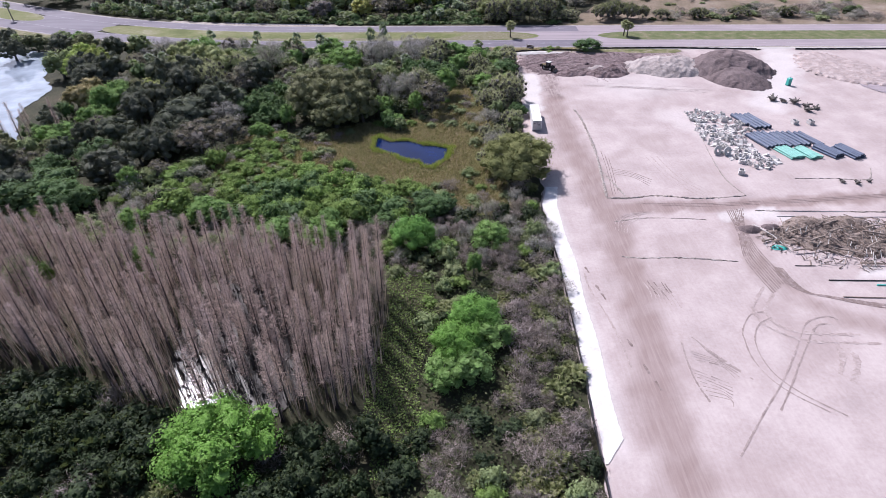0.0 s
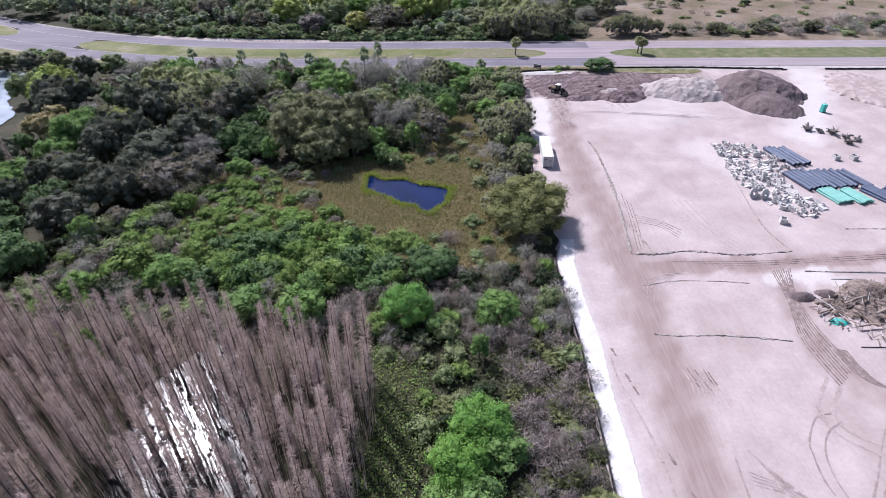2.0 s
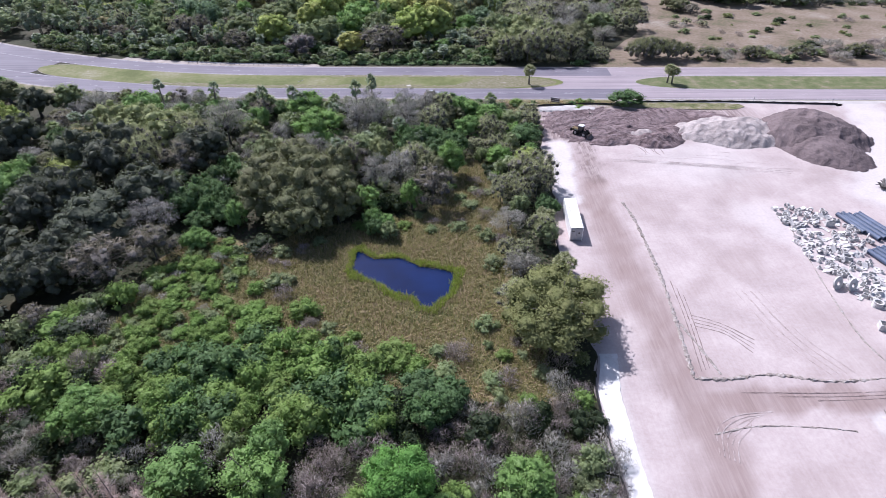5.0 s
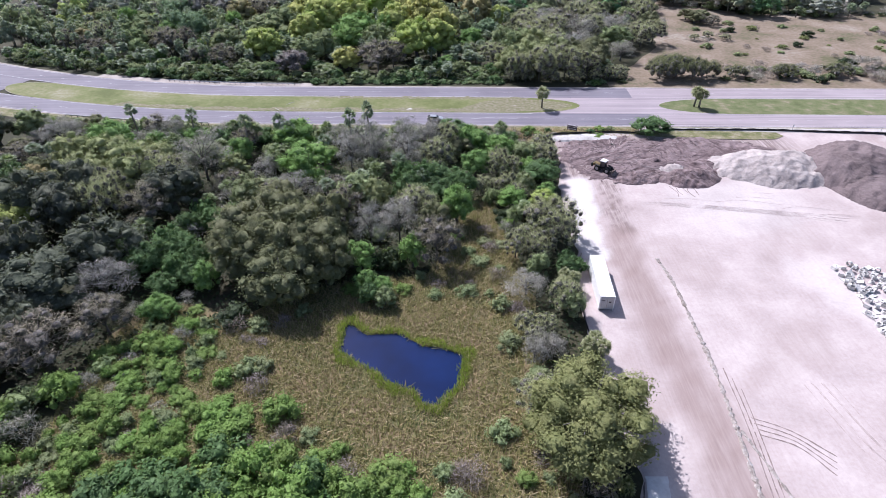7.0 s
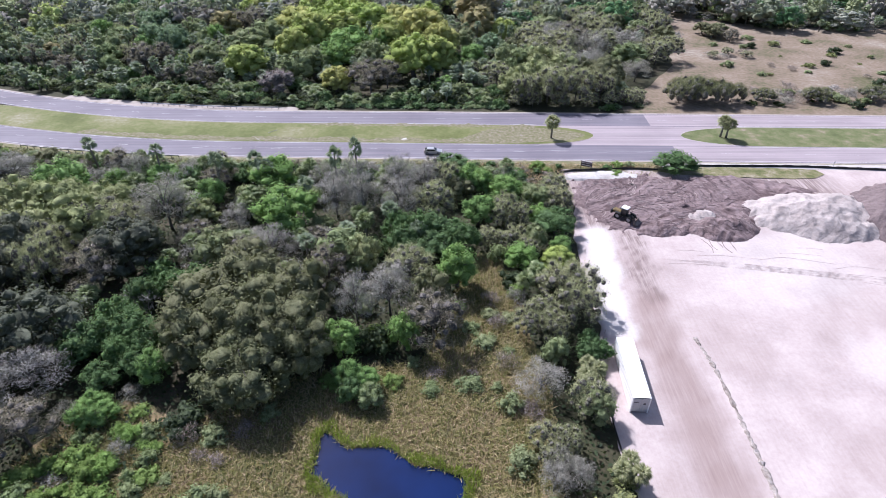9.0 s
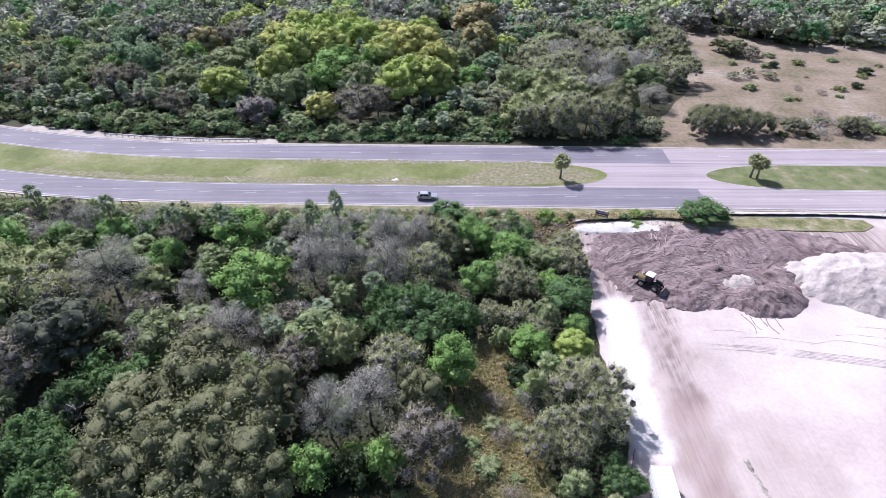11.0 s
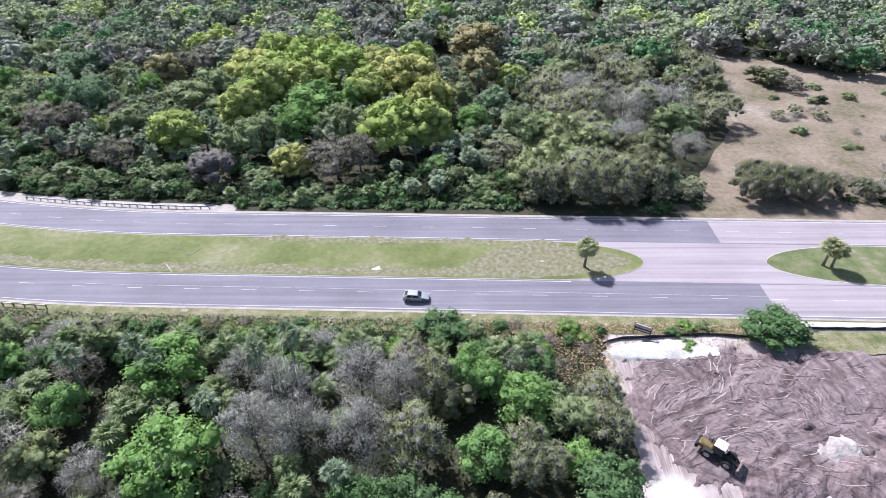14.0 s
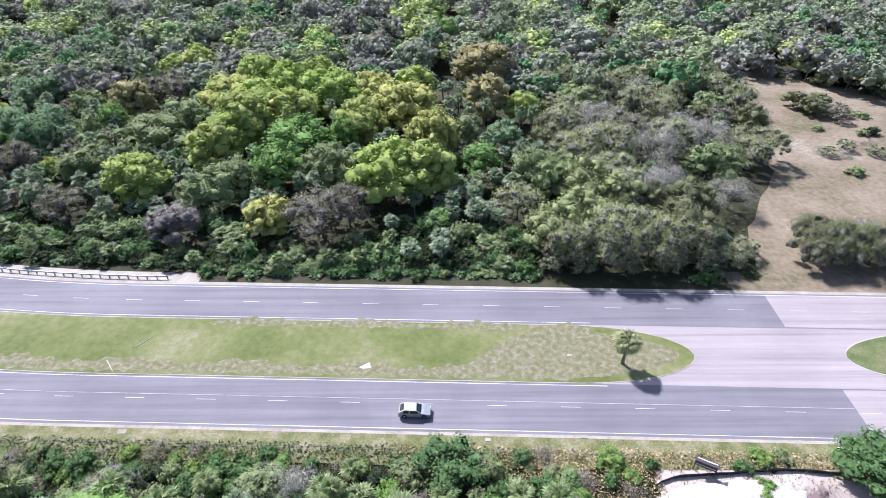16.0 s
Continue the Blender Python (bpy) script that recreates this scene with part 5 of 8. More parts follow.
def tree_kind(name, label, category, H, R, crown_mat, n, size, seed, variants=4, style="leaf", lobes_n=20, low=0.40, lsize=0.33, group="", flat=1.0, aspect=0.6, droop=0.0, bark=None, width=0.085, rise=0.9, wisps=0.0, fill=0.0):
    """Shapes of one kind of tree, each with a trunk and a crown."""
    out = []
    for k in range(variants):
        lb = lumps(seed + k, H, R, lobes_n, low, lsize, flat)
        tv, tf = limbs(seed + k, H, R, 6 if style == "leaf" else 16, 0.03 * H if style == "leaf" else 0.014 * H, 0.35)
        trunk = mesh(name + "_trunk", tv, tf, bark or M_BARK, True)
        if style == "leaf":
            bits = [shade_core(seed * 3 + k, lb, fill or 0.72), foliage(seed * 3 + k, lb, int(n * (1 - wisps)), size, aspect, droop=droop)]
            if wisps:
                bits.append(twigs(seed * 4 + k, lb, int(n * wisps), size * 2.2, size * 0.28, 0.4))
        else:
            bits = [shade_core(seed * 3 + k, lb, fill)] if fill else []
            bits.append(twigs(seed * 3 + k, lb, n, size, width, rise))
        cv, cf, cn = leafy(*bits)
        # twig-style cores take dark bark colour as the shade between their twigs
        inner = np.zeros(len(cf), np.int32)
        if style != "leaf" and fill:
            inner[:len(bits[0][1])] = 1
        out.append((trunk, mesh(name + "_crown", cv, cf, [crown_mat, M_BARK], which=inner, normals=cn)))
    return dict(name=name, label=label, category=category, group=group or name + "s", shapes=out, H=H, R=R, count=0)


def plant(kind, x, y, h, r, turn=None, label=""):
    """One tree of the kind, h metres high with a crown of radius r."""
    k = kind["count"] % len(kind["shapes"])
    kind["count"] += 1
    trunk, crown = kind["shapes"][k]
    base = root(kind["name"], label or kind["label"], kind["category"], kind["group"])
    sxy, sz_ = r / kind["R"], h / kind["H"]
    base.matrix_basis = pose(x, y, 0, 0, 0, rng.uniform(0, 360) if turn is None else turn) @ Matrix.Diagonal((sxy, sxy, sz_, 1))
    part("trunk", trunk, base)
    part("crown", crown, base)
    return base


def fan_leaf(r, L, blades=7):
    """One palmetto fan on its stalk, along +x, tip hanging."""
    vs, fs = [(0, -0.02, 0), (0, 0.02, 0), (L * 0.45, 0, 0.05 * L)], [(0, 1, 2)]
    for k in range(blades):
        a = (k - (blades - 1) / 2) * 2.5 / blades
        l = L * (0.62 - 0.05 * abs(k - (blades - 1) / 2)) * r.uniform(0.9, 1.1)
        c, s = math.cos(a), math.sin(a)
        b0 = np.array([L * 0.42, 0, 0.04 * L])
        mid = b0 + np.array([c * l * 0.6, s * l * 0.6, 0.0 * l])
        tip = b0 + np.array([c * l, s * l, -0.34 * l])
        side = np.array([-s, c, 0]) * 0.48 / blades * L
        i = len(vs)
        vs += [b0, mid + side, tip, mid - side]
        fs.append((i, i + 1, i + 2, i + 3))
    return np.array(vs), fs


def palm_crown(seed, L, n, lowest=-50, highest=80, blades=7):
    r = np.random.default_rng(seed)
    ps = []
    for k in range(n):
        v, ff = fan_leaf(r, L * r.uniform(0.85, 1.15), blades)
        el = radians(lowest + (highest - lowest) * ((k + 0.5) / n) ** 0.8)
        m = Matrix.Rotation(k * 2.39996 + r.uniform(-0.35, 0.35), 3, "Z") @ Matrix.Rotation(-el + r.uniform(-0.2, 0.2), 3, "Y") @ Matrix.Rotation(r.uniform(-0.9, 0.9), 3, "X")
        ps.append((v @ np.array(m).T, ff))
    return join(ps)


def palm_kind(name, label, H, L, seed, mat, n=30, variants=4, lowest=-55, blades=7, group="", category="palm"):
    out = []
    for k in range(variants):
        r = np.random.default_rng(seed + k)
        lean = r.uniform(-0.05, 0.05, 2) * H
        path = [(0, 0, -0.1), (lean[0] * 0.4, lean[1] * 0.4, H * 0.5), (lean[0], lean[1], H)]
        tv, tf = tube(path, [0.26, 0.19, 0.17], 8)
        cv, cf = palm_crown(seed + k, L, n, lowest, 82, blades)
        out.append((mesh(name + "_trunk", tv, tf, M_PALMBARK, True), mesh(name + "_crown", cv + (lean[0], lean[1], H), cf, mat)))
    return dict(name=name, label=label, category=category, group=group or name + "s", shapes=out, H=H, R=L, count=0)


def shrub_kind(name, label, H, R, mat, n, size, seed, variants=4, style="leaf", category="shrub", aspect=0.5, lobes_n=9):
    out = []
    for k in range(variants):
        lb = lumps(seed + k, H, R, lobes_n, 0.3, 0.42, 0.9)
        if style == "leaf":
            v, ff, nn = leafy(shade_core(seed * 5 + k, lb, 0.7), foliage(seed * 5 + k, lb, n, size, aspect, 0.6, 0.15))
        elif style == "fan":
            ps = []
            r = np.random.default_rng(seed + k)
            for j in range(6):
                cv, cf = palm_crown(seed * 9 + k * 20 + j, 0.85, 9, 5, 80, 6)
                away = R * r.uniform(0.36, 0.56) if j else 0.0
                ps.append((cv + (away * math.cos(1.257 * j), away * math.sin(1.257 * j), H * r.uniform(0.02, 0.22)), cf))
            v, ff = join(ps)
            nn = None
        else:
            v, ff, nn = leafy(twigs(seed * 5 + k, lb, n, size, 0.05, 0.6), stems(lb))
        out.append(mesh(name, v, ff, mat, normals=nn))
    return dict(name=name, label=label, category=category, group=name + "s", shapes=out, H=H, R=R, count=0)


def bush(kind, x, y, h, r, label=""):
    k = kind["count"] % len(kind["shapes"])
    kind["count"] += 1
    ob = thing(kind["name"], kind["shapes"][k], label or kind["label"], kind["category"], kind["group"])
    ob.matrix_basis = pose(x, y, -0.18, 0, 0, rng.uniform(0, 360)) @ Matrix.Diagonal((r / kind["R"], r / kind["R"], h / kind["H"], 1))
    return ob


def scatter(x0, x1, y0, y1, gap, ok, seed):
    """Points at least gap apart, by a jittered hexagonal grid, where ok(x, y)."""
    r = np.random.default_rng(seed)
    xs, ys = np.meshgrid(np.arange(x0, x1, gap), np.arange(y0, y1, gap * 0.87))
    xs = xs + (np.arange(len(ys)) % 2)[:, None] * gap / 2
    xs, ys = xs + r.uniform(-0.33, 0.33, xs.shape) * gap, ys + r.uniform(-0.33, 0.33, ys.shape) * gap
    keep = ok(xs, ys)
    p = np.c_[xs[keep], ys[keep]]
    return p[r.permutation(len(p))]

# ---------------------------------------------------------------- kinds of plants
OAK = tree_kind("oak_tree", "dense dusty grey-green oak in the wood", "tree", 10.5, 4.4, L_OAK, 2400, 0.28, 11, 5, lobes_n=26, lsize=0.30, aspect=0.8, wisps=0.6)
OLIVE = tree_kind("olive_tree", "rounded olive-green tree with small leaves", "tree", 10, 4.4, L_OLIVE, 2300, 0.30, 31, 5, lobes_n=26, lsize=0.29, aspect=0.8, wisps=0.25)
GREEN = tree_kind("maple_tree", "fresh bright green tree in new leaf", "tree", 9, 3.8, L_PALEGREEN, 2300, 0.27, 51, 4, lobes_n=24, lsize=0.29, aspect=0.8)
YELLOW = tree_kind("spring_oak", "broad yellow-green oak in new leaf", "tree", 16, 6.8, L_YELLOW, 3000, 0.42, 71, 5, lobes_n=48, lsize=0.23, aspect=0.8, fill=0.84)
RUST = tree_kind("rusty_oak", "rust-orange oak flushing with new leaves", "tree", 14, 5.5, L_ORANGE, 2600, 0.40, 91, 3, lobes_n=38, lsize=0.25, aspect=0.8, fill=0.84)
GOLD = tree_kind("golden_oak", "broad golden-tan oak in new leaf", "tree", 16, 6.8, L_GOLD, 3000, 0.42, 77, 3, lobes_n=48, lsize=0.23, aspect=0.8, fill=0.84)
DEEP = tree_kind("bay_tree", "deep green glossy evergreen tree", "tree", 7, 3.4, L_DEEP, 1900, 0.28, 111, 4, lobes_n=22, lsize=0.30, aspect=0.7)
SOFT = tree_kind("tupelo_tree", "soft blue-green tree in new leaf", "tree", 12, 5.5, L_SOFT, 2600, 0.38, 117, 2, lobes_n=36, lsize=0.25, aspect=0.7)
PALEOAK = tree_kind("sweetgum_tree", "pale yellow-olive tree flushing with new leaves", "tree", 11, 5.4, L_PALEOLIVE, 2600, 0.30, 37, 2, lobes_n=34, lsize=0.26, aspect=0.8, wisps=0.45)
OAKFINE = tree_kind("oak_tree", "big dusty olive oak with fine twigs at the clearing", "tree", 11, 6.0, L_OAK, 7000, 0.26, 21, 2, lobes_n=46, lsize=0.25, aspect=0.7, wisps=0.62)
DARKOAK = tree_kind("live_oak", "big dark grey-green oak in the wood", "tree", 11, 5.4, L_SHADE, 3300, 0.30, 25, 3, lobes_n=36, lsize=0.26, aspect=0.7, wisps=0.4)
GREENFINE = tree_kind("maple_tree", "full bright green tree in dense new leaf", "tree", 8, 5.5, L_GREEN, 8000, 0.26, 61, 1, lobes_n=42, lsize=0.24, aspect=0.7)
OLIVEFINE = tree_kind("olive_tree", "big rounded olive-green tree with fine leaves", "tree", 9, 6.0, L_WILLOWOAK, 15000, 0.21, 41, 1, lobes_n=54, lsize=0.20, aspect=0.7, wisps=0.3)
GREY = tree_kind("bare_tree", "leafless grey tree with fine twigs", "tree", 11, 4.6, L_TWIG, 4200, 0.58, 131, 5, style="twig", lobes_n=26, lsize=0.29, width=0.06, rise=0.3)
MOSSY = tree_kind("mossy_tree", "half-bare brown-grey tree hung with moss", "tree", 10, 4.2, L_MOSS, 2900, 0.55, 151, 4, style="twig", lobes_n=24, lsize=0.30, width=0.07, rise=-0.1, fill=0.42)
BRUSHY = tree_kind("brush_mound", "low tangled grey-green brush mound in the field", "brush", 5.5, 5.0, L_OAK, 5200, 0.55, 159, 2, style="twig", lobes_n=30, lsize=0.27, width=0.055, rise=0.3, fill=0.5)
PURPLE = tree_kind("bare_tree", "leafless purple-brown tree with hanging twigs", "tree", 9, 4.4, L_BROWN, 2900, 0.55, 157, 1, style="twig", lobes_n=24, lsize=0.30, width=0.075, rise=-0.3, fill=0.6)
WISPY = tree_kind("moss_hung_oak", "grey-green oak with fine wispy twigs and moss", "tree", 10, 5.0, L_WISP, 4300, 0.5, 161, 4, style="twig", lobes_n=34, lsize=0.26, width=0.07, rise=0.25, fill=0.45)
PALM = palm_kind("cabbage_palm", "cabbage palm with a round head of fans", 7.0, 1.9, 171, L_PALM, 32, 4, blades=8)
MEDPALM = palm_kind("cabbage_palm", "cabbage palm with yellowish drooping fans", 4.2, 1.9, 175, L_MEDPALM, 54, 3, lowest=-65, blades=9)
LOWPALM = palm_kind("young_palm", "short olive-green palm with drooping fans", 2.2, 2.1, 191, L_WOODPALM, 28, 4, lowest=-40, blades=8)
NORTHPALM = palm_kind("palm_tree", "blue-grey palm with a dense fan head north of the road", 5.0, 2.2, 185, L_PALM, 34, 3, lowest=-60, blades=8)
TALLPALM = palm_kind("palm_tree", "grey-green palm with a dense fan head in the wood", 5.0, 2.2, 181, L_WOODPALM, 34, 4, lowest=-60, blades=8)
BAYSHRUB = shrub_kind("gallberry_shrub", "deep green rounded evergreen shrub", 3.0, 2.0, L_DEEP, 440, 0.32, 221, 4, aspect=0.75)
WILLOW = shrub_kind("willow_shrub", "fresh green willow shrub in damp ground", 3.0, 1.9, L_WILLOW, 760, 0.25, 211, 4, aspect=0.6)
THICKET = shrub_kind("wax_myrtle", "dense evergreen shrub in shade-dark green", 3.2, 2.1, L_DARK, 480, 0.30, 231, 4, aspect=0.7)
OLIVESHRUB = shrub_kind("olive_shrub", "dull olive-green rounded shrub", 3.0, 2.0, L_OLIVE, 500, 0.30, 251, 4, aspect=0.7)
BUTTON = shrub_kind("buttonbush", "olive-green bush on damp ground", 3.0, 2.0, L_OLIVE, 460, 0.30, 261, 4, aspect=0.7)
BRUSH = shrub_kind("bare_shrub", "leafless brown shrub with fine stems", 3.0, 1.9, L_BROWN, 760, 0.5, 271, 4, style="twig")
GREYBRUSH = shrub_kind("grey_shrub", "leafless grey shrub with fine stems", 3.4, 2.1, L_TWIG, 760, 0.52, 291, 4, style="twig")
PALMETTO = shrub_kind("saw_palmetto", "yellowish saw palmetto clump", 1.8, 1.7, L_PALMETTO, 0, 0, 311, 4, style="fan")
DARKPALMETTO = shrub_kind("palmetto_clump", "glossy palmetto clump in shade-dark green at the wood's front", 2.2, 1.9, L_DARK, 0, 0, 331, 4, style="fan")

SCRUB = shrub_kind("scrub_palmetto", "fresh green palmetto clump beside the road", 1.9, 1.8, L_SCRUB, 0, 0, 351, 4, style="fan")

TAKEN = []


def free_of(x, y, r, slack=0.75):
    return all((x - a) ** 2 + (y - b) ** 2 > ((r + c) * slack) ** 2 for a, b, c in TAKEN)


def set_tree(kind, x, y, h, r, label=""):
    TAKEN.append((x, y, r))
    wide = 1.0 if kind in (PALM, MEDPALM) else 1.12
    return plant(kind, x, y, h, r * wide, None, label)


# the trees that stand out
set_tree(OLIVEFINE, 17.4, 118.0, 10.2, 9.0, "big rounded olive-green tree at the sand's edge")
set_tree(GREENFINE, -27.5, 42.3, 8.8, 6.9, "full bright green tree standing before the cypresses")
set_tree(GREENFINE, 5.6, 66.5, 6.4, 4.2)
set_tree(GREENFINE, 2.4, 61.0, 6.0, 3.9)
set_tree(GREEN, 7.8, 63.0, 5.2, 3.3)
set_tree(GREEN, 0.4, 55.5, 4.8, 3.1)
set_tree(GREEN, 4.6, 57.0, 4.6, 3.0)
set_tree(DEEP, 0.6, 215.4, 4.2, 4.2)
set_tree(DEEP, 54.4, 214.8, 4.6, 4.9, "broad glossy green bush by the silt fence")
for kd, x, y, h, r in ((GREEN, -38.8, 204.4, 9.5, 5.4), (GREEN, -32.8, 188.9, 10.6, 6.2), (GREEN, -64.6, 206.2, 6.7, 3.9), (GREEN, -51.2, 198.0, 7.3, 3.6), (OLIVE, -42.7, 176.6, 9.0, 4.0), (MOSSY, -37.4, 175.8, 7.8, 3.7), (GREY, -56.9, 189.3, 13.4, 6.2), (GREY, -33.2, 178.3, 8.4, 4.3), (GREY, -20.2, 198.0, 12.9, 4.6), (GREY, -23.4, 193.3, 11.6, 4.3), (GREY, -17.7, 192.8, 12.3, 4.4), (GREY, -5.3, 200.7, 10.8, 3.8), (WISPY, -0.7, 201.9, 10.1, 3.6), (MOSSY, -4.1, 205.3, 9.4, 3.4), (GREY, -9.9, 193.0, 11.0, 4.0), (WISPY, -3.0, 192.4, 10.3, 4.5), (GREY, -11.0, 203.0, 11.2, 4.3), (GREEN, 5.1, 206.6, 6.7, 2.9), (GREEN, 3.2, 203.0, 7.8, 2.9)):
    set_tree(kd, x, y, h, r)
for kd, x, y, h, r in ((GREEN, 7.3, 203.2, 7.1, 2.9), (GREEN, 12.1, 200.0, 6.7, 3.9), (GREEN, 6.3, 190.8, 7.3, 3.7), (WISPY, 23.1, 195.4, 7.3, 3.5), (WISPY, 23.0, 200.3, 7.6, 3.5), (OLIVE, 18.8, 197.0, 6.4, 3.3), (WISPY, 10.8, 189.1, 7.6, 2.7), (WISPY, 14.4, 190.3, 6.4, 2.7), (WISPY, 11.6, 192.9, 7.5, 2.7), (DEEP, 21.2, 187.0, 6.6, 4.2), (GREEN, 18.4, 191.0, 5.2, 2.4), (WISPY, 21.2, 169.8, 4.6, 3.2), (GREEN, 13.3, 175.8, 5.5, 3.3), (YELLOW, 19.8, 175.7, 5.0, 3.0), (DEEP, -2.6, 178.5, 6.5, 3.8), (DEEP, 1.9, 181.2, 7.5, 3.8), (DEEP, -2.7, 183.8, 7.3, 3.8), (PALEOAK, -15.7, 174.6, 9.0, 3.7), (GREY, -27.9, 205.4, 7.8, 3.7), (MOSSY, -52.5, 204.5, 7.3, 3.7), (GREEN, -21.2, 205.0, 6.2, 2.4)):
    set_tree(kd, x, y, h, r)
for kd, x, y, h, r in ((OAK, 2.0, 200.0, 6.7, 3.5), (WISPY, 7.3, 184.6, 3.9, 1.9), (WISPY, 6.8, 182.0, 4.7, 1.9), (WISPY, 9.2, 182.8, 4.4, 1.9), (GREY, -42.8, 188.9, 6.7, 3.2), (PALEOAK, -50.5, 190.5, 6.7, 3.6), (OAK, -38.4, 159.3, 13.4, 5.9), (OAK, -32.6, 164.8, 12.9, 5.3), (OAK, -23.3, 162.0, 13.4, 4.8), (GREY, -9.9, 162.9, 11.2, 4.3), (WISPY, -7.0, 170.1, 10.1, 4.5), (GREEN, 1.3, 170.4, 9.5, 3.7), (WISPY, 20.2, 160.3, 10.0, 4.1), (WISPY, 21.8, 164.8, 9.7, 4.1), (WISPY, 18.4, 165.8, 10.1, 4.1), (DEEP, -10.1, 183.8, 8.2, 3.2), (DEEP, -8.4, 179.6, 7.6, 3.2), (DEEP, -5.6, 183.2, 8.4, 3.2), (WISPY, -63.7, 184.8, 10.1, 4.8)):
    set_tree(kd, x, y, h, r)
for kd, x, y, h, r in ((PALEOAK, -71.4, 194.0, 9.0, 4.8), (GREY, -15.1, 160.9, 11.2, 3.4), (MOSSY, -21.0, 170.1, 10.1, 3.8), (OAK, -3.0, 163.8, 10.1, 3.2), (OAKFINE, -36.2, 153.4, 12.3, 6.5), (OAKFINE, -27.3, 154.9, 14.0, 7.7), (OAKFINE, -28.8, 146.4, 10.5, 6.8), (OAKFINE, -22.0, 150.5, 11.2, 5.0), (MOSSY, -2.7, 156.9, 10.6, 5.0), (GREEN, -16.8, 154.5, 6.7, 3.1), (OLIVE, -11.2, 144.5, 4.0, 2.0), (GREEN, -12.0, 147.2, 4.1, 2.0), (DEEP, -14.0, 145.2, 4.2, 2.0), (GREEN, -7.0, 155.1, 7.8, 2.4), (GREEN, -14.7, 147.9, 5.0, 2.1), (DEEP, -49.0, 155.4, 7.6, 3.3), (DEEP, -52.4, 158.6, 7.8, 3.3), (DEEP, -53.4, 154.1, 7.4, 3.3), (DEEP, -55.4, 153.0, 6.7, 3.8)):
    set_tree(kd, x, y, h, r)
for kd, x, y, h, r in ((DEEP, -48.5, 151.7, 6.4, 2.6), (DEEP, -45.3, 150.0, 5.7, 2.6), (DEEP, -45.4, 153.7, 6.7, 2.6), (GREEN, -42.5, 148.4, 7.0, 2.4), (DARKOAK, -62.8, 154.0, 12.3, 7.1), (GREY, -58.6, 145.7, 9.0, 4.8), (MOSSY, -54.8, 137.5, 8.5, 4.2), (PALEOAK, -85.9, 189.5, 13.1, 5.7), (PALEOAK, -77.9, 189.5, 12.5, 5.7), (GREEN, -81.9, 197.4, 13.1, 5.7), (WISPY, -69.6, 168.3, 13.3, 4.5), (WISPY, -70.5, 174.6, 12.5, 4.5), (WISPY, -75.5, 170.7, 11.2, 4.5), (DARKOAK, -58.6, 175.1, 11.8, 6.7), (MOSSY, -61.4, 169.6, 11.2, 5.3), (OLIVE, -19.9, 175.4, 9.0, 5.1), (OAK, -34.3, 169.5, 11.2, 5.8), (WISPY, -69.5, 185.2, 11.2, 6.6), (WISPY, 15.8, 156.6, 7.0, 2.7)):
    set_tree(kd, x, y, h, r)
for kd, x, y, h, r in ((WISPY, 15.1, 160.3, 6.9, 2.7), (WISPY, 12.2, 157.9, 7.3, 2.7), (GREY, 12.8, 146.6, 5.5, 3.6), (WISPY, 12.8, 134.6, 4.6, 2.1), (WISPY, 14.8, 136.7, 5.2, 2.1), (WISPY, 11.9, 137.4, 5.0, 2.1), (GREY, 13.2, 133.9, 4.5, 2.1), (GREY, 12.3, 131.2, 5.3, 2.1), (GREY, 15.1, 131.8, 5.4, 2.1), (OLIVE, 16.2, 181.9, 6.2, 2.6), (WISPY, 12.5, 181.7, 6.5, 2.6), (WISPY, 14.4, 178.6, 5.5, 2.6), (DEEP, 21.1, 155.0, 4.1, 1.8), (DEEP, 20.5, 152.6, 4.2, 1.8), (DEEP, 22.9, 153.2, 3.6, 1.8), (MEDPALM, 19.4, 148.0, 2.2, 1.4), (MEDPALM, 21.3, 148.4, 2.6, 1.4), (MEDPALM, 20.0, 149.9, 2.4, 1.4), (MEDPALM, 22.4, 131.7, 2.8, 1.4)):
    set_tree(kd, x, y, h, r)
for kd, x, y, h, r in ((MEDPALM, 21.8, 133.6, 2.6, 1.4), (MEDPALM, 20.5, 132.2, 2.8, 1.4), (DEEP, -50.1, 147.7, 4.5, 2.7), (GREEN, -49.0, 143.3, 3.6, 1.9), (GREEN, -49.4, 140.7, 4.0, 1.9), (GREEN, -46.9, 141.7, 3.5, 1.9), (DARKOAK, -68.4, 144.8, 11.0, 7.9), (DARKOAK, -77.8, 174.5, 14.0, 6.0), (DARKOAK, -84.1, 169.1, 14.6, 6.0), (DARKOAK, -76.2, 166.3, 13.2, 6.0), (RUST, -90.9, 180.9, 9.0, 3.5), (MOSSY, -60.9, 131.4, 10.0, 5.8), (WISPY, 11.7, 122.9, 6.0, 3.5), (YELLOW, -84.1, 162.3, 10.1, 4.9), (DARKOAK, -77.4, 152.9, 13.0, 5.4), (DARKOAK, -84.7, 154.9, 11.6, 5.4), (DARKOAK, -82.7, 147.5, 11.8, 5.4), (DARKOAK, -66.2, 135.5, 8.6, 3.8), (DARKOAK, -68.2, 140.3, 8.7, 3.8)):
    set_tree(kd, x, y, h, r)
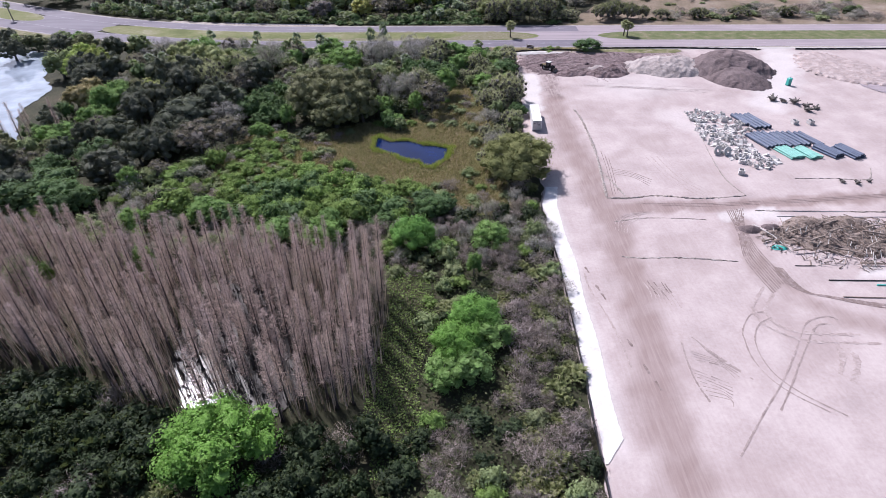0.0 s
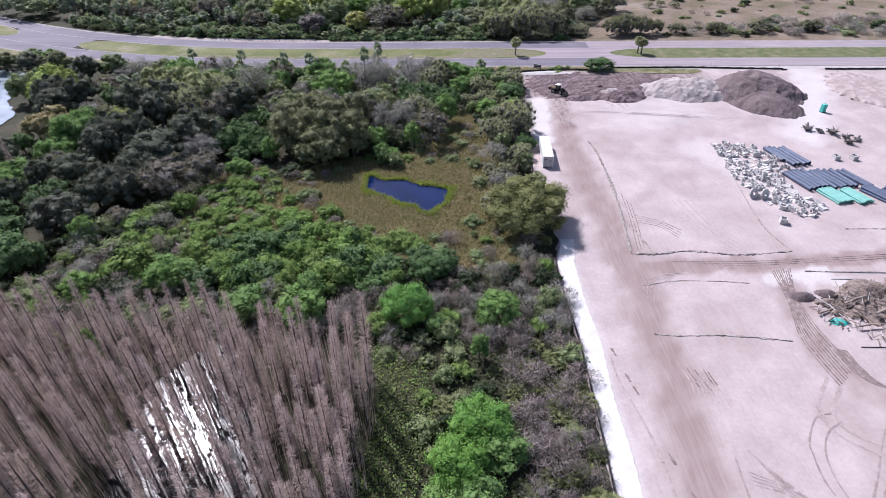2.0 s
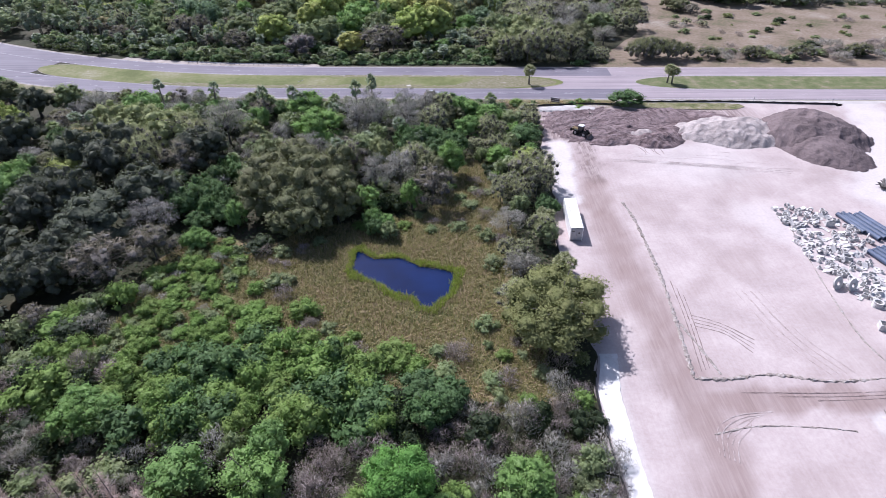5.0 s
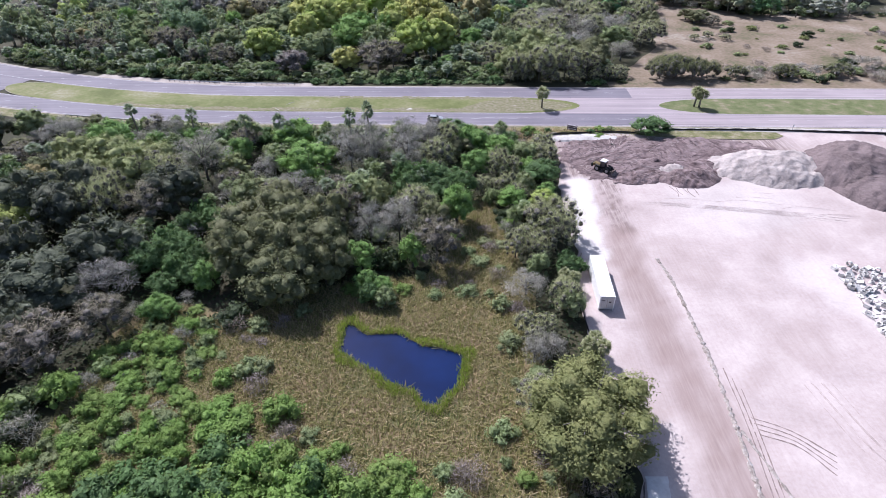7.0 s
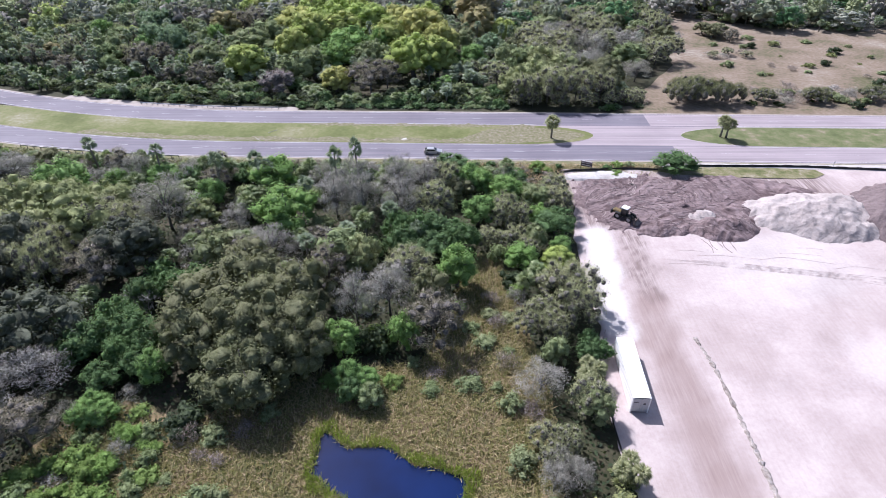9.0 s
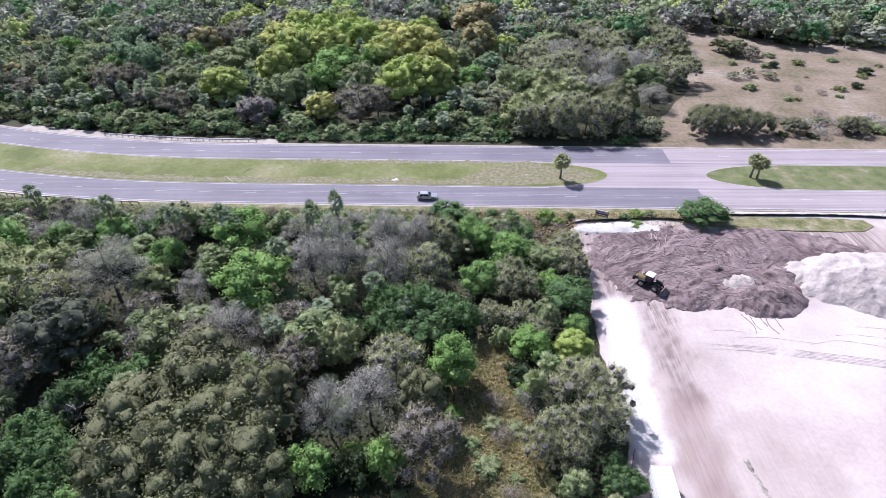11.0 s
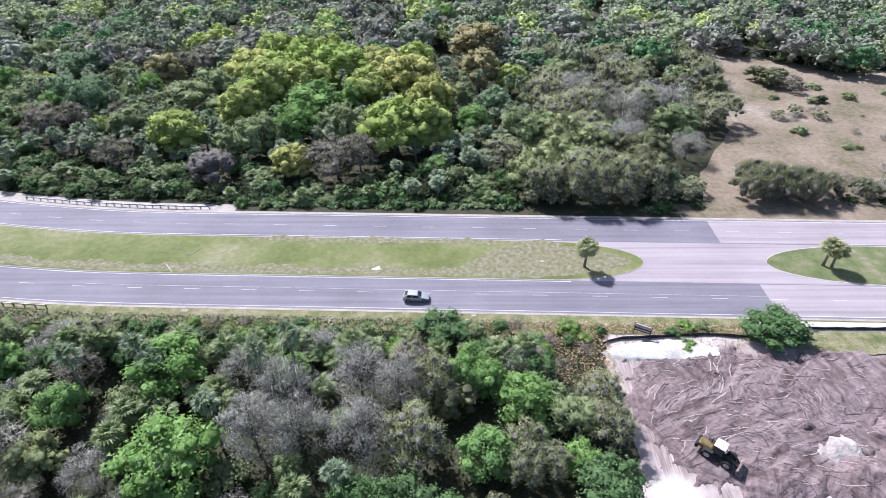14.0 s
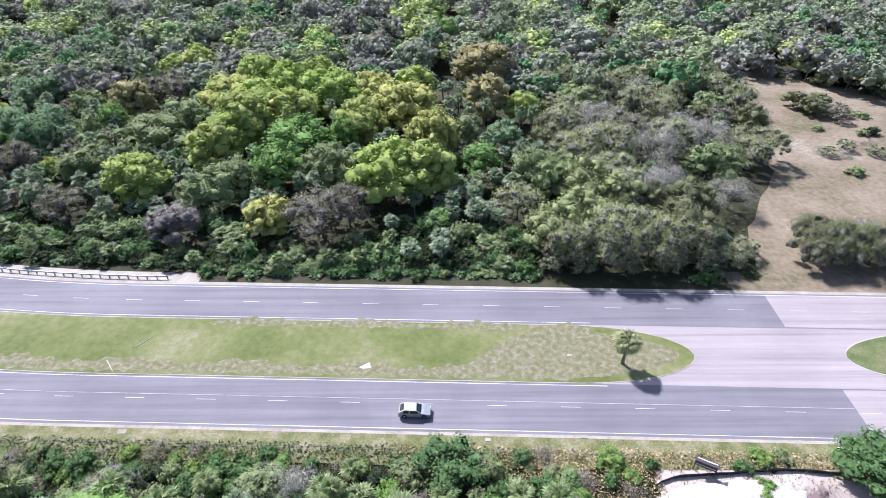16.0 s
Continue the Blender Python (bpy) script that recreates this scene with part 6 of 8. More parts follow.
for kd, x, y, h, r in ((DARKOAK, -71.4, 136.2, 8.9, 3.8), (DARKOAK, -73.7, 125.4, 9.0, 4.1), (DARKOAK, -68.4, 127.5, 8.9, 4.1), (DARKOAK, -72.9, 131.1, 9.0, 4.1), (DARKOAK, -77.6, 117.9, 9.0, 5.8), (DARKOAK, -83.9, 136.4, 9.0, 5.4), (GREEN, -91.7, 157.6, 9.9, 3.9), (GREEN, -95.1, 161.8, 9.7, 3.9), (GREEN, -97.1, 156.8, 10.3, 3.9), (GREEN, -95.7, 152.5, 6.3, 3.0), (GREEN, -98.1, 149.1, 6.5, 3.0), (GREEN, -93.9, 148.8, 5.9, 3.0), (RUST, -108.4, 162.7, 8.0, 3.7), (RUST, -103.3, 161.6, 8.6, 3.7), (RUST, -104.8, 166.5, 9.0, 3.7), (YELLOW, -115.5, 192.3, 11.2, 4.7), (YELLOW, -121.6, 194.9, 11.3, 4.7), (YELLOW, -120.8, 188.3, 10.0, 4.7), (PALEOAK, -80.5, 180.5, 12.0, 6.8)):
    set_tree(kd, x, y, h, r)
for kd, x, y, h, r in ((PALEOAK, -71.2, 183.1, 12.5, 6.8), (PALEOAK, -78.1, 189.9, 11.8, 6.8), (GREEN, -31.7, 89.4, 7.0, 4.0), (GREEN, -22.6, 89.6, 7.0, 4.0), (GREEN, -22.1, 94.8, 6.5, 2.6), (GREENFINE, -5.2, 89.5, 7.0, 4.3), (GREEN, 9.3, 89.0, 6.0, 3.5), (DEEP, -2.4, 100.0, 5.1, 3.0), (DEEP, 0.6, 103.0, 4.4, 3.0), (DEEP, -3.4, 104.1, 4.5, 3.0), (GREEN, 5.9, 80.7, 5.5, 1.5), (GREEN, -62.3, 95.8, 6.0, 3.0), (GREEN, -49.1, 97.7, 5.9, 2.7), (GREEN, -45.9, 99.8, 5.1, 2.7), (GREEN, -49.3, 101.6, 5.3, 2.7), (GREEN, -52.1, 79.6, 9.0, 1.9), (GREEN, -0.6, 86.4, 4.0, 1.8), (DEEP, -83.2, 124.9, 8.0, 4.5), (DEEP, -89.8, 104.2, 7.6, 5.0)):
    set_tree(kd, x, y, h, r)
for kd, x, y, h, r in ((DEEP, -82.2, 104.6, 7.6, 5.0), (DEEP, -86.3, 111.0, 7.5, 5.0), (GREEN, -71.0, 76.1, 9.0, 3.5), (DEEP, -80.2, 106.2, 6.5, 3.0), (DEEP, -79.3, 102.1, 6.1, 3.0), (DEEP, -76.3, 104.9, 6.2, 3.0), (DARKOAK, -111.8, 178.2, 10.0, 5.7), (DARKOAK, -108.8, 185.5, 11.1, 5.7), (DARKOAK, -116.6, 184.5, 11.5, 5.7), (OLIVE, -127.4, 197.6, 9.3, 4.8), (OLIVE, -128.4, 191.0, 10.5, 4.8), (OLIVE, -122.2, 193.4, 9.3, 4.8), (GREEN, -99.7, 140.1, 5.8, 3.6), (GREEN, -103.7, 137.0, 6.1, 3.6), (GREEN, -99.0, 135.0, 5.4, 3.6), (DARKOAK, -94.2, 109.8, 8.0, 5.0), (DARKOAK, -156.7, 210.4, 9.0, 4.9), (OAK, -154.9, 221.3, 8.0, 4.7), (DARKOAK, -144.1, 219.3, 8.0, 5.1)):
    set_tree(kd, x, y, h, r)
for kd, x, y, h, r in ((OAK, -135.0, 220.4, 8.0, 4.7), (DARKOAK, -118.6, 208.8, 10.1, 4.9), (OLIVE, -111.6, 213.5, 9.0, 4.6), (GREY, -99.0, 205.9, 10.1, 5.2), (DARKOAK, -172.8, 232.2, 7.0, 4.5)):
    set_tree(kd, x, y, h, r)
for x, y, h in ((-50.4, 202, 9.2), (-43.0, 205, 8.0), (-24.5, 202, 10.2), (-20.0, 204, 11.0), (-66, 208, 8.5), (-11.8, 186, 6.6), (-40, 203, 7.0), (-84, 214, 7.5), (-30, 196, 7.0), (-6, 182, 5.2)):
    set_tree(PALM, x, y, h, 1.9)
# low palmettos at the sand's edge
for x, y, h, r in ((20.2, 148.8, 2.0, 2.3), (21.4, 132.6, 2.1, 2.5), (20.0, 71.6, 2.4, 2.4), (19.8, 93.6, 1.9, 2.0), (19.4, 90.4, 1.9, 2.1), (19.9, 87.6, 1.7, 1.8), (19.2, 82.0, 1.5, 1.6), (20.3, 64.0, 1.6, 1.8), (19.6, 57.5, 1.7, 1.9)):
    bush(PALMETTO, x, y, h, r, "big yellow-green palmetto at the sand's edge")
# palms on the medians
set_tree(MEDPALM, 27.6, 233.6, 4.6, 2.3, "single cabbage palm on the grass median")
set_tree(MEDPALM, 73.0, 234.0, 4.3, 2.3, "cabbage palm of a pair on the green median")
set_tree(MEDPALM, 74.3, 233.4, 3.9, 2.3, "cabbage palm of a pair on the green median")
set_tree(PALM, -196.0, 271.5, 6.5, 1.9, "single cabbage palm on the grass median")
# north of the road
for kd, x, y, h, r in ((YELLOW, -50.2, 321.2, 16.1, 8.3), (YELLOW, -51.0, 309.6, 17.8, 8.3), (YELLOW, -40.5, 314.6, 16.5, 8.3), (GOLD, -59.4, 326.5, 16.0, 9.2), (YELLOW, -35.6, 330.6, 15.5, 7.1), (YELLOW, -36.9, 340.4, 16.1, 7.1), (YELLOW, -44.8, 334.4, 17.2, 7.1), (GREEN, -34.8, 299.2, 14.0, 9.1), (YELLOW, -56.8, 345.8, 16.0, 8.4), (GOLD, -10.2, 317.4, 17.0, 9.3), (YELLOW, -11.5, 282.7, 16.0, 8.7), (YELLOW, -3.6, 284.0, 15.0, 6.7), (YELLOW, -21.4, 309.6, 15.0, 7.1), (RUST, 13.4, 354.9, 17.0, 9.5), (RUST, 12.0, 328.1, 15.0, 6.8), (YELLOW, 22.0, 325.1, 11.0, 4.7), (GREEN, 9.0, 295.3, 9.0, 4.9), (YELLOW, -67.5, 282.6, 13.0, 7.3), (OLIVE, -50.5, 278.5, 11.0, 6.3)):
    set_tree(kd, x, y, h, r)
for kd, x, y, h, r in ((PURPLE, -53.5, 267.4, 9.0, 5.4), (GOLD, -35.5, 269.9, 9.0, 5.2), (MOSSY, -24.5, 268.6, 12.0, 7.1), (OLIVE, -72.3, 304.6, 13.0, 8.5), (RUST, -89.3, 329.3, 13.0, 6.2), (MOSSY, -79.2, 336.9, 12.6, 5.8), (MOSSY, -81.7, 344.6, 12.0, 5.8), (MOSSY, -87.1, 338.6, 11.8, 5.8), (YELLOW, -87.7, 358.7, 11.9, 5.6), (YELLOW, -80.4, 356.1, 13.5, 5.6), (YELLOW, -81.7, 363.8, 13.6, 5.6), (SOFT, -102.9, 313.1, 12.2, 5.9), (SOFT, -109.6, 308.2, 13.5, 5.9), (SOFT, -102.0, 304.8, 13.1, 5.9), (SOFT, -124.7, 377.0, 12.3, 5.8), (SOFT, -123.3, 385.1, 11.8, 5.8), (SOFT, -130.9, 382.3, 12.2, 5.8), (OLIVE, -126.9, 356.1, 11.2, 5.6), (OLIVE, -124.9, 363.6, 11.4, 5.6)):
    set_tree(kd, x, y, h, r)
for kd, x, y, h, r in ((OLIVE, -132.5, 361.6, 11.6, 5.6), (MOSSY, -108.5, 294.8, 10.6, 5.1), (MOSSY, -104.9, 288.6, 11.7, 5.1), (MOSSY, -101.4, 294.9, 10.0, 5.1), (OLIVE, -134.7, 349.9, 11.8, 4.9), (OLIVE, -140.8, 353.1, 11.6, 4.9), (OLIVE, -140.6, 346.3, 11.9, 4.9), (GREEN, -44.2, 379.6, 13.0, 6.4), (GREEN, -24.4, 306.5, 13.0, 4.3), (GREEN, -4.3, 404.8, 12.8, 5.5), (GREEN, 0.2, 398.7, 12.8, 5.5), (GREEN, 3.3, 405.6, 11.1, 5.5), (MOSSY, -27.7, 373.2, 13.6, 6.0), (MOSSY, -23.2, 380.3, 13.2, 6.0), (MOSSY, -31.6, 380.6, 12.8, 6.0), (GREEN, -111.0, 403.4, 11.4, 5.7), (GREEN, -113.2, 395.8, 11.1, 5.7), (GREEN, -105.5, 397.6, 10.7, 5.7), (WISPY, 31.2, 313.8, 11.2, 6.4)):
    set_tree(kd, x, y, h, r)
for kd, x, y, h, r in ((GREY, 40.1, 314.0, 12.5, 6.4), (WISPY, 35.5, 321.6, 10.7, 6.4), (GREY, 50.3, 297.1, 13.2, 7.5), (MOSSY, 45.8, 306.6, 13.8, 7.5), (WISPY, 39.8, 298.1, 13.8, 7.5), (GREY, 65.2, 302.9, 11.9, 6.2), (GREY, 61.7, 310.9, 10.6, 6.2), (WISPY, 56.5, 303.9, 12.3, 6.2), (WISPY, 38.0, 286.3, 11.3, 6.6), (PALEOAK, 30.2, 281.5, 12.2, 6.6), (PALEOAK, 38.3, 277.1, 11.8, 6.6), (OLIVE, 20.3, 288.0, 11.7, 4.7), (OLIVE, 23.5, 282.2, 11.0, 4.7), (OLIVE, 26.9, 287.8, 10.4, 4.7), (GREY, 47.7, 279.7, 11.6, 5.1), (OAK, 44.2, 273.5, 10.7, 5.1), (OAK, 51.3, 273.6, 11.4, 5.1), (WISPY, 73.7, 304.6, 9.2, 5.4), (WISPY, 74.5, 297.1, 9.9, 5.4)):
    set_tree(kd, x, y, h, r)
for kd, x, y, h, r in ((WISPY, 80.5, 301.6, 10.4, 5.4), (WISPY, 83.7, 348.8, 10.4, 5.0), (WISPY, 77.7, 345.1, 10.6, 5.0), (WISPY, 83.9, 341.7, 10.4, 5.0), (GREY, 58.2, 338.8, 9.7, 6.4), (WISPY, 58.8, 347.7, 11.1, 6.4), (WISPY, 50.8, 343.8, 11.6, 6.4), (WISPY, 32.7, 260.7, 13.0, 7.1), (PALEOAK, 21.8, 264.0, 11.0, 6.4), (OAK, 46.6, 264.1, 12.0, 5.9), (GREY, 62.3, 279.1, 8.0, 5.3), (OAK, 112.5, 337.0, 5.6, 3.7), (OAK, 106.4, 338.3, 5.6, 3.7), (OAK, 108.3, 332.4, 5.9, 3.7), (MOSSY, 110.6, 331.5, 4.9, 3.1), (MOSSY, 113.5, 326.9, 5.2, 3.1), (MOSSY, 116.0, 331.7, 4.4, 3.1), (MOSSY, 1.8, 383.2, 10.9, 5.3), (MOSSY, -5.5, 384.5, 10.9, 5.3)):
    set_tree(kd, x, y, h, r)
for kd, x, y, h, r in ((MOSSY, -3.1, 377.5, 10.7, 5.3), (WISPY, 30.7, 383.1, 11.6, 6.2), (WISPY, 24.1, 388.6, 9.9, 6.2), (WISPY, 22.6, 380.1, 10.8, 6.2), (WISPY, 32.1, 353.3, 10.4, 5.4), (WISPY, 31.3, 345.9, 10.5, 5.4), (WISPY, 38.2, 348.8, 11.1, 5.4), (WISPY, 73.0, 381.0, 10.5, 6.7), (WISPY, 82.3, 381.1, 10.1, 6.7), (WISPY, 77.5, 389.2, 10.4, 6.7), (MOSSY, 139.2, 390.1, 9.9, 6.2), (MOSSY, 129.1, 387.5, 10.2, 6.2), (MOSSY, 136.4, 380.1, 9.6, 6.2), (MOSSY, 152.8, 373.4, 9.2, 6.2), (MOSSY, 143.0, 373.7, 9.5, 6.2), (MOSSY, 147.7, 365.1, 10.0, 6.2), (YELLOW, -51.7, 307.6, 15.0, 7.6), (YELLOW, -30.4, 329.0, 16.0, 8.5), (OLIVE, -25.8, 288.3, 13.0, 6.2)):
    set_tree(kd, x, y, h, r)
for kd, x, y, h, r in ((GOLD, -2.7, 303.5, 15.0, 6.7), (YELLOW, -8.7, 336.1, 15.0, 7.0), (GREEN, -38.2, 288.3, 13.0, 6.2), (OLIVE, -68.4, 315.1, 13.0, 7.2), (YELLOW, -54.7, 297.4, 14.0, 6.5), (MOSSY, -19.7, 272.9, 11.0, 5.0), (OLIVE, -45.2, 283.3, 12.0, 5.4), (GOLD, -20.4, 330.8, 15.0, 7.7), (WISPY, 60.0, 321.2, 11.5, 5.7), (WISPY, 62.6, 328.8, 12.5, 5.7), (WISPY, 54.7, 327.3, 12.1, 5.7), (WISPY, 32.1, 296.5, 12.0, 7.2), (GREY, 41.7, 277.2, 12.0, 7.1), (OLIVE, 62.7, 292.2, 10.0, 6.4), (WISPY, 15.8, 275.2, 9.0, 5.8), (SOFT, 15.8, 308.5, 9.0, 5.4), (PALEOAK, 27.6, 270.2, 11.0, 6.2), (SOFT, -124.2, 338.1, 11.5, 5.0), (SOFT, -120.2, 332.4, 11.8, 5.0)):
    set_tree(kd, x, y, h, r)
for kd, x, y, h, r in ((SOFT, -117.3, 338.7, 12.2, 5.0), (GREEN, -109.7, 305.7, 11.0, 6.1), (MOSSY, -109.8, 345.6, 11.2, 4.6), (MOSSY, -106.5, 340.1, 10.7, 4.6), (MOSSY, -103.4, 345.7, 10.2, 4.6), (OLIVE, -83.6, 292.4, 10.0, 6.4), (MOSSY, -80.6, 275.3, 9.0, 5.1)):
    set_tree(kd, x, y, h, r)
for x, y, h, r in ((30.0, 258.5, 12.5, 5.2), (38.5, 258.8, 13.5, 5.4), (23.0, 258.8, 11.0, 4.6), (46.0, 259.2, 11.5, 4.8)):
    set_tree(WISPY, x, y, h, r)
for x, y, h, r in ((20.5, 257.4, 4.4, 2.8), (25.5, 256.8, 5.0, 3.0), (34.0, 256.8, 4.6, 3.0), (42.0, 257.0, 5.2, 3.2), (48.5, 257.2, 4.4, 2.8), (53.5, 258.4, 5.4, 3.4), (58.0, 261.5, 4.6, 3.0), (98.5, 305.2, 3.0, 2.2), (104.9, 308.3, 3.4, 2.6), (110.8, 305.2, 2.8, 2.5)):
    set_tree(WISPY, x, y, h, r, "low grey-green thicket of fine twigs down to the ground")
for kd, x, y, h, r in ((BRUSHY, 70.5, 259.5, 7.8, 5.5), (BRUSHY, 76.0, 260.5, 9.0, 5.9), (BRUSHY, 81.5, 259.5, 8.1, 5.5), (BRUSHY, 86.5, 260.0, 6.7, 4.6), (BRUSHY, 74.0, 265.0, 7.0, 5.1), (BRUSHY, 96.0, 260.0, 4.6, 4.0), (BRUSHY, 112.0, 260.0, 5.3, 4.4), (BRUSHY, 131.0, 261.0, 5.1, 5.1), (BRUSHY, 152.0, 262.0, 5.1, 4.8)):
    set_tree(kd, x, y, h, r, "low tangled grey-green brush mound in the field")


def dry(x, y):
    """Neither road, water, swamp, meadow nor site."""
    ok = ~(poly_inside(x, y, POND) | poly_inside(x, y, LAKE) | poly_inside(x, y, SWAMP) | poly_inside(x, y, MEADOW))
    return ok & (x < wood_edge(y) - 1.0) & (north_of_kerb(x, y) < -6.0)


VINES = [(15, 206), (20, 216), (27.5, 217), (27.5, 204.5), (22.5, 202.5), (17, 203)]


TREELINE = ([-160, -95, -75, -64, -56, -49, -42, -30, -18, -4, 6, 30], [100, 100, 106, 118, 135, 144, 147, 149, 152, 156, 168, 158])


def tall_zone(x, y):
    line = np.interp(x, TREELINE[0], TREELINE[1])
    return dry(x, y) & (y > line) & (north_of_kerb(x, y) < -10) & ((x > -112) | (y > 225)) & (x < wood_edge(y) - 7) & ~poly_inside(x, y, VINES)


def plant_mix(points, mix, seed, hs, rs):
    """mix: (kind, weight, size factor) rows; trees or shrubs."""
    r = np.random.default_rng(seed)
    w = np.array([m[1] for m in mix], float)
    for x, y in points:
        kind, _, sf = mix[r.choice(len(mix), p=w / w.sum())]
        grow = r.uniform(0.72, 1.36)
        h, rr = r.uniform(*hs) * sf * grow, r.uniform(*rs) * sf * grow
        tall = isinstance(kind["shapes"][0], tuple) and kind not in (PALM, LOWPALM, TALLPALM, NORTHPALM, MEDPALM)
        if not free_of(x, y, rr, 0.92 if tall else 0.66):
            continue
        if kind in (PALM, LOWPALM, TALLPALM, NORTHPALM, MEDPALM):
            plant(kind, x, y, r.uniform(*((0.55, 0.95) if hs[1] < 8.1 else (0.7, 1.25))) * kind["H"], kind["R"] * r.uniform(0.85, 1.1))
        elif tall:
            plant(kind, x, y, h, rr)
        else:
            bush(kind, x, y, h, rr)


west_s = lambda x, y: tall_zone(x, y) & (x < -36) & (y < 176)
east_s = lambda x, y: tall_zone(x, y) & ~west_s(x, y)
plant_mix(scatter(-165, -36, 100, 176, 5.2, west_s, 1), [(DARKOAK, 22, 1.0), (OAK, 12, 1.0), (GREY, 16, 1.0), (OLIVE, 12, 0.95), (MOSSY, 16, 0.95), (DEEP, 12, 0.8), (GREEN, 4, 0.75), (PALM, 6, 1)], 2, (6.0, 9.0), (3.2, 4.6))
near_road = lambda x, y: east_s(x, y) & (y > 189) & (x > -70)
far_off = lambda x, y: east_s(x, y) & ~near_road(x, y)
plant_mix(scatter(-165, 25, 128, 232, 5.2, far_off, 1), [(OAK, 14, 0.95), (GREY, 20, 0.95), (OLIVE, 10, 0.95), (MOSSY, 16, 0.9), (DEEP, 9, 0.72), (GREEN, 6, 0.78), (PALM, 5, 1), (TALLPALM, 8, 1)], 2, (5.0, 8.0), (3.0, 4.4))
plant_mix(scatter(-70, 25, 186, 216, 4.4, near_road, 87), [(GREY, 8, 1.0), (GREEN, 8, 0.9), (WISPY, 14, 0.95), (MOSSY, 6, 1.0), (TALLPALM, 28, 1), (OLIVE, 8, 0.9), (DEEP, 14, 0.8)], 88, (4.0, 6.0), (2.6, 3.6))
wood_rim = lambda x, y: tall_zone(x, y) & ~tall_zone(x, y - 5.0)
plant_mix(scatter(-112, 25, 98, 180, 3.0, wood_rim, 17), [(OLIVESHRUB, 16, 1.0), (THICKET, 42, 1.0), (WILLOW, 20, 0.9), (GREYBRUSH, 22, 1.0)], 18, (2.4, 4.4), (1.7, 2.6))
sand_side = lambda x, y: dry(x, y) & (x > wood_edge(y) - 7.5) & (y > 160) & (y < 213) & ~poly_inside(x, y, VINES)
plant_mix(scatter(15, 27, 160, 213, 2.9, sand_side, 83), [(WISPY, 26, 0.6), (GREEN, 20, 0.55), (OLIVE, 10, 0.6), (BUTTON, 20, 0.6), (WILLOW, 18, 0.58), (BRUSH, 14, 0.6), (PALMETTO, 8, 0.4)], 84, (5.0, 7.5), (3.2, 4.4))
strip_n = lambda x, y: dry(x, y) & (x > 9.5) & (y > 126) & (y < 160)
plant_mix(scatter(8, 24, 126, 160, 3.4, strip_n, 19), [(WISPY, 36, 0.72), (OLIVE, 24, 0.7), (GREY, 20, 0.66), (MOSSY, 14, 0.65), (DEEP, 8, 0.55)], 20, (6.5, 9.0), (3.0, 4.2))
under_s = lambda x, y: tall_zone(x, y) & (y > 160) & (x > -80)
plant_mix(scatter(-80, 26, 160, 216, 4.6, under_s, 25), [(TALLPALM, 24, 1), (LOWPALM, 22, 1), (BAYSHRUB, 22, 1.15), (OLIVESHRUB, 16, 1.15), (GREYBRUSH, 18, 1.4)], 26, (2.6, 4.6), (1.8, 2.7))
edge_n = lambda x, y: dry(x, y) & (north_of_kerb(x, y) > -13) & ~poly_inside(x, y, VINES)
plant_mix(scatter(-125, 24, 205, 240, 3.3, edge_n, 3), [(BAYSHRUB, 34, 0.8), (THICKET, 10, 0.8), (OLIVESHRUB, 18, 0.75), (BRUSH, 12, 0.8), (LOWPALM, 12, 1), (WILLOW, 14, 0.7)], 4, (2.0, 3.6), (1.6, 2.4))
GREENS = [(-43, 97), (-9, 96), (-6, 104), (-14, 111), (-30, 116), (-45, 110)]
greens = lambda x, y: poly_inside(x, y, GREENS)
plant_mix(scatter(-46, -4, 95, 125, 3.2, greens, 29), [(WILLOW, 50, 1.15), (BAYSHRUB, 44, 1.1), (GREEN, 6, 0.42)], 30, (2.4, 4.4), (2.0, 2.9))
marsh = lambda x, y: poly_inside(x, y, MARSH) & ~poly_inside(x, y, MEADOW) & ~greens(x, y)
plant_mix(scatter(-70, -20, 95, 150, 2.7, marsh, 91), [(WILLOW, 70, 1.0), (BUTTON, 18, 0.9), (GREYBRUSH, 12, 0.9)], 92, (1.2, 2.8), (1.1, 1.9))
willow_z = lambda x, y: dry(x, y) & ~poly_inside(x, y, MARSH) & (y > 96) & (y < 142) & (x < -27) & ~tall_zone(x, y) & ~greens(x, y)
plant_mix(scatter(-95, -26, 95, 142, 3.3, willow_z, 5), [(WILLOW, 24, 1.1), (THICKET, 36, 1.1), (OLIVESHRUB, 10, 1.0), (BRUSH, 16, 1.0), (GREYBRUSH, 14, 1.1)], 6, (2.2, 4.0), (1.9, 2.9))
near_pond = lambda x, y: poly_inside(x, y, MEADOW) & ~poly_inside(x, y, [(-24, 146), (-26, 124), (-8, 112), (6, 116), (7, 140), (-4, 146)])
south_w = lambda x, y: near_pond(x, y) & (y < 124) & (x < 2) & ~greens(x, y)
plant_mix(scatter(-38, 15, 103, 168, 3.4, south_w, 7), [(WILLOW, 50, 1.0), (BUTTON, 30, 1.0), (BRUSH, 20, 0.9)], 8, (1.6, 3.2), (1.6, 2.6))
rest_m = lambda x, y: near_pond(x, y) & ~south_w(x, y) & ~greens(x, y)
plant_mix(scatter(-38, 15, 103, 168, 4.6, rest_m, 27), [(WILLOW, 12, 0.8), (BUTTON, 50, 0.85), (BRUSH, 38, 0.9)], 28, (1.4, 2.6), (1.3, 2.1))
band_c = lambda x, y: dry(x, y) & (y > 84) & (y < 108) & (x > -95) & ~willow_z(x, y) & ~tall_zone(x, y) & ~greens(x, y)
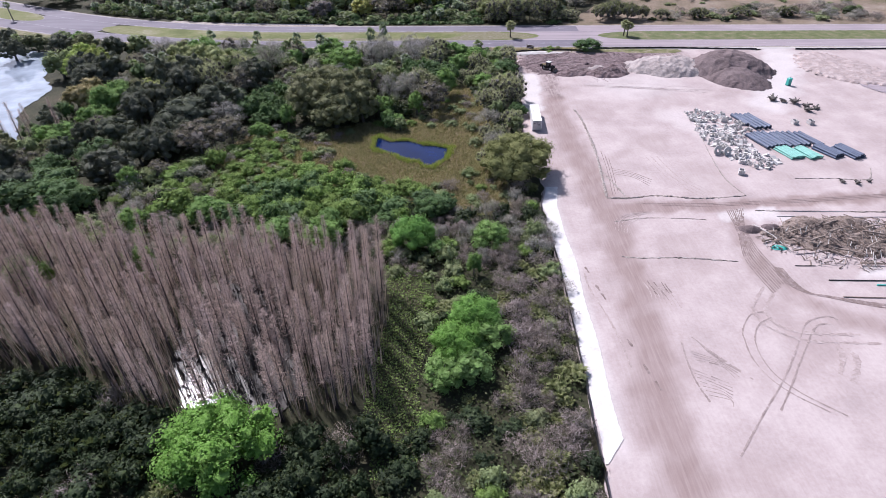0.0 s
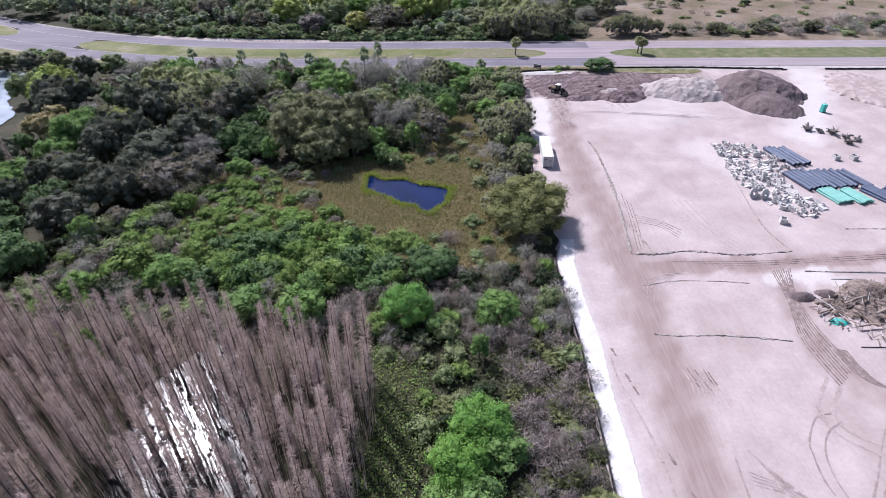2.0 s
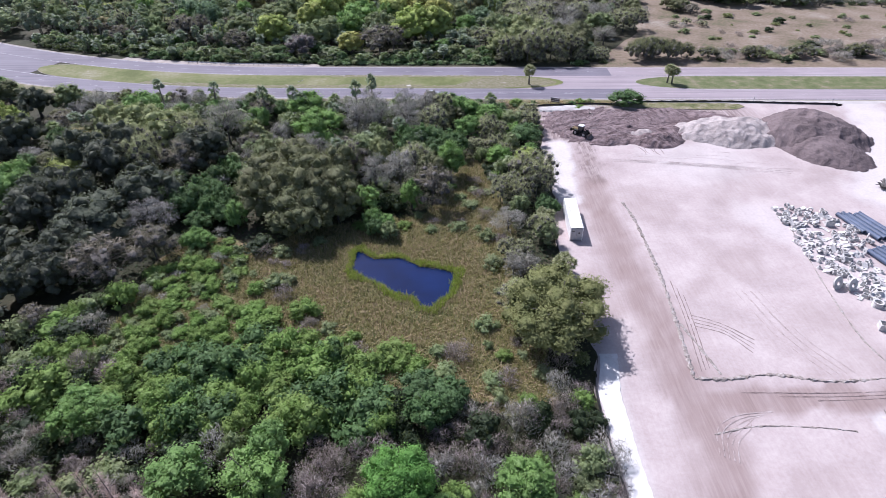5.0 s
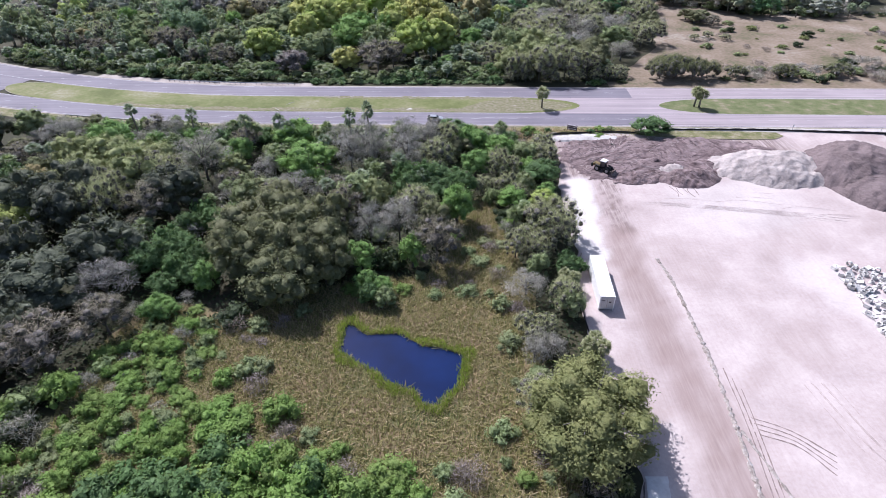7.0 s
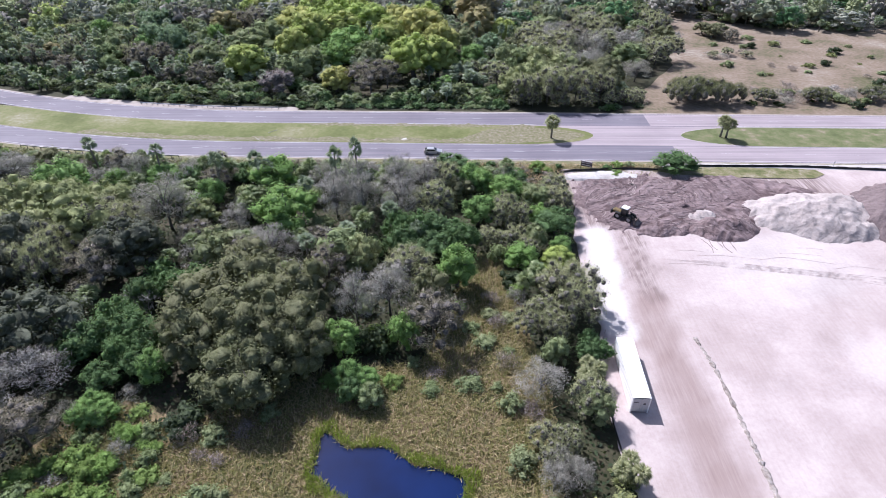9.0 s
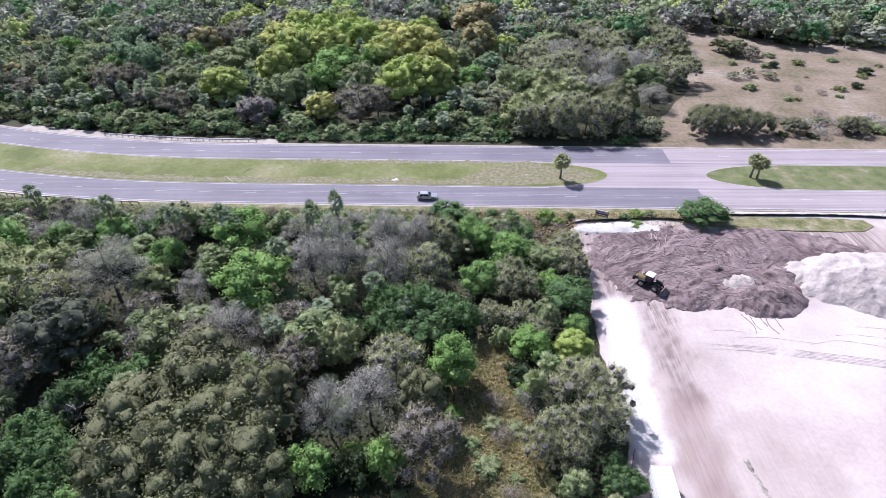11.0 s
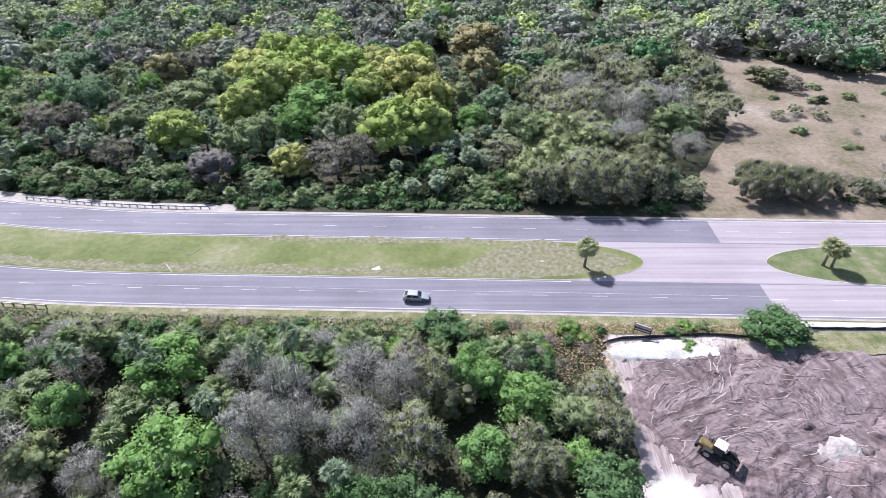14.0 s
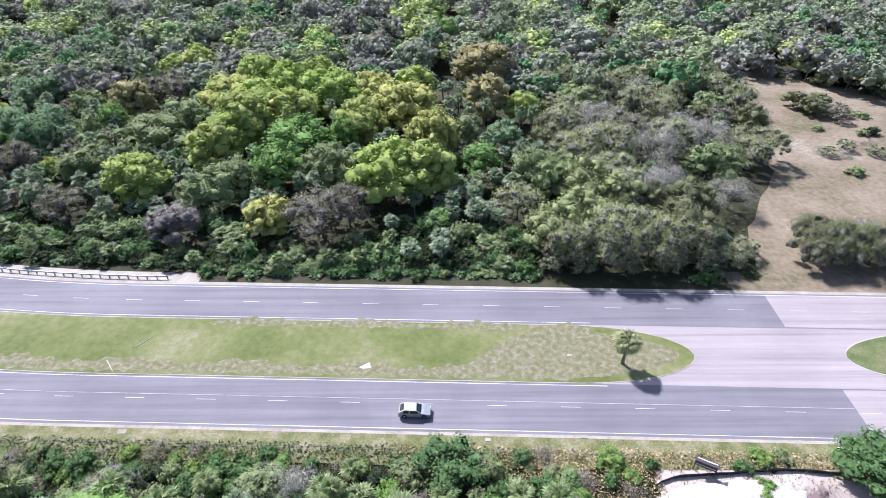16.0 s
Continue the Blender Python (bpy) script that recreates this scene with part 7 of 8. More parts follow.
plant_mix(scatter(-95, 21, 84, 108, 3.1, band_c, 9), [(GREYBRUSH, 22, 1.1), (BRUSH, 38, 1.0), (THICKET, 26, 1.0), (WILLOW, 6, 0.95), (OLIVESHRUB, 6, 1.0), (BUTTON, 2, 0.9)], 10, (2.2, 4.2), (1.5, 2.4))
strip_d = lambda x, y: dry(x, y) & (x > 9) & (((y > 24) & (y < 84)) | ((y > 108) & (y < 128)))
plant_mix(scatter(8, 22, 24, 160, 2.9, strip_d, 11), [(BRUSH, 54, 1.15), (PALMETTO, 34, 1.0), (BUTTON, 3, 0.8), (THICKET, 8, 1.0)], 12, (1.8, 3.2), (1.6, 2.4))
strip_e = lambda x, y: dry(x, y) & (x > np.where((y > 46) & (y < 78), -2.6, -9)) & (x <= 9) & (y > 24) & (y < 86)
plant_mix(scatter(-9, 9, 24, 86, 3.6, strip_e, 13), [(THICKET, 20, 0.9), (BUTTON, 22, 0.9), (WILLOW, 14, 0.8), (BRUSH, 26, 1.0), (PALMETTO, 20, 0.9)], 14, (1.5, 2.9), (1.6, 2.3))
south_f = lambda x, y: dry(x, y) & (x <= -9) & (y > 24) & (y < np.interp(x, [-100, -66, -45, -38, -9], [62, 58, 53, 47, 47]))
plant_mix(scatter(-95, -8, 24, 62, 3.5, south_f, 15), [(THICKET, 66, 1.15), (BRUSH, 9, 1.0), (DARKPALMETTO, 14, 1.1), (PALMETTO, 3, 0.9)], 16, (2.4, 4.2), (1.8, 2.7))


# bare cypresses standing in the swamp
def cypress_shape(seed, H=13.5):
    r = np.random.default_rng(seed)
    bend = r.uniform(-0.25, 0.25, 2)
    trunk = tube([(0, 0, -0.1), (0, 0, 0.7), (bend[0] * 0.5, bend[1] * 0.5, H * 0.45), (bend[0], bend[1], H)], [0.30, 0.13, 0.085, 0.015], 7)
    n = 900
    z = H * (0.27 + 0.73 * r.random(n) ** 0.85)
    a = r.random(n) * 6.283
    reach = (0.40 + 1.05 * (1 - z / H)) * r.uniform(0.4, 1.0, n) + 0.12
    o = np.c_[np.cos(a), np.sin(a), r.uniform(0.25, 0.9, n)]
    P0 = np.c_[bend[0] * z / H, bend[1] * z / H, z] + o * (0.0, 0.0, 0.0)
    start = P0 + o * (reach * r.uniform(0.0, 0.55, n))[:, None]
    tip = start + (o + r.normal(size=(n, 3)) * 0.22) * (reach * 0.75)[:, None]
    side = np.cross(o, r.normal(size=(n, 3)))
    side /= np.linalg.norm(side, axis=1)[:, None]
    V = np.stack([start - side * 0.022, start + side * 0.022, tip], 1).reshape(-1, 3)
    return mesh("cypress_trunk", *trunk, M_CYPBARK, True), mesh("cypress_twigs", V, np.arange(3 * n).reshape(-1, 3), L_CYP)


CYPRESS = dict(name="cypress", label="tall bare cypress with short pinkish-grey twigs", category="tree", group="bare cypresses", shapes=[cypress_shape(400 + k) for k in range(6)], H=13.5, R=1.0, count=0)
SWAMPWOOD = [(-92, 62), (-66, 60), (-48, 55.5), (-40, 50), (-24, 47.5), (-9, 52), (-8.5, 68), (-10.5, 79), (-22, 82.5), (-38, 84), (-56, 86), (-92, 90)]
thin = lambda x, y: poly_inside(x, y, SWAMPWOOD)
for x, y in scatter(-86, -7, 46, 92, 2.85, thin, 21)[:286]:
    if poly_inside(x, y, SWAMP) and rng.random() < (0.48 if y < 57 else 0.2):
        continue
    plant(CYPRESS, x, y, rng.uniform(11.0, 14.8), rng.uniform(0.9, 1.35))
for x, y in scatter(-128, -98, 106, 140, 3.0, lambda x, y: x > -200, 22)[:24]:
    plant(CYPRESS, x, y, rng.uniform(10, 13), 1.0)


# ---------------------------------------------------------------- the northern wood
def north_ok(x, y):
    d = north_of_kerb(x, y)
    fld = poly_inside(x, y, [(56, 240), (64, 275), (78, 296), (86, 325), (99, 374), (120, 357), (142, 335), (330, 326), (330, 240)])
    return (d > np.where(x < -60, 36.5, 35.5)) & ~fld


front = lambda x, y: north_ok(x, y) & (north_of_kerb(x, y) < np.where(x < 22, 51, 44))
plant_mix(scatter(-165, 60, 252, 320, 2.9, front, 31), [(DARKPALMETTO, 50, 1.2), (BAYSHRUB, 18, 1.0), (OLIVESHRUB, 8, 0.9), (LOWPALM, 16, 1), (NORTHPALM, 8, 1)], 32, (2.2, 3.8), (1.9, 2.8))
kerb_row = lambda x, y: (north_of_kerb(x, y) > 33.6) & (north_of_kerb(x, y) < 37.2) & ((x > -44) | (north_of_kerb(x, y) > 36)) & (x < 52)
plant_mix(scatter(-120, 52, 250, 300, 2.1, kerb_row, 39), [(SCRUB, 64, 1.0), (BAYSHRUB, 22, 0.85), (OLIVESHRUB, 14, 0.8)], 40, (1.5, 2.4), (1.4, 2.0))
body = lambda x, y: north_ok(x, y) & (north_of_kerb(x, y) > np.where(x < 22, 50, 43.5)) & (y < 345)
west = lambda x, y: body(x, y) & (x < 22)
east = lambda x, y: body(x, y) & (x >= 22)
plant_mix(scatter(-175, 22, 258, 345, 5.4, west, 33), [(PALM, 62, 1), (NORTHPALM, 20, 1), (OAK, 10, 0.9), (OLIVE, 14, 0.9), (YELLOW, 7, 0.8), (MOSSY, 14, 0.9), (GREEN, 6, 0.85), (RUST, 3, 0.75), (WISPY, 12, 0.9)], 34, (7.0, 11.0), (4.0, 5.6))
plant_mix(scatter(22, 130, 256, 400, 6.4, east, 35), [(WISPY, 38, 0.95), (OAK, 18, 0.85), (OLIVE, 18, 0.9), (MOSSY, 16, 0.9), (NORTHPALM, 10, 1)], 36, (7.0, 11.0), (4.0, 5.8))
under_n = lambda x, y: body(x, y) & (y < 305) & (x > -110) & (x < 24)
plant_mix(scatter(-110, 24, 258, 305, 5.0, under_n, 37), [(NORTHPALM, 66, 1), (DARKPALMETTO, 14, 1.3), (BAYSHRUB, 20, 1.3)], 38, (3.0, 5.0), (1.8, 2.6))
# shrubs in the dry field
for x, y, h, r, kd in ((102, 304.5, 2.6, 2.2, GREYBRUSH), (97, 307, 2.4, 2.0, GREYBRUSH), (110.7, 308.5, 3.0, 2.6, BRUSH), (128, 321, 3.4, 3.0, PALMETTO), (93, 329, 4.2, 2.4, GREYBRUSH), (87, 270, 3.6, 3.0, GREYBRUSH), (96, 266, 3.2, 2.6, BRUSH), (101, 262, 4.0, 3.4, GREYBRUSH), (108, 270, 3.5, 3.2, BRUSH), (112, 260, 3.6, 3.0, THICKET), (120, 268, 3.0, 2.4, PALMETTO), (130, 262, 4.4, 4.0, BRUSH), (140, 272, 3.6, 3.4, THICKET), (151, 262, 4.2, 4.0, THICKET), (165, 268, 4.0, 3.6, BRUSH), (180, 262, 4.6, 4.0, THICKET), (120, 290, 2.2, 1.8, BRUSH), (135, 296, 2.4, 2.0, THICKET), (118, 318, 2.6, 2.2, THICKET), (146, 310, 3.0, 2.6, THICKET), (92, 258, 2.8, 2.4, DARKPALMETTO), (57, 255.6, 2.2, 2.2, DARKPALMETTO), (100, 257, 2.4, 2.2, DARKPALMETTO), (122, 255, 2.4, 2.2, THICKET), (110, 285, 1.8, 1.5, PALMETTO)):
    bush(kd, x, y, h, r)


fld_band = lambda x, y: (x > 84) & (x < 190) & (north_of_kerb(x, y) > 37.5) & (y < np.interp(x, [84, 100, 130, 190], [263, 266, 268, 280]))
plant_mix(scatter(84, 190, 250, 282, 4.6, fld_band, 71), [(GREYBRUSH, 44, 1.3), (BUTTON, 14, 1.1), (BRUSH, 34, 1.3), (DARKPALMETTO, 8, 1.1)], 72, (1.6, 3.4), (1.6, 2.8))
fld_open = lambda x, y: poly_inside(x, y, [(90, 275), (98, 300), (106, 350), (140, 325), (230, 320), (230, 285)])
plant_mix(scatter(90, 230, 272, 350, 14.0, fld_open, 73), [(BRUSH, 40, 0.8), (BUTTON, 30, 0.8), (PALMETTO, 30, 0.8)], 74, (1.6, 3.0), (1.5, 2.8))


fld_top = lambda x, y: (x > 112) & (x < 250) & (y > np.interp(x, [112, 142, 210, 250], [362, 342, 338, 336])) & (y < np.interp(x, [112, 142, 210, 250], [372, 352, 349, 346]))
plant_mix(scatter(112, 250, 334, 374, 5.0, fld_top, 85), [(DARKPALMETTO, 30, 1.2), (GREYBRUSH, 30, 1.3), (BUTTON, 20, 1.2), (NORTHPALM, 20, 1)], 86, (2.0, 4.0), (2.0, 3.2))


def far_wood(name, x0, x1, y0, y1, gap, seed, mat, share, size, n, label):
    """Distant trees, past counting: lumpy crowns of leaf sprays in one mesh."""
    pts = scatter(x0, x1, y0, y1, gap, north_ok, seed)
    r = np.random.default_rng(seed)
    protos = []
    for k in range(5):
        lb = lumps(seed + k, 12, 6.0, 16, 0.4, 0.32)
        protos.append(leafy(shade_core(seed * 7 + k, lb, 0.6), foliage(seed * 7 + k, lb, n, size, 0.8)))
    VV, FF, NN, k = [], [], [], 0
    for x, y in pts:
        if r.random() > share or (y < 340 and x > -172) or abs(x) > 0.83 * (y - 173) + 40 + 90 * (y < 340):
            continue
        v, ff, nn = protos[r.integers(5)]
        a, s, h = r.random() * 6.283, r.uniform(0.85, 1.65), r.uniform(0.75, 1.3)
        c, sn = math.cos(a), math.sin(a)
        w = np.c_[(v[:, 0] * c - v[:, 1] * sn) * s + x, (v[:, 0] * sn + v[:, 1] * c) * s + y, v[:, 2] * h]
        VV.append(w)
        NN.append(np.c_[nn[:, 0] * c - nn[:, 1] * sn, nn[:, 0] * sn + nn[:, 1] * c, nn[:, 2]])
        FF.append(ff + k)
        k += len(w)
    thing(name, mesh(name, np.vstack(VV), np.vstack(FF), mat, normals=np.vstack(NN)), label, "far wood", kind="stuff")


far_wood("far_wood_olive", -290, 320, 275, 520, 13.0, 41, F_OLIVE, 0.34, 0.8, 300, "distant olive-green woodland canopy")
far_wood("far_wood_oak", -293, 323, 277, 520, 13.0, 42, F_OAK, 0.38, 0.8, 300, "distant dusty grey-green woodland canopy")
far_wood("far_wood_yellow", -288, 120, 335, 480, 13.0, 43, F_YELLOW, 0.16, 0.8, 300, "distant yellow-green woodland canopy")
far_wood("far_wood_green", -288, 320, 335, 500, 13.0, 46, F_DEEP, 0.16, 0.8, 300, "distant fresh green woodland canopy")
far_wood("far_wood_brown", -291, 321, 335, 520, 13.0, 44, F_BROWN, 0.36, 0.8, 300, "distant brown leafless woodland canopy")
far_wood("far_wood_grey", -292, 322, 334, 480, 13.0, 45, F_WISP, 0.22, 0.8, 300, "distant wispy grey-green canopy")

# ---------------------------------------------------------------- grass and undergrowth, past counting
def tufts(name, pts, blades, high, mat, label, width=0.05, lean=0.5, seed=1):
    r = np.random.default_rng(seed)
    n = len(pts) * blades
    c = np.repeat(pts, blades, 0)
    a = r.random(n) * 6.283
    P = np.c_[c + r.normal(size=(n, 2)) * 0.22, np.full(n, 0.0)]
    h = high * r.uniform(0.5, 1.3, n)
    T = P + np.c_[np.cos(a) * h * lean * r.random(n), np.sin(a) * h * lean * r.random(n), h]
    b = np.c_[-np.sin(a), np.cos(a), np.zeros(n)] * (width * r.uniform(0.6, 1.5, n))[:, None]
    V = np.stack([P - b, P + b, T], 1).reshape(-1, 3)
    thing(name, mesh(name, V, np.arange(3 * n).reshape(-1, 3), mat), label, "grass", kind="stuff")


mead = lambda x, y: (poly_inside(x, y, MEADOW) & ~poly_inside(x, y, POND)) | poly_inside(x, y, MARSH)
tufts("meadow_grass", scatter(-70, 16, 98, 180, 0.55, mead, 51), 6, 0.6, L_GRASS, "tan and olive meadow grass tussocks", 0.085, 2.2, 52)
rim = lambda x, y: (line_dist(x, y, POND + [POND[0]]) < 1.0 + 0.75 * wave(x, y, 4.5, 3) + 0.6 * wave(x, y, 11, 7)) & ~poly_inside(x, y, [(a * 0.97 + b * 0.03, c) for (a, c), b in zip(POND, [-8] * len(POND))])
tufts("pond_reeds", scatter(-21, 5, 120, 143, 0.32, rim, 53), 9, 0.75, L_REED, "yellow-green reeds round the pond", 0.05, 0.8, 54)
verge = lambda x, y: (north_of_kerb(x, y) < -2.2) & (north_of_kerb(x, y) > -7.5) & ((x < 27) | ((x > 29) & (x < 50)))
tufts("verge_grass", scatter(-120, 50, 205, 240, 0.85, verge, 55), 6, 0.45, L_GRASS, "rough grass below the roadside fence", 0.05, 0.9, 56)


def low_growth(name, x0, x1, y0, y1, gap, ok, seed, mat, size, label, high=0.8):
    pts = scatter(x0, x1, y0, y1, gap, ok, seed)
    r = np.random.default_rng(seed)
    n = len(pts)
    P = np.c_[pts, 0.05 + high * r.random(n) ** 1.5]
    nrm = r.normal(size=(n, 3)) * 0.5 + (0, 0, 0.9)
    nrm /= np.linalg.norm(nrm, axis=1)[:, None]
    t = r.normal(size=(n, 3))
    t -= nrm * (t * nrm).sum(1)[:, None]
    t /= np.linalg.norm(t, axis=1)[:, None]
    b = np.cross(nrm, t)
    L = (size * r.uniform(0.6, 1.5, n))[:, None]
    V = np.stack([P - t * L / 2, P + b * L * 0.3, P + t * L / 2, P - b * L * 0.3], 1).reshape(-1, 3)
    thing(name, mesh(name, V, np.arange(4 * n).reshape(-1, 4), mat), label, "undergrowth", kind="stuff")


low_growth("undergrowth", -110, 22, 24, 112, 0.62, lambda x, y: dry(x, y) & ((x > -9) | (y > 84)), 61, L_UNDER, 0.5, "low mixed undergrowth on the woodland floor", 1.0)
low_growth("undergrowth_north", -170, 62, 252, 345, 1.25, north_ok, 63, L_UNDER, 0.7, "low mixed undergrowth of the northern wood", 1.2)
low_growth("undergrowth_wood", -110, 26, 128, 222, 0.72, lambda x, y: dry(x, y), 64, L_DARK, 0.6, "low mixed undergrowth below the trees, in shade-dark green", 1.0)
low_growth("swamp_grass", -12, 9, 40, 90, 0.33, lambda x, y: dry(x, y) & (np.abs(x + 6 - 1.2 * np.sin(y * 0.2)) < 4.0), 62, L_WILLOW, 0.36, "soft green grass along the swamp's edge", 0.5)

tufts("drowned_stems", scatter(-46, -20, 47, 84, 1.3, lambda x, y: poly_inside(x, y, SWAMP), 84), 2, 4.6, M_CYPBARK, "thin dark drowned stems standing in the swamp water", 0.06, 0.10, 85)
tufts("cypress_knees", scatter(-46, -20, 47, 84, 1.9, lambda x, y: poly_inside(x, y, SWAMP), 86), 3, 0.7, M_CYPBARK, "dark cypress knees in the swamp water", 0.24, 0.3, 87)
tufts("cypress_saplings", scatter(-86, -9, 47, 88, 1.5, lambda x, y: poly_inside(x, y, SWAMPWOOD) & ~poly_inside(x, y, SWAMP), 81), 4, 6.5, L_CYP, "thin bare cypress saplings between the trunks", 0.06, 0.12, 82)
low_growth("dry_vines", -8, 52, 203, 224, 0.26, lambda x, y: (north_of_kerb(x, y) < -2.3) & (((x > -6) & (x < 27.5) & (y > np.where(x > 6, 205, 213))) | ((x >= 27.5) & (x < 51) & (y > 215.4))), 66, L_VINE, 0.30, "tan dry vines and grass between fence and wood", 0.7)
low_growth("verge_weeds", -120, 12, 208, 240, 0.42, lambda x, y: (north_of_kerb(x, y) < -2.4) & (north_of_kerb(x, y) > -9), 67, L_UNDER, 0.42, "green weeds along the roadside fence", 0.7)
row_v = lambda x, y: (north_of_kerb(x, y) < -3.6) & (north_of_kerb(x, y) > -7.5) & (x < 49) & ~((x > 30) & (x < 36.5)) & ~((x > 24) & (y < 215.6))
plant_mix(scatter(-100, 49, 210, 236, 3.0, row_v, 68), [(BAYSHRUB, 30, 0.7), (BUTTON, 22, 0.7), (BRUSH, 30, 0.8), (WILLOW, 14, 0.7)], 69, (1.2, 2.2), (1.2, 2.0))
for x, y, h, r, kd in ((39.4, 211.6, 1.3, 1.1, WILLOW), (40.4, 212.8, 1.3, 1.0, WILLOW), (39.6, 213.4, 1.2, 0.9, BUTTON), (21.6, 216.4, 2.0, 1.9, WILLOW), (41, 217.0, 1.6, 1.6, WILLOW), (44, 217.2, 1.4, 1.4, OLIVESHRUB), (23.5, 212, 1.4, 1.6, BRUSH), (19, 209, 1.3, 1.5, BRUSH), (-22, 214, 3.0, 2.6, GREYBRUSH), (-17, 213, 3.2, 2.6, GREYBRUSH)):
    bush(kd, x, y, h, r)

# ---------------------------------------------------------------- things on the site
def container():
    L, W, H = 11.8, 2.44, 2.9
    c = root("shipping_container", "long white shipping container beside the haul road", "container", at=(26.1, 148.8, 0.04), turn=-3.0 + 90 - 90)
    n = 40
    for side in (-1, 1):
        pts = []
        for k in range(n * 2 + 1):
            y = -L / 2 + 0.15 + (L - 0.3) * k / (n * 2)
            pts.append((side * (W / 2 - (0.0 if (k // 2) % 2 else 0.036)), y))
        m = len(pts)
        v = np.array([(x, y, z) for z in (0.15, H - 0.12) for x, y in pts])
        part("side_panel", mesh("container_side", v, [(i, i + 1, m + i + 1, m + i) for i in range(m - 1)], M_WHITE), c)
        part("bottom_rail", mesh("container_rail", *box(side * (W / 2 - 0.06), 0, 0.09, 0.12, L, 0.18, 0.02), M_GREYP), c)
        part("top_rail", mesh("container_rail_top", *box(side * (W / 2 - 0.05), 0, H - 0.06, 0.10, L, 0.12, 0.02), M_WHITE), c)
    for sx_ in (-1, 1):
        for sy_ in (-1, 1):
            part("corner_post", mesh("container_post", *box(sx_ * (W / 2 - 0.07), sy_ * (L / 2 - 0.07), H / 2, 0.16, 0.16, H, 0.02), M_WHITE), c)
    rp = []
    for k in range(61):
        y = -L / 2 + 0.1 + (L - 0.2) * k / 60
        rp.append((y, H - 0.02 - (0.02 if k % 2 else 0.0)))
    v = np.array([(x, y, z) for x in (-W / 2 + 0.05, W / 2 - 0.05) for y, z in rp])
    part("roof", mesh("container_roof", v, [(i, i + 61, i + 62, i + 1) for i in range(60)], M_WHITE), c)
    part("roof_patch", mesh("container_patch", *box(-0.55, 1.2, H + 0.012, 0.22, 2.4, 0.02), M_GREYP), c, "long grey vent strip on the roof")
    part("end_wall", mesh("container_end", *box(0, L / 2 - 0.08, H / 2, W - 0.2, 0.06, H - 0.2), M_WHITE), c)
    for s in (-1, 1):
        d = part("door", mesh("container_door", *box(s * 0.58, -L / 2 + 0.06, H / 2 + 0.02, 1.12, 0.07, H - 0.3, 0.02), M_GREYP), c, "light grey steel door")
        for o in (0.28, -0.28):
            part("lock_bar", mesh("container_bar", *tube([(s * 0.58 + o, -L / 2 - 0.0, 0.2), (s * 0.58 + o, -L / 2 - 0.0, H - 0.2)], [0.025, 0.025], 6), M_STEEL), d)
        part("notice", mesh("container_notice", *box(s * 0.58 - 0.1, -L / 2 + 0.015, 1.75 if s > 0 else 2.05, 0.34 if s > 0 else 0.62, 0.012, 0.3 if s > 0 else 0.18), M_DARKWOOD), d, "small dark panel")


container()


def toilet():
    c = root("portable_toilet", "teal plastic portable toilet standing on sand", "toilet", at=(109.8, 175.6, 0.05), turn=12)
    part("body", mesh("toilet_body", *box(0, 0, 1.08, 1.15, 1.15, 2.1, 0.05), M_TEALBOX), c)
    part("roof", mesh("toilet_roof", *box(0, 0, 2.22, 1.2, 1.2, 0.2, 0.09), M_TEALBOX), c)
    d = part("door", mesh("toilet_door", *box(0, -0.59, 1.08, 0.85, 0.05, 1.85, 0.02), M_TEALBOX), c)
    part("handle", mesh("toilet_handle", *box(0.32, -0.63, 1.05, 0.06, 0.05, 0.14), M_WHITE), d)
    part("base", mesh("toilet_base", *box(0, 0, 0.06, 1.3, 1.3, 0.1), M_RUBBER), c)
    part("vent", mesh("toilet_vent", *tube([(0.4, 0.4, 2.2), (0.4, 0.4, 2.6)], [0.06, 0.06], 8), M_RUBBER), c)


toilet()


def hollow(r1, r0, L, sides=14):
    """A pipe along y, open at both ends."""
    v, ff = [], []
    for y, r in ((-L / 2, r1), (L / 2, r1), (L / 2, r0), (-L / 2, r0)):
        v += [(r * math.cos(2 * math.pi * k / sides), y, r * math.sin(2 * math.pi * k / sides)) for k in range(sides)]
    for a in range(4):
        b = (a + 1) % 4
        ff += [(a * sides + k, b * sides + k, b * sides + (k + 1) % sides, a * sides + (k + 1) % sides) for k in range(sides)]
    return np.array(v), ff


def pipe_stack(cx, cy, turn, count, gap, layers, r, L, mat, label, name="drain_pipe", group="drain pipes"):
    v, ff = hollow(r, r * 0.9, L)
    v2, f2 = hollow(r * 1.12, r * 0.98, 0.35)
    me, bell = mesh(name, v, ff, mat, False), mesh(name + "_bell", v2 + (0, L / 2 - 0.1, 0), f2, mat)
    M0 = pose(cx, cy, 0.05, 0, 0, turn)
    first = None
    for lay in range(layers):
        for k in range(count - lay):
            x = (k - (count - lay - 1) / 2) * gap
            m = M0 @ pose(x, rng.uniform(-0.25, 0.25), r + lay * r * 1.75, 0, 0, rng.uniform(-3.0, 3.0))
            if first is None:
                first = thing(name, me, label, "pipe", group)
                part("bell", bell, first)
                first.matrix_basis = m
            else:
                copy_thing(first, m)


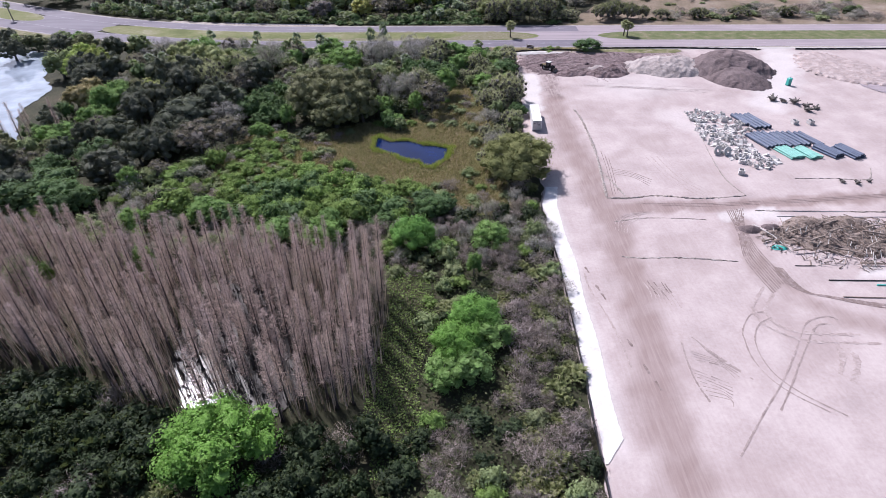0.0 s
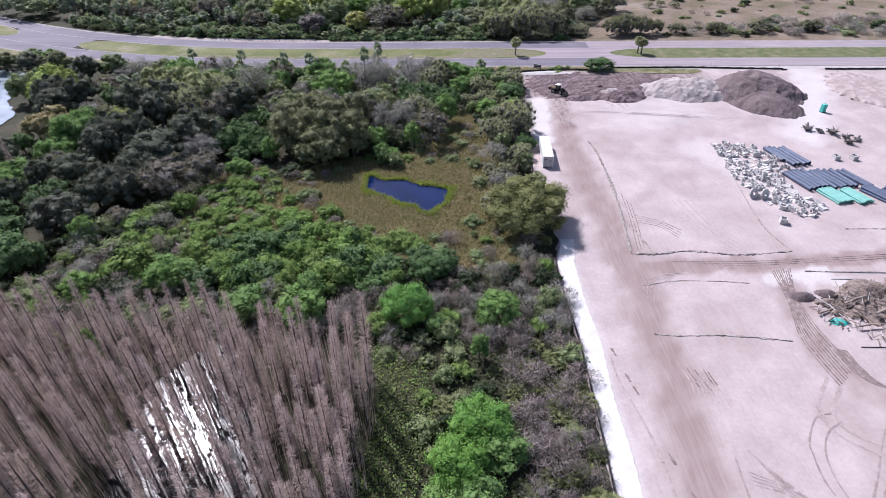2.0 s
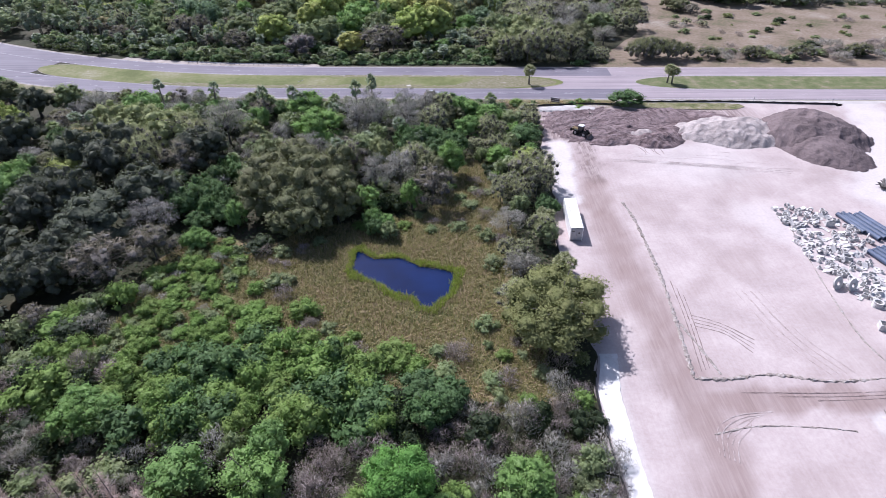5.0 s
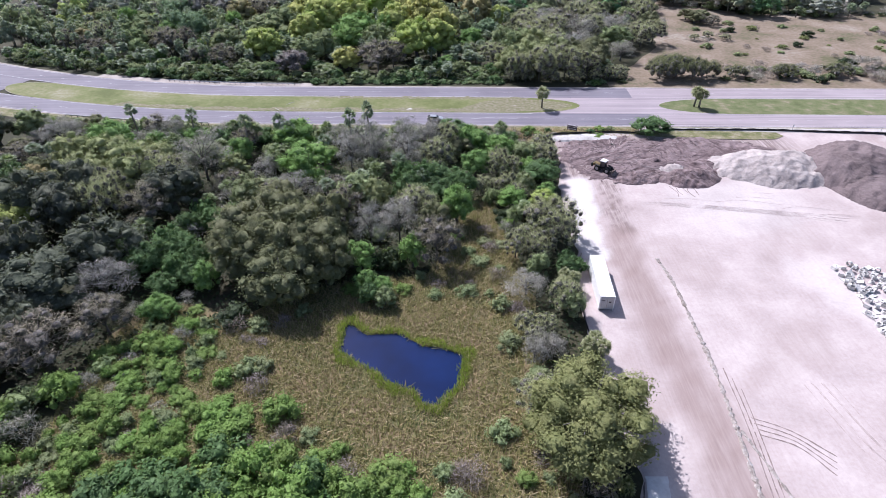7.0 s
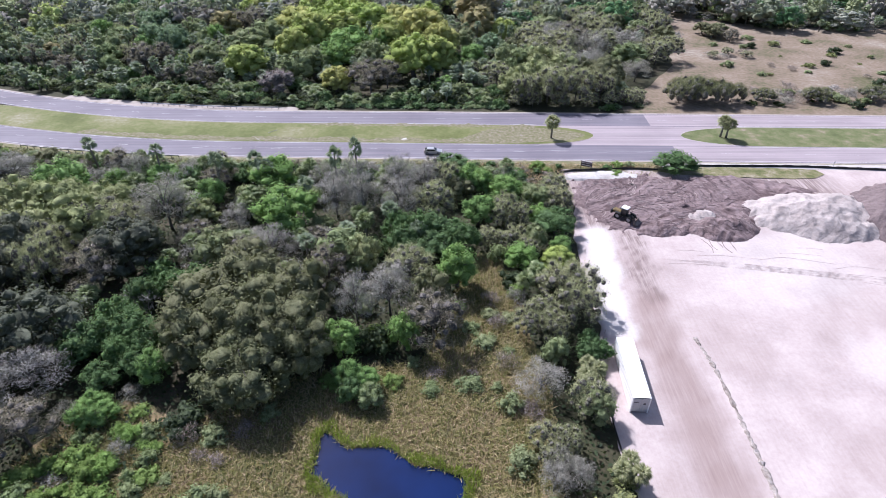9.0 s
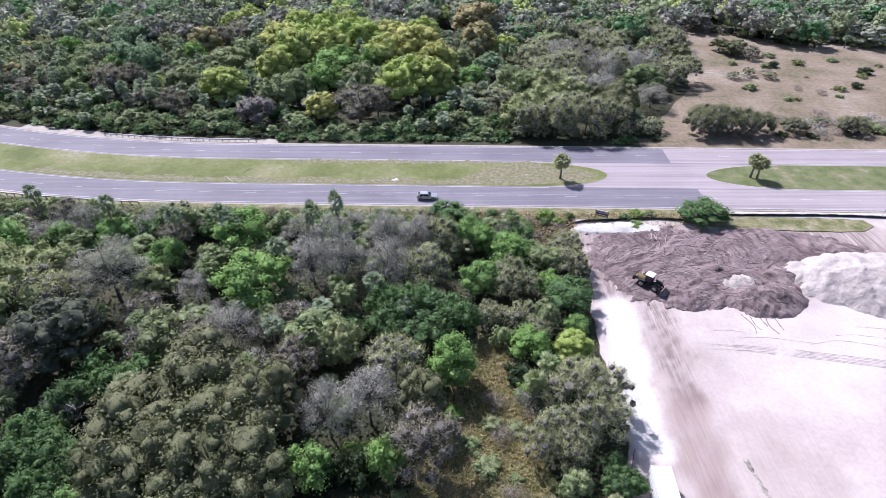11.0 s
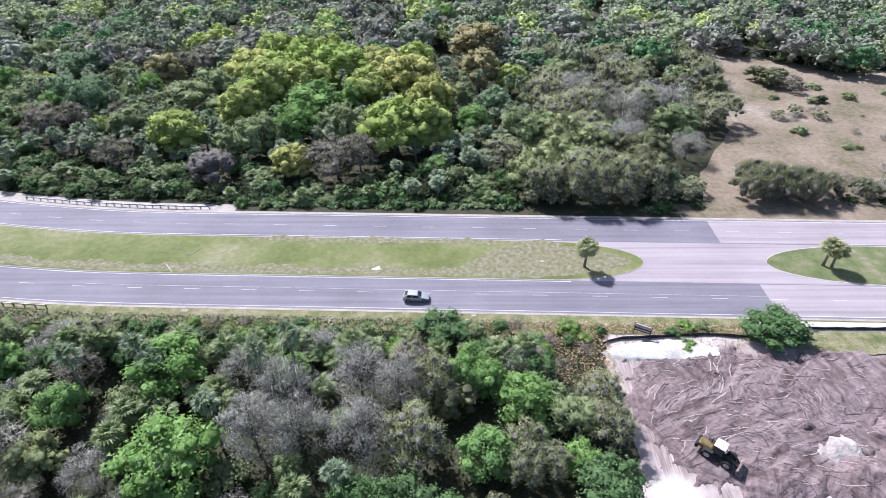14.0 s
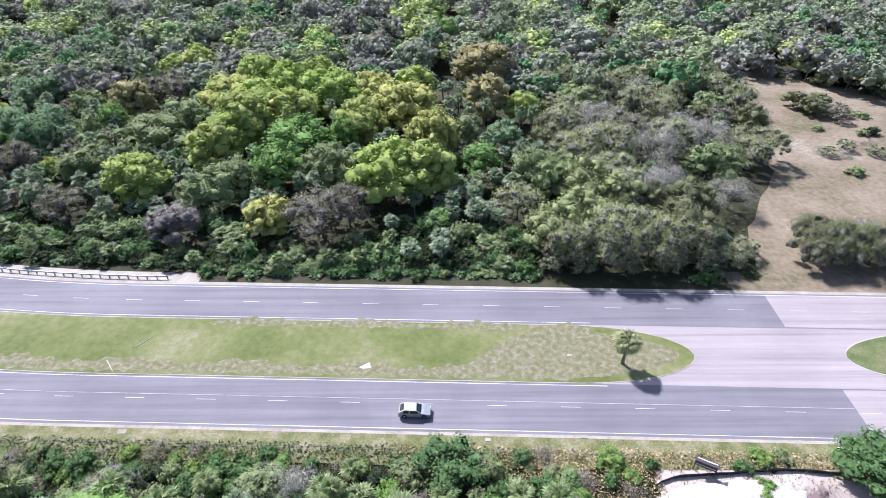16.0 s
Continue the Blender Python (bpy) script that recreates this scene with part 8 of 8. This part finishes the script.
PL = "blue-grey plastic drain pipe stacked on sand"
pipe_stack(85.6, 146.6, 14, 4, 1.28, 1, 0.50, 9.0, M_PIPE, PL)
pipe_stack(83.2, 148.4, 14, 2, 1.3, 1, 0.42, 7.0, M_PIPE, PL)
pipe_stack(83.6, 134.8, 14, 5, 1.2, 1, 0.48, 8.2, M_PIPE, PL)
pipe_stack(88.6, 135.0, 14, 3, 1.2, 1, 0.45, 8.2, M_PIPE, PL)
pipe_stack(91.9, 135.4, 15, 2, 1.3, 1, 0.43, 8.0, M_PIPE, PL)
pipe_stack(95.0, 135.4, 16, 2, 1.2, 1, 0.42, 8.0, M_PIPE, PL)
pipe_stack(96.0, 128.0, 22, 6, 0.6, 2, 0.26, 6.4, M_PIPE, PL)
pipe_stack(100.8, 127.6, 22, 6, 0.62, 2, 0.27, 6.6, M_PIPE, PL)
pipe_stack(86.2, 127.6, 16, 9, 0.44, 2, 0.20, 6.0, M_TEAL, "thin teal plastic pipe in a bundle on sand", "sewer_pipe", "teal sewer pipes")
pipe_stack(90.6, 127.4, 16, 8, 0.44, 2, 0.20, 6.0, M_TEAL, "thin teal plastic pipe in a bundle on sand", "sewer_pipe", "teal sewer pipes")


def ring_me(R, r, h, sides=16, top=1.0):
    v, ff = [], []
    for z, rr in ((0, R), (h, R * top), (h, r * top), (0, r)):
        v += [(rr * math.cos(2 * math.pi * k / sides), rr * math.sin(2 * math.pi * k / sides), z) for k in range(sides)]
    for a in range(4):
        b = (a + 1) % 4
        ff += [(a * sides + k, a * sides + (k + 1) % sides, b * sides + (k + 1) % sides, b * sides + k) for k in range(sides)]
    return np.array(v), ff


def hollow_box(sx_, sy_, h, t, hole=True):
    ps = [box(-sx_ / 2 + t / 2, 0, h / 2, t, sy_, h, 0.02), box(sx_ / 2 - t / 2, 0, h / 2, t, sy_, h, 0.02), box(0, -sy_ / 2 + t / 2, h / 2, sx_ - 2 * t, t, h), box(0, sy_ / 2 - t / 2, h / 2, sx_ - 2 * t, t, h)]
    return join(ps)


PC = "pale precast concrete "
PRE = [thing("manhole_ring", mesh("manhole_ring", *ring_me(0.8, 0.6, 0.9), M_PRECAST), PC + "manhole ring lying in the yard", "manhole ring", "precast pieces"),
       thing("manhole_cone", mesh("manhole_cone", *ring_me(0.8, 0.62, 0.9, 16, 0.62), M_PRECAST), PC + "manhole cone in the yard", "manhole cone", "precast pieces"),
       thing("catch_basin", mesh("catch_basin", *hollow_box(1.5, 1.3, 1.1, 0.16), M_PRECAST), PC + "open catch basin box", "catch basin", "precast pieces"),
       thing("cover_slab", mesh("cover_slab", *ring_me(0.95, 0.3, 0.22), M_PRECAST), PC + "round lid slab with a hole", "cover slab", "precast pieces"),
       thing("concrete_slab", mesh("concrete_slab", *box(0, 0, 0.12, 2.2, 1.2, 0.22, 0.03), M_PRECAST), PC + "flat slab lying on sand", "concrete slab", "precast pieces"),
       thing("mitred_end", mesh("mitred_end", np.array([(-0.8, -1, 0), (0.8, -1, 0), (0.8, 1, 0), (-0.8, 1, 0), (-0.8, 1, 1.1), (0.8, 1, 1.1), (-0.8, -0.7, 0.2), (0.8, -0.7, 0.2)]), [(0, 3, 2, 1), (0, 1, 7, 6), (6, 7, 5, 4), (2, 3, 4, 5), (0, 6, 4, 3), (1, 2, 5, 7)], M_PRECAST), PC + "sloping culvert end block", "culvert end", "precast pieces")]
YARD = [(70.5, 156.5), (80, 153), (84, 142), (79.5, 138), (79, 131), (82, 124), (78, 119.5), (73, 120), (70.5, 125), (68.5, 132), (68, 141)]
for i, (x, y) in enumerate(scatter(66, 85, 117, 158, 1.15, lambda x, y: poly_inside(x, y, YARD), 71)):
    if i < 6:
        PRE[i].matrix_basis = pose(x, y, 0.05, 0, 0, rng.uniform(0, 360))
        continue
    k = rng.choice(6, p=[0.26, 0.14, 0.2, 0.14, 0.12, 0.14])
    tip = rng.random() < 0.3 and k in (0, 3)
    if rng.random() < 0.22:
        continue
    copy_thing(PRE[k], pose(x, y, 0.04 + (0.54 if k == 0 else 0.64) * tip, 90 * tip, 0, rng.uniform(0, 360)) @ Matrix.Scale(0.58, 4))
for x, y in ((68.4, 128.0), (70.6, 127.4)):
    copy_thing(PRE[3], pose(x, y, 1.0, 70, 0, 25) @ Matrix.Scale(1.25, 4))
for x, y in ((96.6, 145.6), (100.9, 145.5), (70.0, 117.5)):
    copy_thing(PRE[2], pose(x, y, 0.05, 0, 0, x))

# long planks and pipes by the rubble
for x0, y0, x1, y1, r, mt, lb in ((68.5, 77.9, 90, 77.2, 0.10, M_BLACKFAB, "long black pipe lying on sand"), (64.7, 82.2, 68.4, 82.1, 0.07, M_BLACKFAB, "short black pipe lying on sand"), (68.4, 73.4, 84, 72.6, 0.10, M_STICK, "long grey pole lying on sand"), (63.2, 96.0, 66.3, 86.6, 0.08, M_PRECAST, "long pale pole across the brush heap"), (70, 101.0, 84, 100.4, 0.07, M_STEEL, "long thin steel pipe lying on sand"), (69.4, 98.9, 75.4, 98.8, 0.07, M_STEEL, "long thin steel pipe lying on sand"), (80.4, 98.4, 94, 98.2, 0.07, M_STEEL, "long thin steel pipe lying on sand"), (76, 76.4, 90, 75.6, 0.13, M_TEALBOX, "rolled teal netting on sand")):
    v, ff = tube([(x0, y0, 0.05 + r), ((x0 + x1) / 2, (y0 + y1) / 2, 0.05 + r + (0.5 if mt is M_PRECAST else 0)), (x1, y1, 0.05 + r)], [r, r, r], 8)
    thing("long_pole", mesh("long_pole", v, ff, mt), lb, "pole", "long poles")
heap("crumpled_net", 64.6, 88.0, 1.7, 1.0, 0.16, M_TEALBOX, "crumpled teal netting beside the brush heap", 12.0, 0.9)


def notice_board():
    c = root("notice_board", "dark double-sided notice board on posts", "sign", at=(33.1, 215.0, 0), turn=-28)
    for s in (-1, 1):
        part("post", mesh("board_post", *box(s * 1.25, 0, 1.1, 0.12, 0.12, 2.2, 0.02), M_DARKWOOD), c)
    part("panel", mesh("board_panel", *box(0, 0.08, 1.55, 2.7, 0.08, 1.2, 0.02), M_DARKWOOD), c)
    v, ff = box(0, 0, 0, 2.9, 0.75, 0.07, 0.02)
    part("cap", mesh("board_cap", v + (0, 0, 2.25), ff, M_DARKWOOD), c)
    for z in (1.85, 1.3):
        part("bar", mesh("board_bar", *box(0, -0.0, z, 2.3, 0.05, 0.12), M_GREYP), c, "plain pale strip of lettering")
    part("bar", mesh("board_strip", *box(0, 0.1, 2.31, 2.4, 0.16, 0.05), M_GREYP), c, "plain pale strip")


notice_board()
for x, y in ((93.5, 216.6), (116, 214.4)):
    c = root("marker_post", "short leaning grey marker post by the footpath", "post", "marker posts", at=(x, y, 0), turn=20)
    part("post", mesh("marker_post", *box(0, 0, 0.7, 0.12, 0.12, 1.4, 0.02), M_GREYP), c)
    part("plate", mesh("marker_plate", *box(0.12, 0, 1.25, 0.4, 0.05, 0.3), M_GREYP), c)

# small things on the median and verge
for x, y, r in ((19.8, 235.4, 0.4), (19.0, 220.4, 0.45), (-44, 221.4, 0.6), (6, 220.0, 0.4)):
    thing("drain_grate", mesh("drain_grate", *box(0, 0, 0.02, r * 2, r * 1.2, 0.04), M_SHOULDER), "small square drain cover set in the grass", "drain", "drain covers", at=(x, y, 0.065 if y > 230 else 0.03))
sheet("bare_patch", [(-13.0, 232.9), (-11.8, 232.7), (-10.8, 233.0), (-11.3, 233.4), (-11.4, 234.0), (-12.0, 233.6)], 0.088, M_WASH, "patch of white sand on the grass median", "sand patch", 0.15, 0.5)
for x0, y0, x1, y1 in ((-49.5, 237.2, -47.6, 239.4), (-52.4, 234.5, -50.4, 232.2)):
    thing("fallen_pole", mesh("fallen_pole", *tube([(x0, y0, 0.12), (x1, y1, 0.12)], [0.05, 0.05], 6), M_PRECAST), "pale pole lying on the grass median", "pole", "fallen poles")


def wheel(parent, x, y, r, w, name="wheel"):
    v, ff = hollow(r, r * 0.6, w, 20)
    t = part(name, mesh("tyre", v, ff, M_RUBBER, False), parent)
    t.matrix_basis = pose(x, y, r)
    v, ff = hollow(r * 0.6, r * 0.12, w * 0.8, 14)
    part("rim", mesh("rim", v, ff, M_STEEL), t)
    return t


def loader():
    """A wheel loader, bucket down, along +x."""
    c = root("wheel_loader", "yellow wheel loader with a white cab roof", "loader", at=(36.5, 192.2, 0.5), turn=-42)
    c.matrix_basis = c.matrix_basis @ Matrix.Scale(0.84, 4)
    for x in (-1.5, 1.5):
        for s in (-1, 1):
            wheel(c, x, s * 1.05, 0.78, 0.6)
    part("rear_body", mesh("loader_rear", *box(-2.1, 0, 1.5, 2.2, 1.35, 0.9, 0.22), M_YELLOW), c, "worn yellow engine cover")
    part("counterweight", mesh("loader_weight", *box(-3.3, 0, 1.3, 0.5, 2.1, 0.9, 0.1), M_RUBBER), c)
    part("frame", mesh("loader_frame", *box(0.4, 0, 1.0, 3.4, 1.0, 0.6, 0.08), M_RUBBER), c)
    part("cab", mesh("loader_cab", *box(-0.2, 0, 2.3, 1.5, 1.5, 1.5, 0.1), M_GLASS), c, "dark glazed cab")
    part("cab_roof", mesh("loader_roof", *box(-0.2, 0, 3.14, 1.75, 1.75, 0.2, 0.08), M_WHITE), c, "white cab roof")
    for s in (-1, 1):
        part("arm", mesh("loader_arm", *tube([(0.9, s * 0.55, 1.9), (2.2, s * 0.55, 1.5), (3.1, s * 0.55, 0.6)], [0.17, 0.19, 0.14], 6), M_RUBBER), c)
        part("fender", mesh("loader_fender", *box(-1.5, s * 1.05, 1.68, 1.5, 0.6, 0.08, 0.03), M_RUBBER), c)
    part("exhaust", mesh("loader_exhaust", *tube([(-1.6, 0.4, 2.0), (-1.6, 0.4, 2.9)], [0.07, 0.07], 8), M_RUBBER), c)
    prof = [(3.0, 0.1), (3.9, 0.05), (3.95, 0.12), (3.2, 0.35), (3.05, 0.9), (3.25, 1.25), (3.1, 1.25), (2.9, 0.9)]
    v = np.array([(x, y, z) for y in (-1.35, 1.35) for x, z in prof])
    k = len(prof)
    part("bucket", mesh("loader_bucket", v, [(i, (i + 1) % k, k + (i + 1) % k, k + i) for i in range(k)] + [tuple(range(k)), tuple(range(2 * k - 1, k - 1, -1))], M_ROOT), c, "soil-caked steel bucket")


loader()


def car():
    """A small sport utility car along +x."""
    c = root("parked_car", "silver-grey hatchback on the near carriageway", "car", at=(-4.0, 224.3, 0.04), turn=-1.7)
    prof = [(-2.2, 0.35), (2.15, 0.32), (2.25, 0.55), (2.2, 0.78), (1.35, 0.98), (0.95, 1.02), (0.25, 1.5), (-1.35, 1.55), (-1.95, 1.25), (-2.22, 0.95)]
    n = len(prof)
    rows = [(-0.78, 0.94), (-0.88, 1.0), (0.88, 1.0), (0.78, 0.94)]
    v = []
    for y, s in rows:
        for x, z in prof:
            inset = 0.0 if z < 1.0 else 0.16 * (z - 1.0) / 0.5
            v.append((x * (0.985 if abs(y) < 0.8 else 1), math.copysign(abs(y) - inset, y), 0.32 + (z - 0.32) * (s if z < 1.2 else 0.98)))
    ff = [(a * n + i, a * n + (i + 1) % n, (a + 1) * n + (i + 1) % n, (a + 1) * n + i) for a in range(3) for i in range(n)]
    ff += [tuple(range(n - 1, -1, -1)), tuple(range(3 * n, 4 * n))]
    part("body", mesh("car_body", np.array(v), ff, M_SILVER), c)
    part("windscreen", mesh("car_screen", np.array([(0.92, -0.70, 1.05), (0.92, 0.70, 1.05), (0.32, 0.60, 1.475), (0.32, -0.60, 1.475)]) + (0.03, 0, 0.03), [(0, 1, 2, 3)], M_GLASS), c)
    part("rear_window", mesh("car_rear", np.array([(-1.97, 0.62, 1.22), (-1.97, -0.62, 1.22), (-1.45, -0.56, 1.50), (-1.45, 0.56, 1.50)]) + (-0.03, 0, 0.03), [(0, 1, 2, 3)], M_GLASS), c)
    for s in (-1, 1):
        for x0, x1 in ((-1.6, -0.75), (-0.65, 0.6)):
            q_ = [(x0, 0.86, 1.03), (x1 if x1 < 0.5 else 0.85, 0.86, 1.03), (x1 if x1 < 0.5 else 0.3, 0.745, 1.43), (x0 + 0.15, 0.745, 1.43)]
            part("side_window", mesh("car_window", np.array([(x, s * (y + 0.012), z) for x, y, z in q_]), [(0, 1, 2, 3)], M_GLASS), c)
        part("headlight", mesh("car_headlight", *box(2.17, s * 0.62, 0.72, 0.12, 0.34, 0.14, 0.03), M_LAMPCLEAR), c)
        part("tail_light", mesh("car_taillight", *box(-2.2, s * 0.68, 0.92, 0.08, 0.22, 0.24, 0.02), M_LAMPRED), c)
        part("mirror", mesh("car_mirror", *box(0.62, s * 0.98, 1.05, 0.14, 0.2, 0.14, 0.03), M_SILVER), c)
        for x in (-1.4, 1.38):
            wheel(c, x, s * 0.80, 0.33, 0.2)
    part("bumper", mesh("car_bumper", *box(2.2, 0, 0.42, 0.14, 1.5, 0.16, 0.04), M_RUBBER), c)


car()
